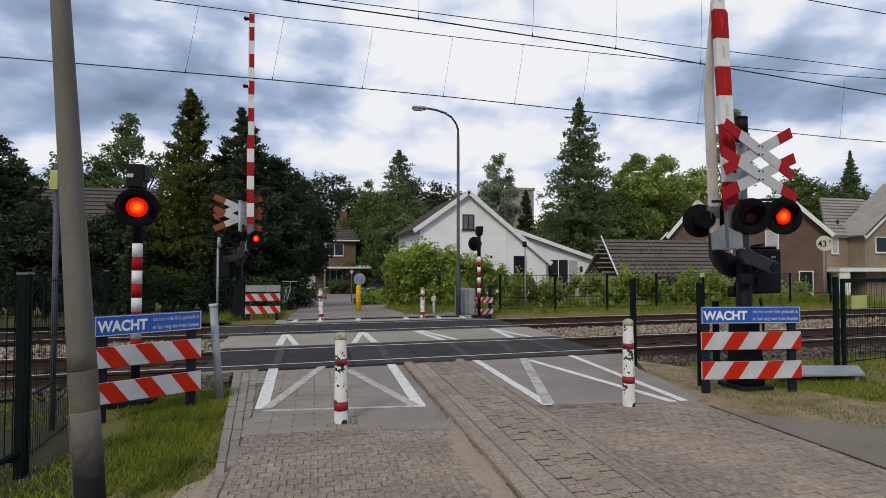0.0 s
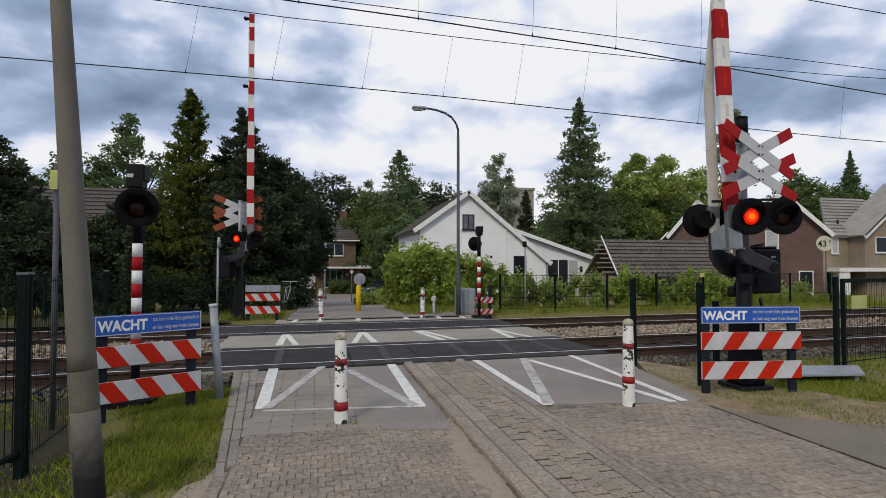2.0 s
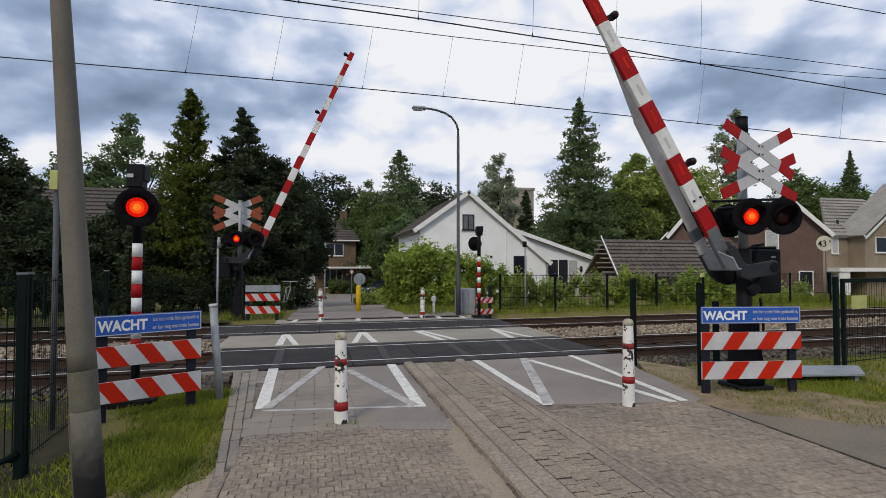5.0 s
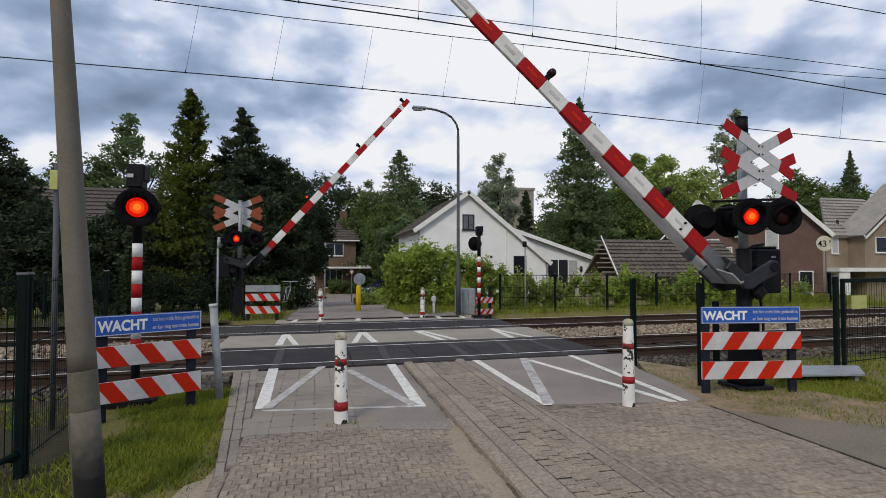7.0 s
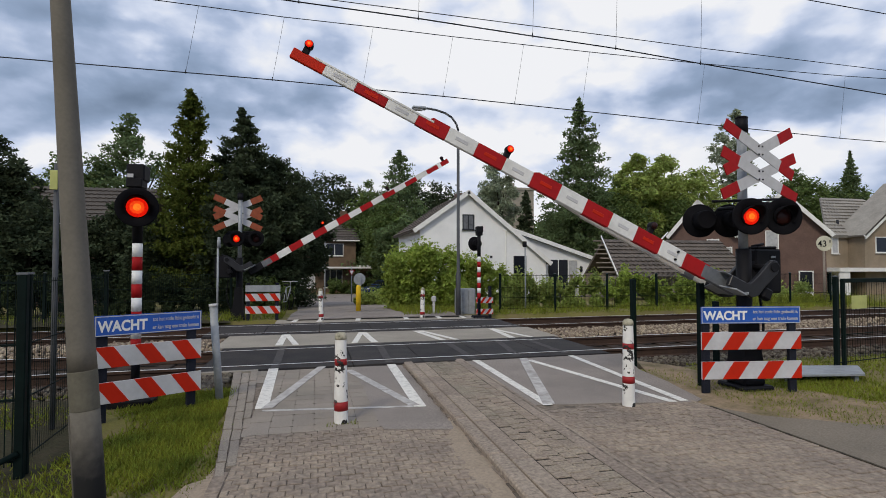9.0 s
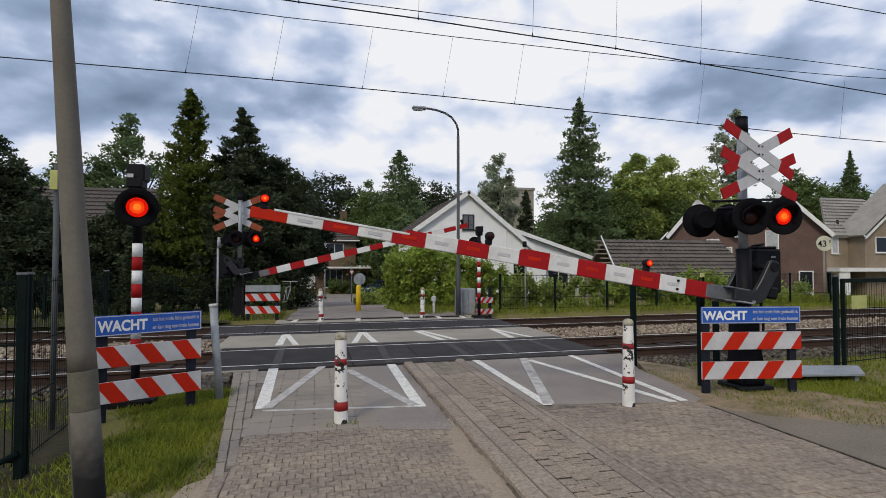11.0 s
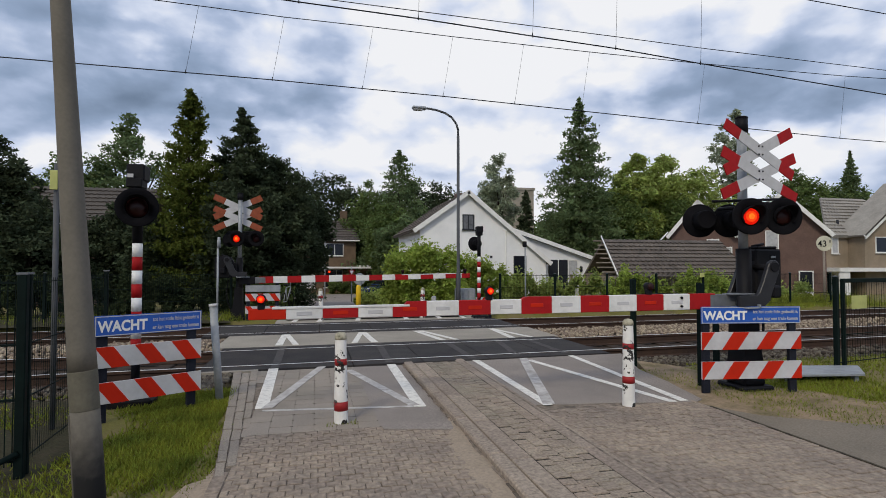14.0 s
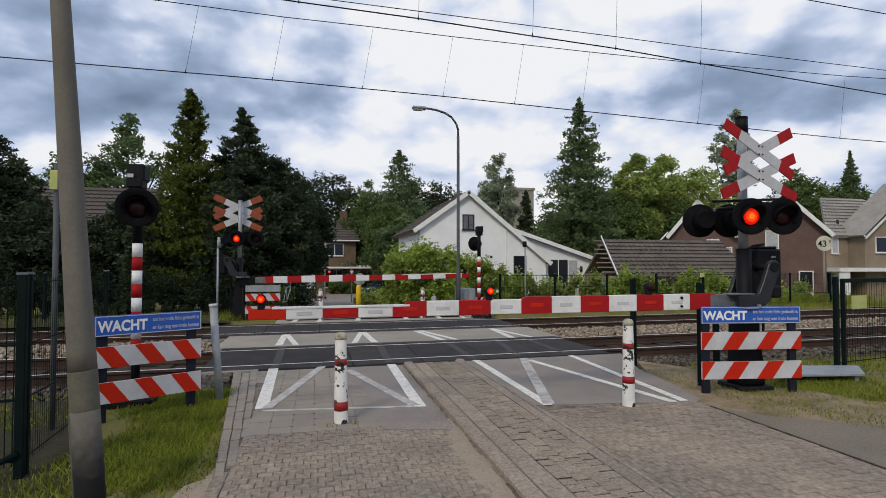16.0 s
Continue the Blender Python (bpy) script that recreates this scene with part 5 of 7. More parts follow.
# ---------------------------------------------------------------- plants
def leaves(name, P, size, material, rng, flat=0.35, aspect=0.55):
    """One mesh of small pointed leaves at points P."""
    n = len(P)
    nrm = rng.normal(size=(n, 3))
    nrm[:, 2] = np.abs(nrm[:, 2]) + flat
    nrm /= np.linalg.norm(nrm, axis=1)[:, None]
    t = rng.normal(size=(n, 3))
    u = np.cross(nrm, t)
    u /= np.linalg.norm(u, axis=1)[:, None] + 1e-9
    v = np.cross(nrm, u)
    s = (size * rng.uniform(0.6, 1.4, n))[:, None]
    V = np.stack([P - u * s, P + v * s * aspect, P + u * s, P - v * s * aspect], 1).reshape(-1, 3)
    F = np.arange(4 * n).reshape(n, 4)
    return from_arrays(name, V, F, material)


def limb_path(bm, p, q, r0, r1, rng, k=3, wob=0.12):
    p, q = np.array(p, float), np.array(q, float)
    last, L = p, np.linalg.norm(q - p)
    for i in range(1, k + 1):
        f = i / k
        nx = p + (q - p) * f + (rng.normal(size=3) * wob * L * 0.2 if i < k else 0)
        tube(bm, last, nx, r0 + (r1 - r0) * (i - 1) / k, r0 + (r1 - r0) * f, seg=6, caps=False)
        last = nx


def broadleaf(x, y, top, r, base, material, seed, label, n=9000, leaf=0.13, clumps=46, name="tree"):
    """Trunk with limbs; crown of leaf clumps with an uneven outline."""
    rng = np.random.default_rng(seed)
    z0 = gz(y)
    h = top - z0
    t = thing(name, pose(x, y, z0), label, "tree")
    zc, hz = base + (h - base) * 0.5, (h - base) * 0.5
    clumps = int(clumps * 3.2 * max(1.0, 0.5 * hz / r))
    C, R = [], []
    # a few big lobes, each carrying many small clumps
    lobes = []
    for i in range(9):
        d = rng.normal(size=3)
        d /= np.linalg.norm(d)
        lobes.append((d, rng.uniform(0.80, 1.08)))
    for i in range(clumps):
        d = rng.normal(size=3)
        d /= np.linalg.norm(d)
        reach = max((0.70 + 0.30 * max(0.0, float(d @ q)) ** 2) * w for q, w in lobes)
        k = rng.uniform(0.15, 1.0) ** 0.45 * reach
        c = np.array([d[0] * r * 0.90 * k, d[1] * r * 0.90 * k, zc + d[2] * hz * 0.92 * k])
        if c[2] < zc:
            c[:2] *= 1.0 - 0.25 * ((zc - c[2]) / hz) ** 2
        C.append(c)
        R.append(rng.uniform(0.12, 0.22) * r)
    for i in range(6):
        C.append(np.array([rng.normal() * 0.12 * r, rng.normal() * 0.12 * r, h - rng.uniform(0.12, 0.5) * r]))
        R.append(0.13 * r)
    C, R = np.array(C), np.array(R)
    near = y < 30
    n = int(n * (2.0 if near else 1.3))
    leaf *= 0.92 if near else 1.05
    w = R ** 2
    idx = rng.choice(len(C), n, p=w / w.sum())
    P = C[idx] + np.clip(rng.normal(size=(n, 3)), -1.7, 1.7) * (R[idx] * 0.60)[:, None] * np.array([1, 1, 0.8])
    keep = P[:, 2] > 0.05
    bm = B()
    tr = max(0.07, 0.022 * h)
    limb_path(bm, (0, 0, -0.2), (rng.normal() * 0.1, 0, min(h * 0.75, base + hz)), tr, tr * 0.35, rng, 4, 0.05)
    for i in rng.choice(len(C), min(12, len(C)), replace=False):
        s = rng.uniform(0.35, 0.8) * min(h * 0.7, base + hz)
        limb_path(bm, (0, 0, s), C[i], tr * 0.35, tr * 0.08, rng, 3)
    part("trunk", bm, M["bark"], t)
    ob = new("crown", leaves("crown", P[keep], leaf, material, rng))
    ob.parent = t
    return t


def conifer(x, y, top, r, material, seed, label, n=9000, leaf=0.14, power=0.8, base=0.4, droop=0.25, gaps=0.25, levels=None, name="conifer", stagger=0.3):
    """Tapering trunk, whorls of boughs of uneven length, needle sprays along them."""
    rng = np.random.default_rng(seed)
    z0 = gz(y)
    h = top - z0
    t = thing(name, pose(x, y, z0), label, "tree")
    bm = B()
    limb_path(bm, (0, 0, -0.2), (0, 0, h * 0.93), 0.016 * h + 0.03, 0.012, rng, 5, 0.02)
    boughs = int(70 + 34 * h)
    f = 1 - rng.uniform(0.0, 1.0, boughs) ** 0.85
    f = np.minimum(f, 0.985)
    a = rng.uniform(0, 6.283, boughs)
    lump = 1 + gaps * np.sin(3 * a + 9 * f + seed) * np.sin(23 * f + seed) + gaps * rng.normal(size=boughs) * 0.5
    Lb = r * (1 - f) ** power * np.clip(lump, 0.45, 1.25) * rng.uniform(1 - stagger, 1.05, boughs)
    zs = base + (h - base) * f
    pts = np.c_[np.zeros(boughs), np.zeros(boughs), zs]
    ends = np.c_[np.cos(a) * Lb, np.sin(a) * Lb, zs - droop * Lb + 0.35 * Lb * f + rng.normal(size=boughs) * 0.08]
    for i in range(0, boughs, 5):
        if Lb[i] > 0.4:
            tube(bm, pts[i], pts[i] + (ends[i] - pts[i]) * 0.8, 0.012 + 0.006 * Lb[i], 0.004, seg=5, caps=False)
    n = int(n * (2.2 if y < 30 else 1.5))
    leaf *= 0.92 if y < 30 else 1.05
    wts = 0.10 * r + Lb ** 1.15
    idx = rng.choice(boughs, n, p=wts / wts.sum())
    k = rng.uniform(0.05, 1.0, n) ** 0.55
    P = pts[idx] + (ends[idx] - pts[idx]) * k[:, None]
    spread = (0.035 + 0.13 * Lb[idx] * (1.15 - 0.75 * k))[:, None]
    P += rng.normal(size=(n, 3)) * spread * np.array([1, 1, 0.6])
    tip = int(n * 0.012)
    tz = rng.uniform(0.88, 1.01, tip)
    tw = (0.03 + 0.5 * (1.01 - tz)) * r * 0.35
    P[:tip] = np.c_[rng.normal(size=tip) * tw, rng.normal(size=tip) * tw, h * tz]
    P[:, 2] = np.maximum(P[:, 2], 0.08)
    part("trunk", bm, M["bark"], t)
    ob = new("crown", leaves("crown", P, leaf, material, rng, flat=0.1, aspect=0.4))
    ob.parent = t
    return t


def shrub(x0, x1, y, depth, hgt, material, seed, label, n=9000, leaf=0.09, name="shrub", category="shrub"):
    """A row of leafy mounds on a few stems; hgt gives the height along its length."""
    rng = np.random.default_rng(seed)
    z0 = gz(y)
    t = thing(name, pose((x0 + x1) / 2, y, z0), label, category)
    L = x1 - x0
    K = max(10, int(L * 26 * max(1.0, hgt(0.5) / 1.4)))
    u = rng.uniform(-0.5, 0.5, K)
    hh = np.array([hgt(0.5 + v) for v in u])
    f = rng.uniform(0.15, 1.0, K)
    R = rng.uniform(0.22, 0.42, K) * np.clip(0.35 * hh, 0.4, 4.0)
    C = np.c_[u * L, rng.uniform(-0.5, 0.5, K) * depth, np.maximum(0.15, hh * f - R * 0.8)]
    n = int(n * 1.7)
    leaf *= 0.82
    idx = rng.choice(K, n, p=R ** 2 / (R ** 2).sum())
    d = rng.normal(size=(n, 3))
    d /= np.linalg.norm(d, axis=1)[:, None]
    P = C[idx] + d * (R[idx] * rng.uniform(0.3, 1.25, n) ** 0.6)[:, None]
    # loose shoots
    k = n // 14
    si = rng.choice(K, k)
    P[:k] = C[si] + np.c_[rng.normal(size=k) * 0.08, rng.normal(size=k) * 0.08, R[si] + rng.uniform(0, 0.3, k)]
    P[:, 2] = np.maximum(P[:, 2], 0.02)
    for i in range(5):
        bm = B()
        limb_path(bm, (C[i][0] * 0.95, C[i][1] * 0.5, -0.1), C[i], 0.02, 0.006, rng, 2)
        part("stem", bm, M["bark"], t)
    ob = new("foliage", leaves("foliage", P, leaf, material, rng))
    ob.parent = t
    return t


def planting():
    dk, yw, md, gy, br, lt, sp = (M["leaf_" + k] for k in ("dark", "yew", "mid", "grey", "bright", "light", "spruce"))
    conifer(-4.56, 21.5, 7.98, 1.45, yw, 11, "slender yellow green conifer behind the hedge", n=17000, leaf=0.075, power=0.6, droop=-0.3, gaps=0.2)
    conifer(-2.95, 23, 7.82, 3.0, dk, 12, "dense dark conifer in the evergreen group", n=26000, leaf=0.085, power=0.82, droop=0.1, gaps=0.15)
    broadleaf(-3.5, 22.8, 5.9, 1.5, 0.4, dk, 13, "dense dark evergreen tree", n=14000, leaf=0.08)
    broadleaf(-1.95, 24.2, 6.35, 2.3, 0.7, dk, 14, "broad dark evergreen tree beside the lane", n=20000, leaf=0.085, clumps=60)
    broadleaf(-0.75, 26, 5.3, 1.8, 0.8, dk, 15, "dark spreading tree at the lane", n=13000, leaf=0.09)
    broadleaf(-3.0, 21.6, 4.9, 1.9, 0.2, dk, 16, "low dark evergreen tree", n=13000, leaf=0.08)
    broadleaf(-1.6, 22.4, 4.4, 1.5, 0.3, dk, 66, "low dark evergreen tree", n=10000, leaf=0.08)
    broadleaf(-12.4, 40, 12.2, 3.0, 3.2, sp, 17, "airy grey green tree with an open crown", n=6500, leaf=0.13, clumps=22)
    broadleaf(-15.6, 38, 8.6, 3.0, 1.5, md, 18, "rounded green tree behind the houses", n=8000, leaf=0.13)
    broadleaf(-10.9, 22, 6.2, 1.5, 0.6, dk, 19, "dark leafy tree at the fence", n=10000, leaf=0.08)
    broadleaf(-9.3, 20.6, 3.6, 1.7, 0.1, dk, 20, "bushy green tree at the fence", n=10000, leaf=0.075)
    broadleaf(-13.4, 30, 6.2, 1.4, 0.8, dk, 21, "small dark tree near the roof", n=5000, leaf=0.1)
    broadleaf(-7.4, 22.4, 3.9, 1.5, 0.1, dk, 22, "leafy green tree beside the conifer", n=10000, leaf=0.08)
    broadleaf(-5.9, 21.5, 3.4, 1.4, 0.1, dk, 23, "low dark bush behind the hedge", n=9000, leaf=0.075)
    broadleaf(2.4, 72, 13.9, 6.0, 1, dk, 24, "tall green tree far down the lane", n=11000, leaf=0.2)
    broadleaf(-4.0, 66, 12.6, 5.5, 1, dk, 25, "tall dark tree far down the lane", n=10000, leaf=0.2)
    broadleaf(6.0, 62, 11.6, 3.9, 0.5, md, 26, "yellow green tree far down the lane", n=7000, leaf=0.18)
    conifer(9.2, 60, 14.3, 6.6, sp, 27, "broad green conifer behind the white house", n=18000, leaf=0.18, power=0.7, gaps=0.25)
    broadleaf(6.9, 53.5, 8.2, 2.9, 0.6, md, 28, "green garden tree beside the lane", n=9000, leaf=0.15)
    broadleaf(8.2, 50, 6.6, 3.0, 0.2, sp, 29, "dense garden tree beside the lane", n=9000, leaf=0.15)
    broadleaf(17.5, 78, 14.3, 6.5, 1, dk, 30, "green tree behind the white house", n=9000, leaf=0.23)
    broadleaf(12.8, 80, 14.2, 5.5, 1, dk, 31, "dark green tree behind the white house", n=8000, leaf=0.23)
    broadleaf(16.7, 48, 12.4, 2.5, 4.0, gy, 32, "slim grey green birch behind the white house", n=8000, leaf=0.12, clumps=26)
    conifer(23.1, 44, 16.4, 4.9, sp, 33, "tall green conifer with uneven boughs", n=20000, leaf=0.16, power=0.74, gaps=0.4, stagger=0.4, base=0.8)
    broadleaf(24.2, 46.5, 8.6, 3.8, 0.3, sp, 34, "dense dark green tree under the conifer", n=11000, leaf=0.16)
    conifer(23.2, 57, 9.9, 1.5, dk, 35, "narrow dark conifer before the flats", n=5000, leaf=0.18, power=0.5)
    broadleaf(30.9, 47, 12.6, 3.5, 1.0, lt, 36, "rounded light green tree beside the conifer", n=15000, leaf=0.17, clumps=20)
    broadleaf(34.9, 48.5, 13.7, 4.6, 1.0, lt, 71, "large rounded light green tree", n=17000, leaf=0.17, clumps=22)
    broadleaf(34.6, 46.5, 8.6, 4.2, 0.6, md, 72, "lower green tree behind the shed", n=10000, leaf=0.16, clumps=26)
    broadleaf(29.0, 47, 10.0, 4.2, 0.5, md, 37, "green tree behind the shed", n=12000, leaf=0.16)
    broadleaf(40.4, 50, 12.7, 4.6, 1, lt, 38, "light green tree behind the brick house", n=12000, leaf=0.18)
    broadleaf(54, 60, 22.0, 3.4, 10, gy, 39, "tall slim tree behind the brick house", n=5000, leaf=0.2, clumps=22)
    broadleaf(64, 60, 15.0, 5.2, 5, md, 40, "green tree above the brick roofs", n=9000, leaf=0.2)
    conifer(73.3, 60, 17.4, 4.6, sp, 41, "pointed green conifer above the roofs", n=9000, leaf=0.2, power=1.15, base=6, gaps=0.4)
    broadleaf(74.5, 62, 13.2, 6.0, 6, md, 42, "broad green tree above the roofs", n=9000, leaf=0.2)
    # shrubs
    shrub(2.7, 5.5, 20.2, 1.8, lambda f: 1.75 + 0.75 * math.sin(math.pi * min(1, f * 1.1 + 0.1)), br, 50, "tall bright green leafy shrub beside the lane", n=15000, leaf=0.085)
    shrub(4.9, 7.9, 20.6, 1.6, lambda f: 2.4 - 0.95 * f, br, 51, "bright green leafy shrub before the white house", n=13000, leaf=0.08)
    shrub(6.6, 10.6, 18.6, 1.2, lambda f: 1.08 + 0.2 * math.sin(9 * f), lt, 52, "loose green shrubs along the fence", n=13000, leaf=0.07)
    shrub(10.8, 16.5, 18.4, 1.3, lambda f: 1.12 + 0.28 * math.sin(11 * f), br, 53, "bright green shrubs along the far fence", n=17000, leaf=0.07)
    shrub(15.8, 22.5, 20.5, 1.0, lambda f: 0.8 + 0.3 * math.sin(7 * f), lt, 54, "thin weedy shrubs before the brick house", n=8000, leaf=0.07)
    shrub(-10.5, -2.6, 19.2, 1.0, lambda f: 1.28 + 0.08 * math.sin(13 * f), M["leaf_hedge"], 55, "clipped dark green hedge behind the fence", n=24000, leaf=0.06, name="hedge", category="hedge")
    shrub(-2.6, -0.9, 21.0, 1.3, lambda f: 1.2 - 0.4 * f, md, 56, "green shrub beside the lane", n=8000, leaf=0.07)
    shrub(1.9, 3.6, 25.5, 1.6, lambda f: 0.42 + 0.2 * math.sin(4 * f), lt, 57, "low yellow green bush at the lane bend", n=7000, leaf=0.07)
    shrub(2.8, 5.6, 27.5, 1.8, lambda f: 0.5 + 0.25 * math.sin(5 * f), md, 58, "low green garden bushes", n=8000, leaf=0.08)
    shrub(-4.6, -1.7, 45.5, 2.0, lambda f: 1.5, dk, 59, "dark shrubs before the far brick house", n=7000, leaf=0.12)
    shrub(1.4, 6.5, 55.5, 1.4, lambda f: 1.3, md, 60, "garden shrubs before the far brick house", n=7000, leaf=0.13)
    shrub(-30, 2, 90, 5.0, lambda f: 8 + 3 * math.sin(14 * f), dk, 61, "distant belt of dark trees", n=16000, leaf=0.4, name="far_trees", category="trees")
    shrub(2, 120, 105, 6.0, lambda f: 9 + 3 * math.sin(21 * f), md, 62, "distant belt of green trees", n=40000, leaf=0.45, name="far_trees", category="trees")
    shrub(-60, -13, 46, 4.0, lambda f: 6.0 + 1.5 * math.sin(12 * f), dk, 63, "belt of dark trees beyond the fence", n=30000, leaf=0.25, name="far_trees", category="trees")


planting()


# ---------------------------------------------------------------- houses
def window(parent, x0, x1, z0, z1, y, frame_mat, bars=1, curtain=False, sill=True, dim=False):
    """Recessed pane in a frame; the wall plane is y, facing -y."""
    w = 0.055
    bm = B()
    for a, b, c, d in ((x0, x1, z1 - w, z1), (x0, x1, z0, z0 + w), (x0, x0 + w, z0 + w, z1 - w), (x1 - w, x1, z0 + w, z1 - w)):
        box(bm, a, b, y - 0.05, y + 0.02, c, d)
    for i in range(1, bars + 1):
        xm = x0 + (x1 - x0) * i / (bars + 1)
        box(bm, xm - 0.03, xm + 0.03, y - 0.045, y + 0.02, z0 + w, z1 - w)
    win = part("window", bm, frame_mat, parent)
    part("pane", bx(x0 + w * 0.8, x1 - w * 0.8, y - 0.018, y - 0.008, z0 + w * 0.8, z1 - w * 0.8), M["curtain"] if curtain else M["dimpane"] if dim else M["glass"], win)
    if sill:
        part("sill", bx(x0 - 0.05, x1 + 0.05, y - 0.12, y - 0.0, z0 - 0.06, z0 - 0.002), frame_mat, win)
    return win


def roof_plane(parent, quad, material, name="roof", thick=0.12, rows=0):
    """A roof slab on four corners (eave start, eave end, ridge end, ridge start), with tile courses."""
    q = [Vector(p) for p in quad]
    nrm = (q[1] - q[0]).cross(q[3] - q[0]).normalized()
    if nrm.z < 0:
        nrm = -nrm
    bm = B()
    a = [bm.verts.new(p) for p in q]
    b = [bm.verts.new(p - nrm * thick) for p in q]
    bm.faces.new(a)
    bm.faces.new(b[::-1])
    for i in range(4):
        bm.faces.new((a[i], b[i], b[(i + 1) % 4], a[(i + 1) % 4]))
    bmesh.ops.recalc_face_normals(bm, faces=bm.faces)
    roof = part(name, bm, material, parent)
    for i in range(rows):
        f0, f1 = i / rows, (i + 1) / rows
        lo0, lo1 = q[0].lerp(q[3], f0), q[1].lerp(q[2], f0)
        hi0, hi1 = q[0].lerp(q[3], f1), q[1].lerp(q[2], f1)
        bm = B()
        n = max(2, int((lo1 - lo0).length / 0.3))
        up = []
        for k in range(n + 1):
            u = k / n
            for du, dz in ((0.0, 0.0), (0.5 / n, 0.035)):
                if u + du > 1.0001:
                    continue
                p, s = lo0.lerp(lo1, u + du), hi0.lerp(hi1, u + du)
                up.append((bm.verts.new(p + nrm * (0.085 + dz)), bm.verts.new(s + nrm * (0.012 + dz)), bm.verts.new(p + nrm * 0.002)))
        for u, v in zip(up, up[1:]):
            bm.faces.new((u[0], v[0], v[1], u[1]))
            bm.faces.new((u[2], v[2], v[0], u[0]))
        part("tile_course", bm, material, roof)
    return roof


def gable_wall(parent, pts, y0, y1, material, name="wall"):
    bm = B()
    prism(bm, pts, y0, y1)
    return part(name, bm, material, parent)


def white_house():
    y, g = 34.0, gz(34)
    t = thing("house", pose(0, 0, 0), "white plastered house with a steep gable and long lean-to", "house", "houses by the crossing")
    gable_wall(t, [(6.55, g), (12.45, g), (12.45, 4.05), (9.77, 6.15), (6.55, 3.95)], y, y + 0.3, M["plaster"])
    gable_wall(t, [(12.45, g), (15.3, g), (15.3, 1.75), (12.45, 4.05)], y - 0.02, y + 0.28, M["plaster"])
    gable_wall(t, [(15.3, g), (19.4, g), (19.4, 1.72), (13.2, 3.7), (14.0, 2.8), (15.3, 1.75)], y + 0.6, y + 0.9, M["plaster"])
    gable_wall(t, [(6.55, g), (6.85, g), (6.85, 3.95), (6.55, 3.95)], y + 0.3, y + 9, M["plaster"])
    gable_wall(t, [(19.1, g), (19.4, g), (19.4, 1.75), (19.1, 1.75)], y + 0.9, y + 9, M["plaster"])
    ro = M["roofdark"]
    roof_plane(t, [(6.1, y - 0.25, 3.72), (6.1, y + 9, 3.72), (9.77, y + 9, 6.33), (9.77, y - 0.25, 6.33)], ro, rows=9)
    roof_plane(t, [(15.6, y + 9, 1.62), (15.6, y - 0.25, 1.62), (9.77, y - 0.25, 6.33), (9.77, y + 9, 6.33)], ro, rows=0)
    roof_plane(t, [(19.9, y + 9, 1.73), (19.9, y + 0.3, 1.73), (12.9, y + 0.3, 3.98), (12.9, y + 9, 3.98)], ro)
    # white barge boards
    def barge(p, q, yy, w=0.22):
        d = Vector((q[0] - p[0], 0, q[1] - p[1]))
        mm = Matrix.Translation((p[0], yy, p[1])) @ pose(0, 0, 0, 0, -math.degrees(math.atan2(d.z, d.x)), 0)
        part("barge_board", bx(0, d.length, -0.05, 0.03, -w, 0.06, m=mm), M["frame"], t)
    barge((6.05, 3.72), (9.77, 6.36), y - 0.27)
    barge((9.77, 6.36), (15.65, 1.62), y - 0.27)
    barge((12.8, 4.02), (19.95, 1.73), y + 0.27, 0.2)
    window(t, 9.40, 10.20, 3.82, 4.82, y - 0.01, M["framedark"], bars=1, dim=True)
    window(t, 12.95, 13.85, 0.2, 2.1, y - 0.03, M["framedark"], bars=0, sill=False)
    part("door", bx(15.75, 17.15, y + 0.5, y + 0.6, g, 1.85), M["framedark"], t, "dark glazed doors")
    part("door_post", bx(16.42, 16.48, y + 0.48, y + 0.6, g, 1.85), M["frame"], t)
    window(t, 17.2, 17.98, g + 0.05, 1.85, y + 0.58, M["frame"], bars=0, curtain=True, sill=False)
    lamp = part("wall_lamp", bx(18.1, 18.3, y + 0.45, y + 0.6, 1.0, 1.4, bevel=0.05), M["framedark"], t)
    part("vent", bx(11.3, 11.45, y - 0.04, y, 1.95, 2.1), M["framedark"], t)
    part("downpipe", tb((12.4, y - 0.06, g), (12.4, y - 0.06, 3.9), 0.04, seg=8), M["frame"], t)
    # chimney of the rear roof
    part("chimney", bx(10.3, 10.9, y + 5, y + 5.6, 5.5, 6.9, bevel=0.02), M["brickred"], t)


white_house()


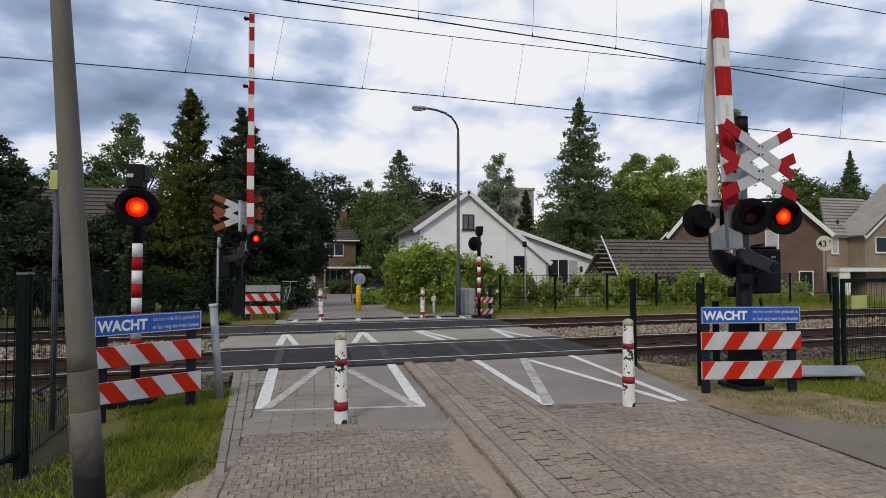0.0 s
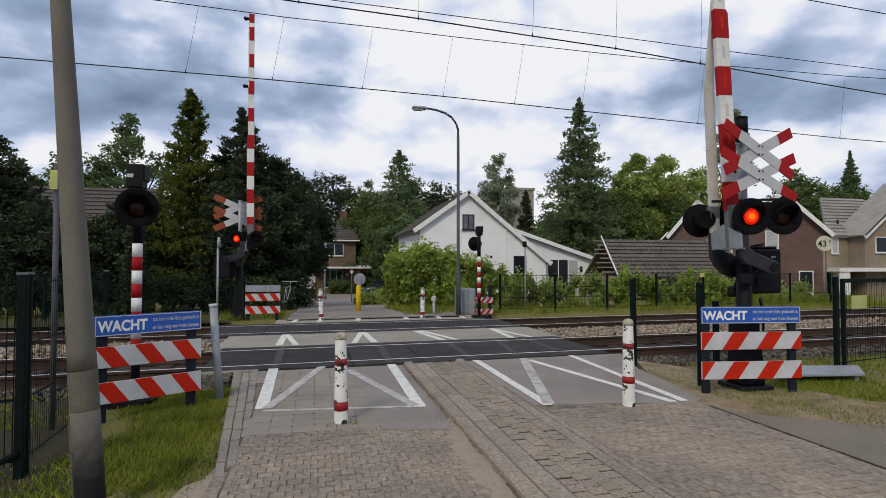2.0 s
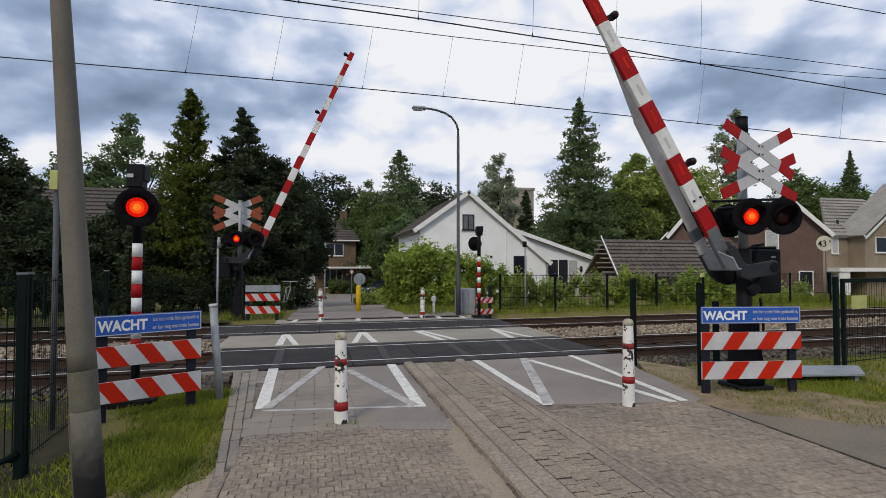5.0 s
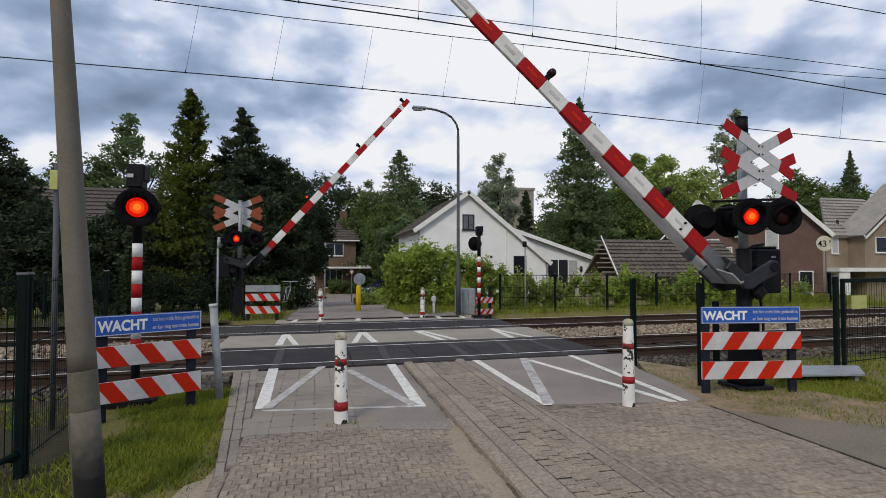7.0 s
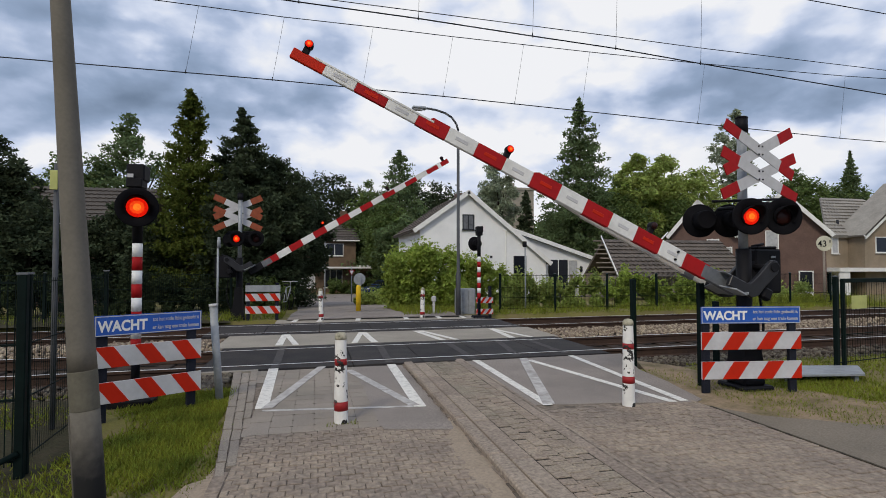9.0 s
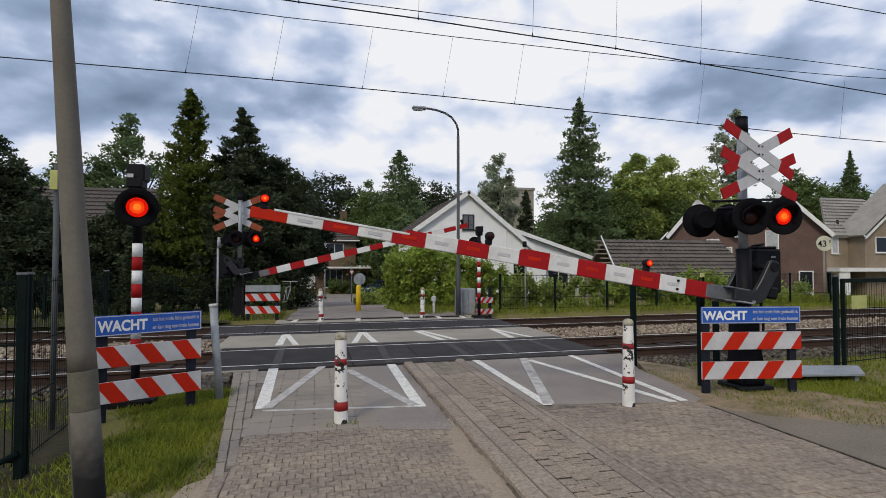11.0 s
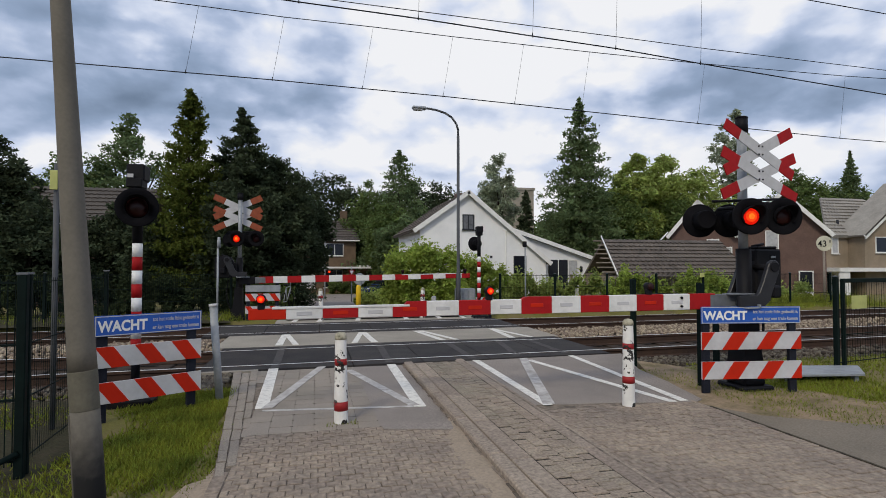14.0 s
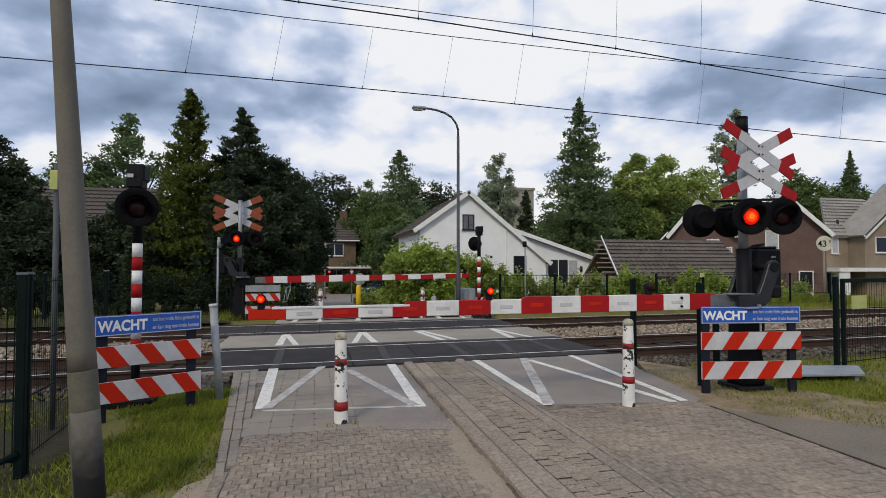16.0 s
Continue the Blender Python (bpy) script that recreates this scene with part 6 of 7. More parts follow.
def lane_house():
    y, g = 58.0, gz(58)
    t = thing("house", pose(0, 0, 0), "two storey brown brick house at the end of the lane", "house", "houses by the crossing")
    part("wall", bx(-4.5, 4.2, y, y + 8, g, 4.2), M["brickbrown"], t)
    roof_plane(t, [(-4.9, y - 0.4, 4.15), (4.6, y - 0.4, 4.15), (3.9, y + 4, 6.5), (-4.2, y + 4, 6.5)], M["roofbrown"], rows=8)
    roof_plane(t, [(4.6, y + 8.4, 4.15), (-4.9, y + 8.4, 4.15), (-4.2, y + 4, 6.5), (3.9, y + 4, 6.5)], M["roofbrown"])
    roof_plane(t, [(4.6, y - 0.4, 4.15), (4.6, y + 8.4, 4.15), (3.9, y + 4.01, 6.5), (3.9, y + 3.99, 6.5)], M["roofbrown"])
    part("chimney", bx(2.7, 3.5, y + 3.5, y + 4.3, 6.1, 7.6, bevel=0.04), M["brickbrown"], t)
    part("gutter", bx(-4.9, 4.6, y - 0.5, y - 0.36, 4.0, 4.14), M["frame"], t)
    window(t, 1.1, 2.9, 2.45, 3.75, y - 0.01, M["frame"], bars=1, curtain=False)
    window(t, -1.8, 0.2, 2.45, 3.75, y - 0.01, M["frame"], bars=1, curtain=True)
    window(t, 0.9, 2.8, -0.9, 1.0, y - 0.01, M["frame"], bars=2, curtain=False)
    window(t, -2.2, 0.0, -0.9, 1.0, y - 0.01, M["frame"], bars=1, curtain=True)
    part("canopy", bx(-0.6, 5.9, y - 1.4, y - 0.02, 1.12, 1.3), M["frame"], t, "flat white canopy")
    part("garage", bx(4.2, 8.0, y + 0.5, y + 6, g, 1.2), M["brickbrown"], t)
    part("garage_roof", bx(4.2, 8.2, y + 0.3, y + 6.2, 1.2, 1.45), M["frame"], t)


lane_house()


def brick_houses():
    y, g = 30.0, gz(30)
    t = thing("house", pose(21.8, 30, 0, 0, 0, -36), "red brown brick house with white edged twin gables", "house", "houses by the crossing")
    gable_wall(t, [(0.25, g), (3.9, g), (3.9, 3.25), (1.80, 5.28), (0.25, 3.45)], 0, 0.3, M["brickred"])
    gable_wall(t, [(3.9, g), (8.5, g), (8.5, 3.4), (6.33, 5.65), (3.9, 3.25)], 0.02, 0.32, M["brickred"])
    for x0, z0, x1, z1 in ((-0.02, 3.25, 1.80, 5.48), (3.98, 3.25, 1.80, 5.48), (3.82, 3.25, 6.33, 5.83), (8.85, 3.20, 6.33, 5.83)):
        roof_plane(t, [(x0, -0.3, z0), (x0, 4.6, z0), (x1, 4.6, z1), (x1, -0.3, z1)], M["roofgrey"])
        p, q = ((x0, z0), (x1, z1 + 0.03)) if x0 < x1 else ((x1, z1 + 0.03), (x0, z0))
        d = Vector((q[0] - p[0], 0, q[1] - p[1]))
        mm = Matrix.Translation((p[0], -0.33, p[1])) @ pose(0, 0, 0, 0, -math.degrees(math.atan2(d.z, d.x)), 0)
        part("barge_board", bx(0, d.length, -0.05, 0.03, -0.17, 0.05, m=mm), M["frame"], t)
    gable_wall(t, [(0.25, g), (0.5, g), (0.5, 3.5), (0.25, 3.5)], 0.3, 4.4, M["brickred"])
    gable_wall(t, [(8.25, g), (8.5, g), (8.5, 3.3), (8.25, 3.3)], 0.32, 4.4, M["brickred"])
    window(t, 2.3, 3.0, 2.0, 3.1, -0.01, M["frame"], bars=0, curtain=True)
    window(t, 3.2, 3.7, 1.9, 2.6, -0.01, M["frame"], bars=0, curtain=True)
    window(t, 5.45, 6.15, 1.95, 3.55, -0.01, M["frame"], bars=0, curtain=True)
    window(t, 7.12, 7.85, g + 0.1, 1.15, -0.01, M["frame"], bars=0, sill=False)
    part("door_panel", bx(7.17, 7.80, -0.045, -0.02, g + 0.15, 0.02), M["frame"], t)
    window(t, 5.0, 5.6, g + 0.3, 1.1, -0.01, M["frame"], bars=0, curtain=True)
    t = thing("house", pose(0, 0, 0), "tan brick house with a grey tiled roof", "house", "houses by the crossing")
    yy = 30.5
    part("wall", bx(34.75, 42.0, yy, yy + 9, g, 3.62), M["bricktan"], t)
    roof_plane(t, [(34.7, yy - 0.3, 3.5), (44, yy - 0.3, 3.5), (44, yy + 4.5, 6.9), (39.6, yy + 4.5, 6.9)], M["roofpale"], rows=12)
    gable_wall(t, [(36.9, g), (46, g), (46, 7), (41.5, 7.4), (36.9, 3.75)], yy - 1.2, yy - 0.9, M["bricktan"], "gable")
    part("side_wall", bx(36.9, 37.2, yy - 0.9, yy, g, 3.6), M["bricktan"], t)
    d = Vector((5.2, 0, 4.1))
    mm = Matrix.Translation((36.5, yy - 1.5, 3.45)) @ pose(0, 0, 0, 0, -math.degrees(math.atan2(d.z, d.x)), 0)
    part("barge_board", bx(0, d.length, -0.05, 0.03, -0.22, 0.06, m=mm), M["frame"], t)
    roof_plane(t, [(36.5, yy + 1.0, 3.55), (36.5, yy - 1.55, 3.55), (41.6, yy - 1.55, 7.6), (41.6, yy + 1.0, 7.6)], M["roofpale"])
    window(t, 35.4, 36.0, 2.3, 3.42, yy - 0.01, M["frame"], bars=0, curtain=True)
    window(t, 37.8, 40.2, 2.35, 3.45, yy - 1.21, M["frame"], bars=1)
    part("porch_door", bx(33.62, 34.5, yy - 2.1, yy - 2.02, g, 1.05), M["frame"], t)
    part("porch_roof", bx(33.5, 43, yy - 2.2, yy - 0.01, 1.05, 1.3), M["frame"], t, "flat white porch roof")
    part("porch_panel", bx(35.0, 36.2, yy - 0.5, yy - 0.3, g, 1.05), M["frame"], t)
    window(t, 34.85, 35.35, g, 0.9, yy - 0.03, M["frame"], bars=0, sill=False)
    part("roof_vent", tb((37.2, yy + 1.0, 4.2), (37.2, yy + 1.0, 4.8), 0.09, seg=8), M["framedark"], t)
    # far flats and the roof seen over the left trees
    t = thing("apartment_building", pose(0, 0, 0), "pale flat roofed building far behind the trees", "building")
    part("wall", bx(33.5, 38.2, 90, 100, gz(90), 14.9), M["concrete"], t)
    part("roof_edge", bx(33.3, 38.4, 89.8, 100.2, 14.9, 15.3), M["concrete"], t)
    part("chimney", bx(34.6, 35.3, 92, 93, 15.3, 16.4), M["concrete"], t)
    t = thing("house", pose(0, 0, 0), "house with a dark brown tiled roof behind trees", "house", "houses by the crossing")
    part("wall", bx(-15.5, -9.6, 33, 39, gz(33), 3.95), M["brickred"], t)
    roof_plane(t, [(-16, 32.4, 3.75), (-9.2, 32.4, 3.75), (-9.2, 36, 6.1), (-16, 36, 6.1)], M["roofbrown"], rows=9)
    roof_plane(t, [(-9.2, 39.6, 3.75), (-16, 39.6, 3.75), (-16, 36, 6.1), (-9.2, 36, 6.1)], M["roofbrown"])
    part("gutter", bx(-16, -9.2, 32.28, 32.4, 3.6, 3.74), M["frame"], t)


brick_houses()


def shed():
    y, g = 25.0, gz(25)
    t = thing("shed", pose(0, 0, 0), "open timber shed with a dark tiled roof", "shed")
    for x, yy in ((14.3, y), (15.25, y - 0.1), (18.5, y), (22.2, y), (14.4, y + 3.5), (22.2, y + 3.5)):
        part("post", bx(x - 0.07, x + 0.07, yy - 0.07, yy + 0.07, g - 0.1, 0.95), M["timber"], t)
    part("beam", bx(14.0, 22.6, y - 0.08, y + 0.08, 0.78, 0.93), M["timber"], t)
    part("back_wall", bx(15.2, 22.4, y + 3.4, y + 3.55, g, 1.0), M["timber"], t)
    roof_plane(t, [(15.1, y - 0.4, 0.82), (23.2, y - 0.4, 0.82), (23.2, y + 2.0, 2.9), (15.55, y + 2.0, 2.9)], M["roofdark"], rows=10)
    roof_plane(t, [(23.2, y + 4.4, 0.82), (15.6, y + 4.4, 0.82), (15.55, y + 2.0, 2.9), (23.2, y + 2.0, 2.9)], M["roofdark"])
    for i in range(9):
        f = i / 8.5
        part("batten", bx(13.95 + 1.0 * f + (0.25 if i % 3 == 1 else 0.0), 15.1 + 0.45 * f, y - 0.45 + 2.4 * f, y - 0.36 + 2.4 * f, 0.86 + 2.05 * f, 0.92 + 2.05 * f), M["timber"], t)
    part("rafter", prismed_bar((15.05, y - 0.5, 0.8), (15.47, y + 2.0, 3.10)), M["frame"], t, "pale rafter")
    part("tarpaulin", prismed([(14.45, g + 0.4), (15.1, g + 0.1), (15.2, g + 1.2), (15.0, g + 1.3)], y + 0.5, y + 0.6), M["steel"], t)
    part("plank", prismed_bar((19.3, y + 2.2, 2.85), (20.0, y + 2.4, 3.4)), M["frame"], t)


def prismed_bar(p, q, w=0.09):
    bm = B()
    tube(bm, p, q, w / 2, seg=4)
    return bm


shed()


# ---------------------------------------------------------------- bicycle, cars
def bicycle():
    t = thing("bicycle", pose(-0.98, 20.4, gz(20.4), 0, 0, 78), "grey bicycle parked by the shrub", "bicycle")
    for x in (-0.52, 0.52):
        bm = B()
        k = 24
        for i in range(k):
            a, b = 2 * math.pi * i / k, 2 * math.pi * (i + 1) / k
            tube(bm, (x + 0.33 * math.cos(a), 0, 0.35 + 0.33 * math.sin(a)), (x + 0.33 * math.cos(b), 0, 0.35 + 0.33 * math.sin(b)), 0.018, seg=6)
        for i in range(8):
            a = 2 * math.pi * i / 8
            tube(bm, (x, 0, 0.35), (x + 0.33 * math.cos(a), 0, 0.35 + 0.33 * math.sin(a)), 0.002, seg=4)
        part("wheel", bm, M["tyre"], t)
    bm = B()
    for p, q in (((-0.52, 0.35), (-0.2, 0.85)), ((-0.2, 0.85), (0.4, 0.88)), ((0.4, 0.88), (0.52, 0.35)), ((-0.08, 0.35), (-0.2, 0.85)), ((-0.08, 0.35), (0.4, 0.82)), ((-0.52, 0.35), (-0.08, 0.35)), ((0.4, 0.88), (0.36, 1.05))):
        tube(bm, (p[0], 0, p[1]), (q[0], 0, q[1]), 0.016, seg=6)
    part("frame", bm, M["steel"], t)
    part("handlebar", tb((0.33, -0.28, 1.06), (0.33, 0.28, 1.06), 0.014, seg=6), M["greyplate"], t)
    part("saddle", bx(-0.34, -0.08, -0.07, 0.07, 0.92, 0.98, bevel=0.025), M["black"], t)


bicycle()


def wheel(parent, x, y, r=0.31):
    bm = B()
    lathe(bm, [(r * 0.6, -0.1), (r * 0.95, -0.1), (r, -0.07), (r, 0.07), (r * 0.95, 0.1), (r * 0.6, 0.1)], 20, pose(x, y, r, 90, 0, 0))
    w = part("wheel", bm, M["tyre"], parent)
    bm = B()
    lathe(bm, [(0.02, -0.106), (r * 0.62, -0.104), (r * 0.62, 0.104), (0.02, 0.106)], 16, pose(x, y, r, 90, 0, 0))
    part("rim", bm, M["steel"], w)


def car(name, m, paint, label):
    """Nose towards -x."""
    t = thing(name, m, label, "car")
    bm = B()
    prism(bm, [(-2.1, 0.25), (-2.14, 0.55), (-2.0, 0.72), (-1.15, 0.86), (1.9, 0.92), (2.12, 0.86), (2.15, 0.4), (2.05, 0.25)], -0.82, 0.82)
    bmesh.ops.bevel(bm, geom=list(bm.edges), offset=0.06, segments=2, affect="EDGES")
    part("body", bm, paint, t)
    bm = B()
    prism(bm, [(-1.2, 0.84), (-0.45, 1.36), (0.9, 1.44), (1.55, 1.32), (1.95, 0.9)], -0.70, 0.70)
    bmesh.ops.bevel(bm, geom=list(bm.edges), offset=0.05, segments=2, affect="EDGES")
    part("cabin", bm, M["glass"], t, "dark glazed cabin")
    bm = B()
    prism(bm, [(-0.42, 1.37), (0.9, 1.46), (1.5, 1.35), (1.5, 1.31), (0.9, 1.41), (-0.42, 1.32)], -0.72, 0.72)
    for xx in (-0.95, 0.2, 1.35):
        box(bm, xx - 0.04, xx + 0.04, -0.73, 0.73, 0.88, 1.36 if xx > -0.5 else 1.05)
    part("roof", bm, paint, t)
    for x in (-1.32, 1.32):
        for y in (-0.76, 0.76):
            wheel(t, x, y)
    for y in (-0.6, 0.6):
        part("headlight", bx(-2.15, -2.02, y - 0.16, y + 0.16, 0.58, 0.70, bevel=0.02), M["greyplate"], t)
        part("tail_light", bx(2.05, 2.16, y - 0.14, y + 0.14, 0.62, 0.82, bevel=0.02), M["red"], t)
    return t


moving_car = car("car", pose(0, 50.5, gz(51)), M["car"], "dark saloon car driving past on the cross street")
parked = car("car", pose(6.6, 53, gz(53), 0, 0, 25), M["carblue"], "dark blue car parked by the far garage")


def trailer():
    t = thing("trailer", pose(0, 50.5, gz(51)), "low dark flat trailer behind the car", "trailer")
    part("bed", bx(-0.9, 1.3, -0.7, 0.7, 0.45, 0.72, bevel=0.02), M["darkblue"], t)
    part("drawbar", tb((-0.9, 0, 0.5), (-1.9, 0, 0.45), 0.04, seg=8), M["steel"], t)
    for y in (-0.72, 0.72):
        wheel(t, 0.2, y, 0.28)
    return t


moving_trailer = trailer()


# ---------------------------------------------------------------- grass
def grass():
    rng = np.random.default_rng(9)
    P, Hs = [], []
    for x0, x1, y0, y1, n, h in ((-4.5, -0.95, 4.1, 7.1, 27000, 0.036), (-4.5, -1.1, 3.0, 4.1, 9000, 0.036), (-1.95, -0.9, 4.0, 7.0, 17000, 0.04), (-0.98, -0.72, 4.0, 5.6, 900, 0.03), (-1.2, -0.8, 3.2, 4.2, 700, 0.03), (-5.0, -1.25, -2.0, 3.0, 11000, 0.04), (5.5, 9.5, 4.0, 7.2, 10000, 0.04), (4.5, 6.3, 4.4, 6.9, 5200, 0.035), (4.9, 7.2, 3.9, 5.8, 6500, 0.04),
                                 (4.9, 22, 15.6, 17.6, 9000, 0.16), (-2.6, -0.9, 15.4, 18.6, 1700, 0.16), (-10, -2.6, 15.4, 18.6, 1800, 0.12), (2.6, 6, 16.0, 19.0, 3500, 0.2), (15, 22, 17, 21, 4000, 0.35), (0.10, 0.40, 5.12, 5.24, 170, 0.04)):
        x, y = rng.uniform(x0, x1, n), rng.uniform(y0, y1, n)
        # thin patches
        q = np.where((x > -7) & (y < 7), -np.clip((-1.45 - x) * 1.7, 0.0, 0.95), 0.0) + np.sin(x * 2.3 + 1.3 * np.sin(y * 1.7)) * np.cos(y * 2.1 + x) + rng.uniform(-0.6, 0.9, n)
        k = q > -0.25
        P.append(np.c_[x, y, np.array([gz(v) for v in y])][k])
        Hs.append(h * rng.uniform(0.5, 1.6, k.sum()))
    P, Hs = np.concatenate(P), np.concatenate(Hs)
    n = len(P)
    a = rng.uniform(0, 6.28, n)
    w = 0.006 + 0.02 * Hs
    side = np.c_[np.cos(a) * w, np.sin(a) * w, np.zeros(n)]
    tip = np.c_[rng.normal(size=n) * Hs * 0.45, rng.normal(size=n) * Hs * 0.45, Hs]
    V = np.stack([P - side, P + side, P + tip], 1).reshape(-1, 3)
    ob = new("grass_tufts", from_arrays("grass_tufts", V, np.arange(3 * n).reshape(n, 3), M["blade"]))
    tagged(ob, "short uneven green grass with thin patches", "grass", kind="stuff")


grass()


# ---------------------------------------------------------------- paving pieces
def pavers():
    rng = random.Random(4)

    def field(parent, x0, x1, y0, y1, lx, ly, z, material, name, bond=0.5, gap=0.006, jit=0.0015, thick=0.05, limit=300, far=None):
        me = meshed(name, bx(-lx / 2 + gap / 2, lx / 2 - gap / 2, -ly / 2 + gap / 2, ly / 2 - gap / 2, -thick, 0, bevel=0.004), material)
        rest = B()
        rows = int(round((y1 - y0) / ly))
        count = 0
        for r in range(rows - 1, -1, -1):
            y = y1 - ly * (r + 0.5)
            x = x0 + lx / 2 - (bond * lx if r % 2 else 0)
            while x < x1 + lx * 0.45:
                a, b = max(x - lx / 2, x0), min(x + lx / 2, x1)
                if b - a > 0.03:
                    at = pose((a + b) / 2, y, z + rng.uniform(-jit, jit) * 1.5, rng.uniform(-0.9, 0.9), rng.uniform(-0.9, 0.9), rng.uniform(-2.0, 2.0))
                    count += 1
                    if count > limit:
                        box(rest, -(b - a) / 2 + gap / 2, (b - a) / 2 - gap / 2, -ly / 2 + gap / 2, ly / 2 - gap / 2, -thick, 0, m=at)
                    else:
                        data = me
                        if b - a < lx - 0.001:
                            key = (name, round(b - a, 3))
                            if key not in cuts:
                                cuts[key] = meshed(name, bx(-(b - a) / 2 + gap / 2, (b - a) / 2 - gap / 2, -ly / 2 + gap / 2, ly / 2 - gap / 2, -thick, 0, bevel=0.004), material)
                            data = cuts[key]
                        part(name, data, None, parent, at=at)
                x += lx
        if count > limit:
            tagged(part(name + "_rest", rest, far or material, parent), kind="stuff")
        else:
            rest.free()
        return count

    cuts = {}
    # bricks in front, cut-cornered square tiles and a smooth patch near the line, long edging slabs
    field(path_left, -0.60, 1.28, 2.95, 5.02, 0.105, 0.09, 0.0, M["brick"], "brick", gap=0.0055, jit=0.0026, far=M["brick_far"])
    cuts.clear()
    c, q = 0.014, 0.0985
    tile_me = meshed("tile", prismed([(-q + c, -q), (q - c, -q), (q, -q + c), (q, q - c), (q - c, q), (-q + c, q), (-q, q - c), (-q, -q + c)], -0.05, 0.0,
                                     m=Matrix(((1, 0, 0, 0), (0, 0, 1, 0), (0, 1, 0, 0), (0, 0, 0, 1)))), M["tile"])
    for i in range(15):
        for j in range(6 + (i % 3 == 1)):
            part("tile", tile_me, None, path_left, at=pose(-0.50 + 0.2 * j, 5.12 + 0.2 * i, rng.uniform(-0.001, 0.0012), rng.uniform(-0.2, 0.2), rng.uniform(-0.2, 0.2), rng.uniform(-0.3, 0.3)))
    bm = B()
    prism(bm, [(0.60, 5.03), (1.29, 5.03), (1.29, 8.02), (0.52, 8.02), (0.58, 6.6)], -0.05, 0.0008, m=Matrix(((1, 0, 0, 0), (0, 0, 1, 0), (0, 1, 0, 0), (0, 0, 0, 1))))
    part("patch", bm, M["asphalt"], path_left, "smooth grey asphalt patch")
    bm = B()
    prism(bm, [(0.62, 4.92), (1.0, 4.83), (1.29, 4.76), (1.29, 5.03), (0.61, 5.03)], -0.05, 0.007, m=Matrix(((1, 0, 0, 0), (0, 0, 1, 0), (0, 1, 0, 0), (0, 0, 0, 1))))
    part("patch", bm, M["asphalt"], path_left, "feathered edge of the asphalt patch")
    for base, x0, x1 in ((path_left, -0.77, 1.28), (path_right, 2.24, 4.08)):
        cuts.clear()
        field(base, x0, x1, -3.9, 2.94 if base is path_left else 2.74, 0.105, 0.09, 0.0, M["brick"], "far_brick", gap=0.0055, jit=0.0026, limit=0, far=M["brick_far"])
    cuts.clear()
    # loose edging slabs in three files that spread away from the lane
    edges = ((-0.70, -1.10), (-0.63, -0.985), (-0.555, -0.875), (-0.50, -0.77))
    for k in range(3):
        y = (4.12, 4.30, 5.0)[k]
        while y < 7.85:
            step = rng.uniform(0.26, 0.34)
            f0, f1 = (y - 4.2) / 3.8, (y + step - 0.014 - 4.2) / 3.8
            (a0, a1), (b0, b1) = edges[k], edges[k + 1]
            u, w = rng.uniform(-0.006, 0.006), rng.uniform(-0.007, 0.005)
            bm = B()
            prism(bm, [(a0 + (a1 - a0) * f0 + 0.005 + u, y), (b0 + (b1 - b0) * f0 - 0.005 + u, y), (b0 + (b1 - b0) * f1 - 0.005 - u, y + step - 0.014), (a0 + (a1 - a0) * f1 + 0.005 - u, y + step - 0.014)], -0.05, 0.003 + w, m=Matrix(((1, 0, 0, 0), (0, 0, 1, 0), (0, 1, 0, 0), (0, 0, 0, 1))))
            part("edging_slab", bm, M["tile"], path_left)
            y += step
    for i in range(4):
        part("tile", tile_me, None, path_left, at=pose(-0.70, 7.32 + 0.2 * i, rng.uniform(-0.002, 0.001), rng.uniform(-0.3, 0.3), rng.uniform(-0.3, 0.3), rng.uniform(-0.6, 0.6)))
    bm = B()
    prism(bm, [(-0.69, 4.05), (-0.58, 4.05), (-0.58, 8.02), (-1.10, 8.02), (-0.93, 6.4)], -0.1, -0.011, m=Matrix(((1, 0, 0, 0), (0, 0, 1, 0), (0, 1, 0, 0), (0, 0, 0, 1))))
    part("edge_bed", bm, M["joint"], path_left)
    cuts.clear()
    field(path_left, -0.70, -0.60, 2.95, 4.2, 0.1, 0.19, 0.0, M["brick"], "edge_brick", bond=0.0, jit=0.007, gap=0.008)
    # sand drifted against the kerb foot
    bm = B()
    prev = None
    for i in range(60):
        y = 2.3 + 0.05 * i
        w = (0.14 + 0.09 * math.sin(1.7 * y + 1.0) + rng.uniform(-0.025, 0.025)) * min(1.0, (5.3 - y) / 0.8 + 0.05)
        cur = [bm.verts.new((1.291, y, 0.014)), bm.verts.new((1.291 - 0.4 * w, y, 0.010 + rng.uniform(-0.001, 0.001))), bm.verts.new((1.291 - w, y, -0.004))]
        if prev:
            bm.faces.new((prev[0], prev[1], cur[1], cur[0]))
            bm.faces.new((prev[1], prev[2], cur[2], cur[1]))
        prev = cur
    bmesh.ops.recalc_face_normals(bm, faces=bm.faces)
    part("sand_drift", bm, M["drift"], path_mid, "pale sand drifted along the kerb foot")
    field(path_right, 2.24, 4.08, 2.75, 5.18, 0.105, 0.09, 0.0, M["brick"], "brick", gap=0.0055, jit=0.0026, far=M["brick_far"])
    cuts.clear()
    # median: kerb stones, bricks laid across, then an edge band
    me = meshed("kerb_stone", bx(-0.095, 0.035, -0.497, 0.497, -0.18, 0.062, bevel=0.014), M["kerb"])
    y = 7.45
    while y > -3.6:
        part("kerb_stone", me, None, path_mid, at=pose(1.385, y, rng.uniform(-0.003, 0.003), 0, 0, rng.uniform(-0.3, 0.3)))
        y -= 1.0
    bm = B()
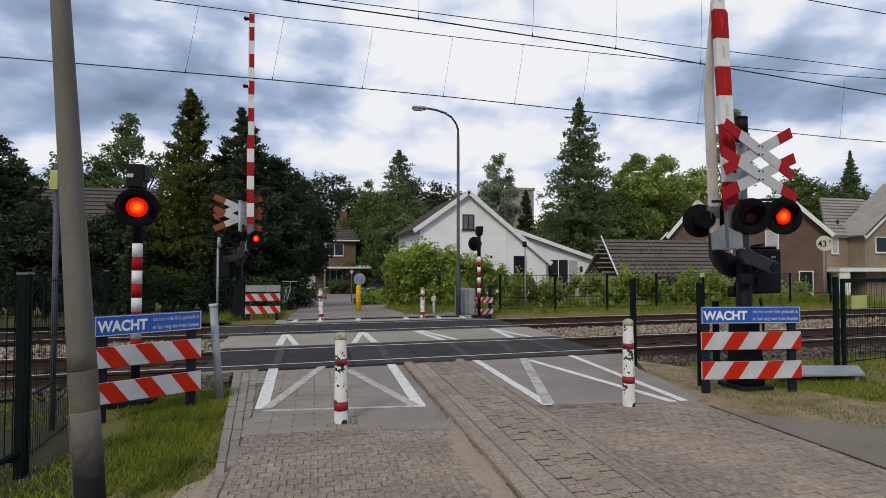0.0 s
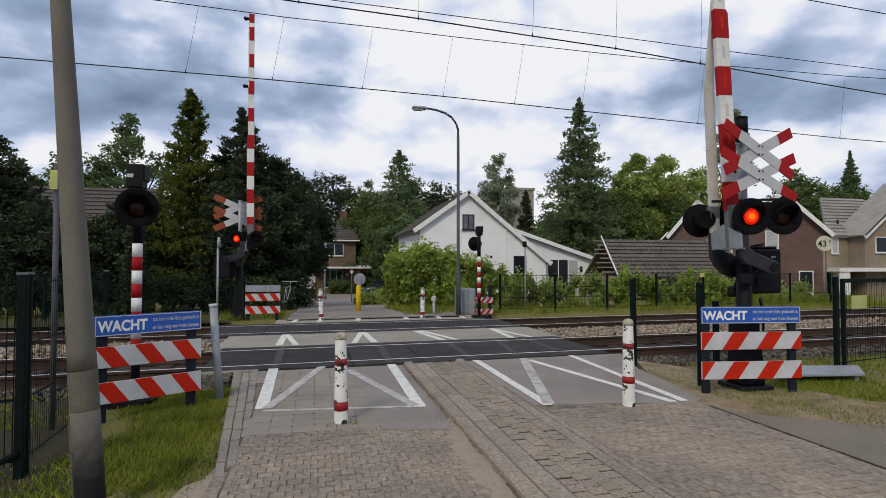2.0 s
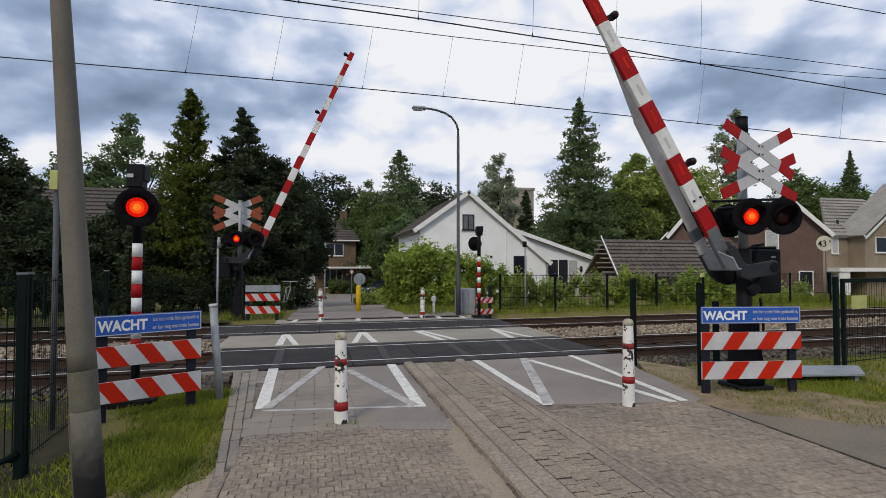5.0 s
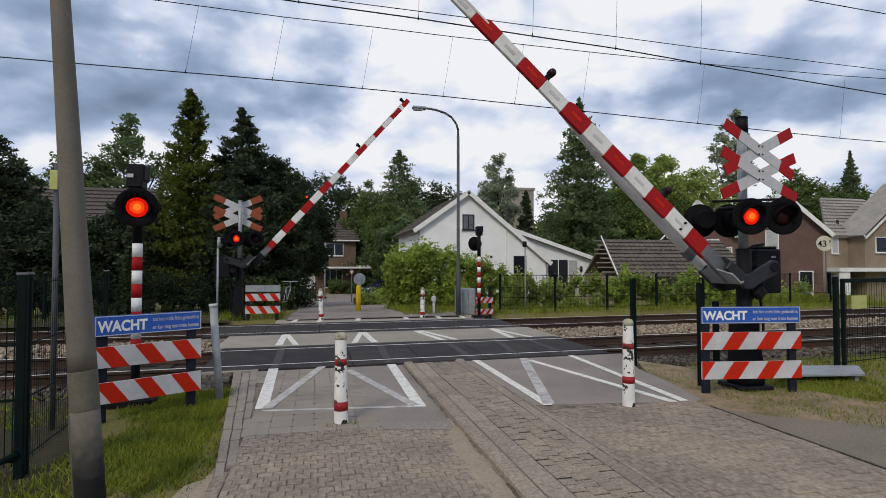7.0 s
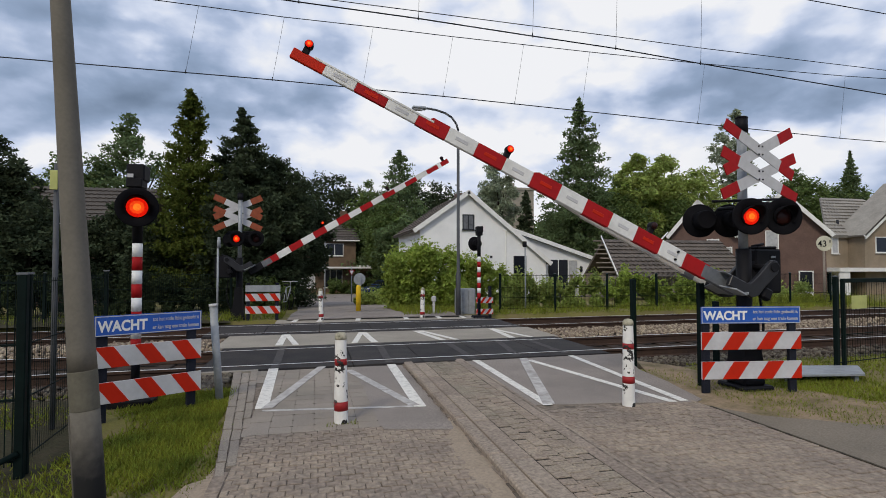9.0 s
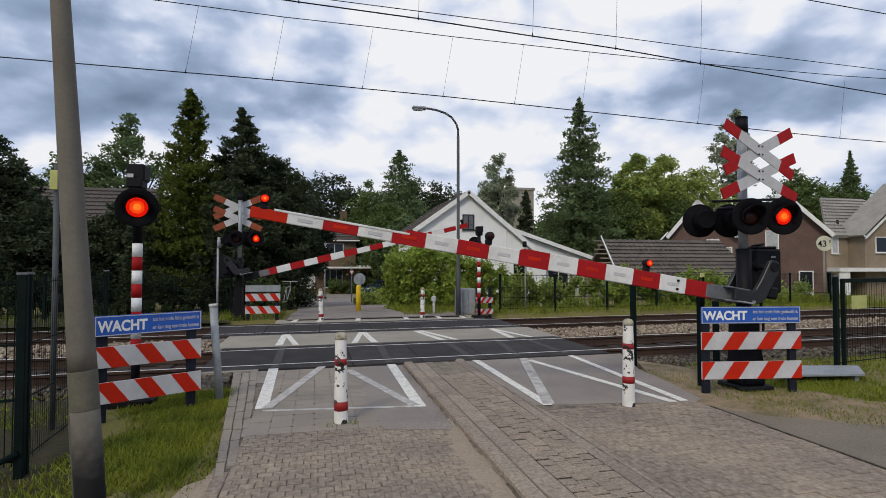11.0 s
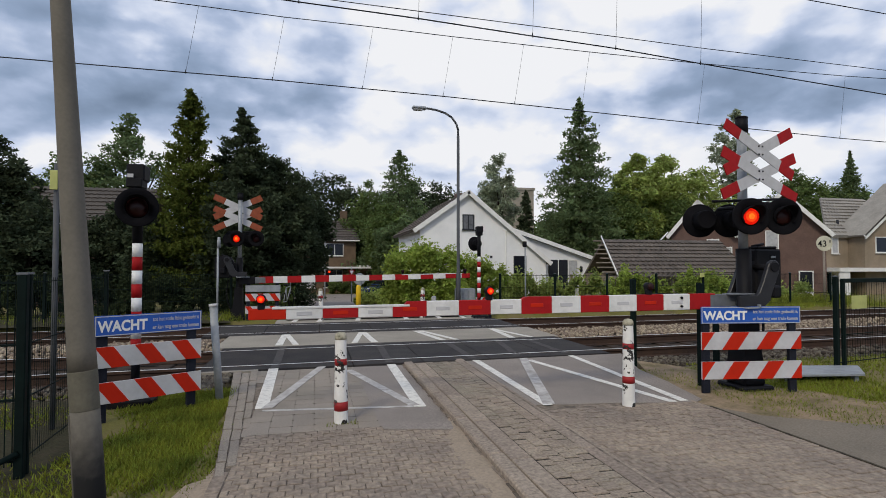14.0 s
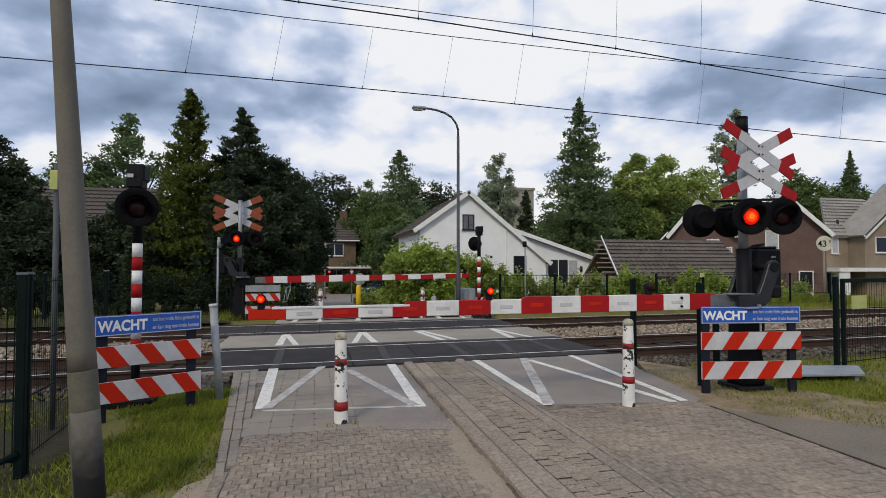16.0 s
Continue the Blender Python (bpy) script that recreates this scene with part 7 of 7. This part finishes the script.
    y = 2.75
    while y < 7.9:
        w, s = rng.uniform(0.006, 0.03), rng.uniform(0.05, 0.16)
        box(bm, 1.291 - w, 1.2915, y, y + s, -0.04, rng.uniform(0.006, 0.022))
        y += s + rng.choice((0.0, 0.0, 0.0, 0.03))
    part("soil_strip", bm, M["joint"], path_mid, "dark soil gathered along the kerb foot")
    # a smooth slab file, brick files with open cross joints, then two slab files
    slab_me = meshed("edge_slab", bx(-0.083, 0.083, -0.497, 0.497, -0.1, 0.060, bevel=0.006), M["kerb"])
    y = 7.3
    while y > -3.6:
        part("edge_slab", slab_me, None, path_mid, at=pose(1.507, y, rng.uniform(-0.003, 0.003), rng.uniform(-0.2, 0.2), rng.uniform(-0.5, 0.5), rng.uniform(-0.2, 0.2)))
        y -= 1.0
    part("dark_bed", bx(1.59, 2.06, -3.9, 7.9, -0.02, 0.0545), M["sootsoil"], path_mid, "dark earth between the median setts")
    lengths = [meshed("brick", bx(-0.0562, 0.0562, -h, h, -0.05, 0, bevel=0.004), M["medianbrick"]) for h in (0.0475, 0.0505, 0.055)]
    for c in range(4):
        y = 7.8 - (0.0, 0.06, 0.02, 0.08)[c]
        while y > -0.9:
            part("brick", rng.choice(lengths), None, path_mid, at=pose(1.652 + 0.1135 * c + rng.uniform(-0.001, 0.001), y + rng.uniform(-0.004, 0.004), 0.060 + rng.uniform(-0.004, 0.004), rng.uniform(-0.8, 0.8), rng.uniform(-1.2, 1.2), rng.uniform(-1.0, 1.0)))
            y -= 0.1175
    me = meshed("edge_slab", bx(-0.056, 0.056, -0.497, 0.497, -0.1, 0.058, bevel=0.006), M["kerb"])
    y = 7.4
    while y > -3.6:
        part("edge_slab", me, None, path_mid, at=pose(2.112, y, rng.uniform(-0.003, 0.003)))
        part("edge_slab", me, None, path_mid, at=pose(2.235, y + 0.4, rng.uniform(-0.052, -0.044)))
        y -= 1.0


pavers()


# ---------------------------------------------------------------- what moves
NEAR_ANGLE = [(0, 87.0), (2.1, 87.0), (2.4, 85.7), (2.7, 82.6), (3.0, 79.2), (3.5, 74.0), (4.0, 68.6), (4.5, 63.9), (5.0, 59.3), (5.6, 53.9), (6.3, 47.8), (6.6, 45.2), (7.0, 41.8), (7.3, 39.4),
              (7.6, 36.8), (8.0, 33.6), (8.3, 31.1), (8.6, 28.6), (9.0, 25.2), (9.2, 23.5), (9.8, 18.6), (10.5, 13.1), (11.3, 7.2), (11.6, 5.0), (12.0, 2.2), (12.4, 0.3), (12.7, -0.2), (16.0, -0.2)]
FAR_ANGLE = [(0, 90.3), (2.1, 90.3), (2.4, 89.3), (2.7, 86.8), (3.0, 84.0), (3.5, 79.5), (4.0, 74.9), (5.0, 66.0), (6.0, 57.0), (6.5, 52.5), (7.0, 48.6), (8.0, 39.5), (9.0, 30.8), (9.8, 24.0),
             (10.6, 17.2), (11.5, 9.6), (12.0, 5.2), (12.3, 2.5), (12.6, 1.1), (16.0, 1.1)]
LIT_B = [(-0.2, 0.05), (0.45, 0.75), (1.15, 1.38), (1.75, 1.95), (2.35, 2.65), (3.05, 3.35), (3.75, 3.95), (4.35, 4.65), (5.05, 5.3), (5.68, 5.98), (6.35, 6.65), (7.05, 7.33), (7.68, 7.95), (8.35, 8.65),
         (9.05, 9.3), (9.68, 9.98), (10.35, 10.6), (10.98, 11.25), (11.65, 11.95), (12.35, 12.55), (12.97, 13.25), (13.65, 13.95), (14.35, 14.55), (14.97, 15.25), (15.65, 15.95)]
LIT_SINGLE = [(-0.2, 0.03), (0.35, 0.65), (1.05, 1.35), (1.75, 1.95), (2.35, 2.65), (3.05, 3.25), (3.55, 3.85), (4.3, 4.55), (4.95, 5.22), (5.6, 5.88), (6.25, 6.55), (6.95, 7.15), (7.55, 7.85), (8.15, 8.45),
              (8.85, 9.15), (9.5, 9.75), (10.15, 10.45), (10.85, 11.1), (11.55, 11.75), (12.15, 12.45), (12.85, 13.05), (13.45, 13.75), (14.15, 14.35), (14.75, 15.05), (15.42, 15.7)]


def flash_rows(lit, base, invert=False):
    """Half turns of a lens carrier: 0 degrees shows the glowing face, 180 the dark one."""
    ev = []
    for a, b in lit:
        ev += [(a, 1), (b, 0)]
    first = 0
    for t, s in ev:
        if t <= 0:
            first = s
    ang = 0.0 if bool(first) != invert else 180.0
    rows = [(0.0, ang)]
    for t, s in ev:
        if t <= 0.0 or t > 15.96:
            continue
        f0 = round(t * 30) - 1
        for beat in range(0, 481, 15):   # turns fall between the half seconds
            if f0 < beat < f0 + 3:
                f0 = beat - 3 if t * 30 <= beat else beat
        for k, step in enumerate((0, 60, 120, 180)):
            rows.append(((f0 + k) / 30.0, ang + step))
        ang += 180.0
    rows.append((16.0, ang))
    out, seen = [], set()
    for t, a in rows:
        k = round(max(t, 0) * 30)
        if k in seen:
            continue
        seen.add(k)
        out.append((max(t, 0.0), base @ pose(0, 0, 0, 0, 0, a)))
    return out


def motions():
    for boom, angles in ((near_boom, NEAR_ANGLE), (far_boom, FAR_ANGLE)):
        base = boom.matrix_basis.copy()
        walk(boom, [(t, base @ pose(0, 0, 0, 0, a, 0)) for t, a in angles])
    for heads, sign in ((LAMPS_A, 1), (LAMPS_B, 1)):
        for ln, e in heads:
            walk(ln, flash_rows(LIT_B, ln.matrix_basis.copy(), invert=(e * sign < 0)))
    for ln in LAMPS_LEFT:
        walk(ln, flash_rows(LIT_SINGLE, ln.matrix_basis.copy()))
    for ln, side in BOOM_LENSES:
        if side:
            dark = [(-0.2, 7.95)] + [p for p in LIT_B if p[0] > 8.0]
            late = side < 0 and ln.parent.parent is near_boom
            rows = dark if late else [p for p in LIT_B if p[0] > 8.0]
            if ln.parent.parent is far_boom:
                rows = [p for p in LIT_B if p[0] > 8.0] if side > 0 else [(-0.2, 6.65)] + [p for p in LIT_B if p[0] > 6.7]
            walk(ln, flash_rows(rows, ln.matrix_basis.copy(), invert=side < 0))
    v = -9.6
    z = gz(51)
    for ob, x1 in ((moving_car, 0.25), (moving_trailer, 5.4)):
        rows = [(t, pose(x1 + v * (t - 1.3), 50.5, z)) for t in (0.0, 1.0, 2.0, 3.0, 5.0)]
        rows.append((16.0, pose(x1 + v * 9.5, 50.5, z)))
        walk(ob, rows)


motions()
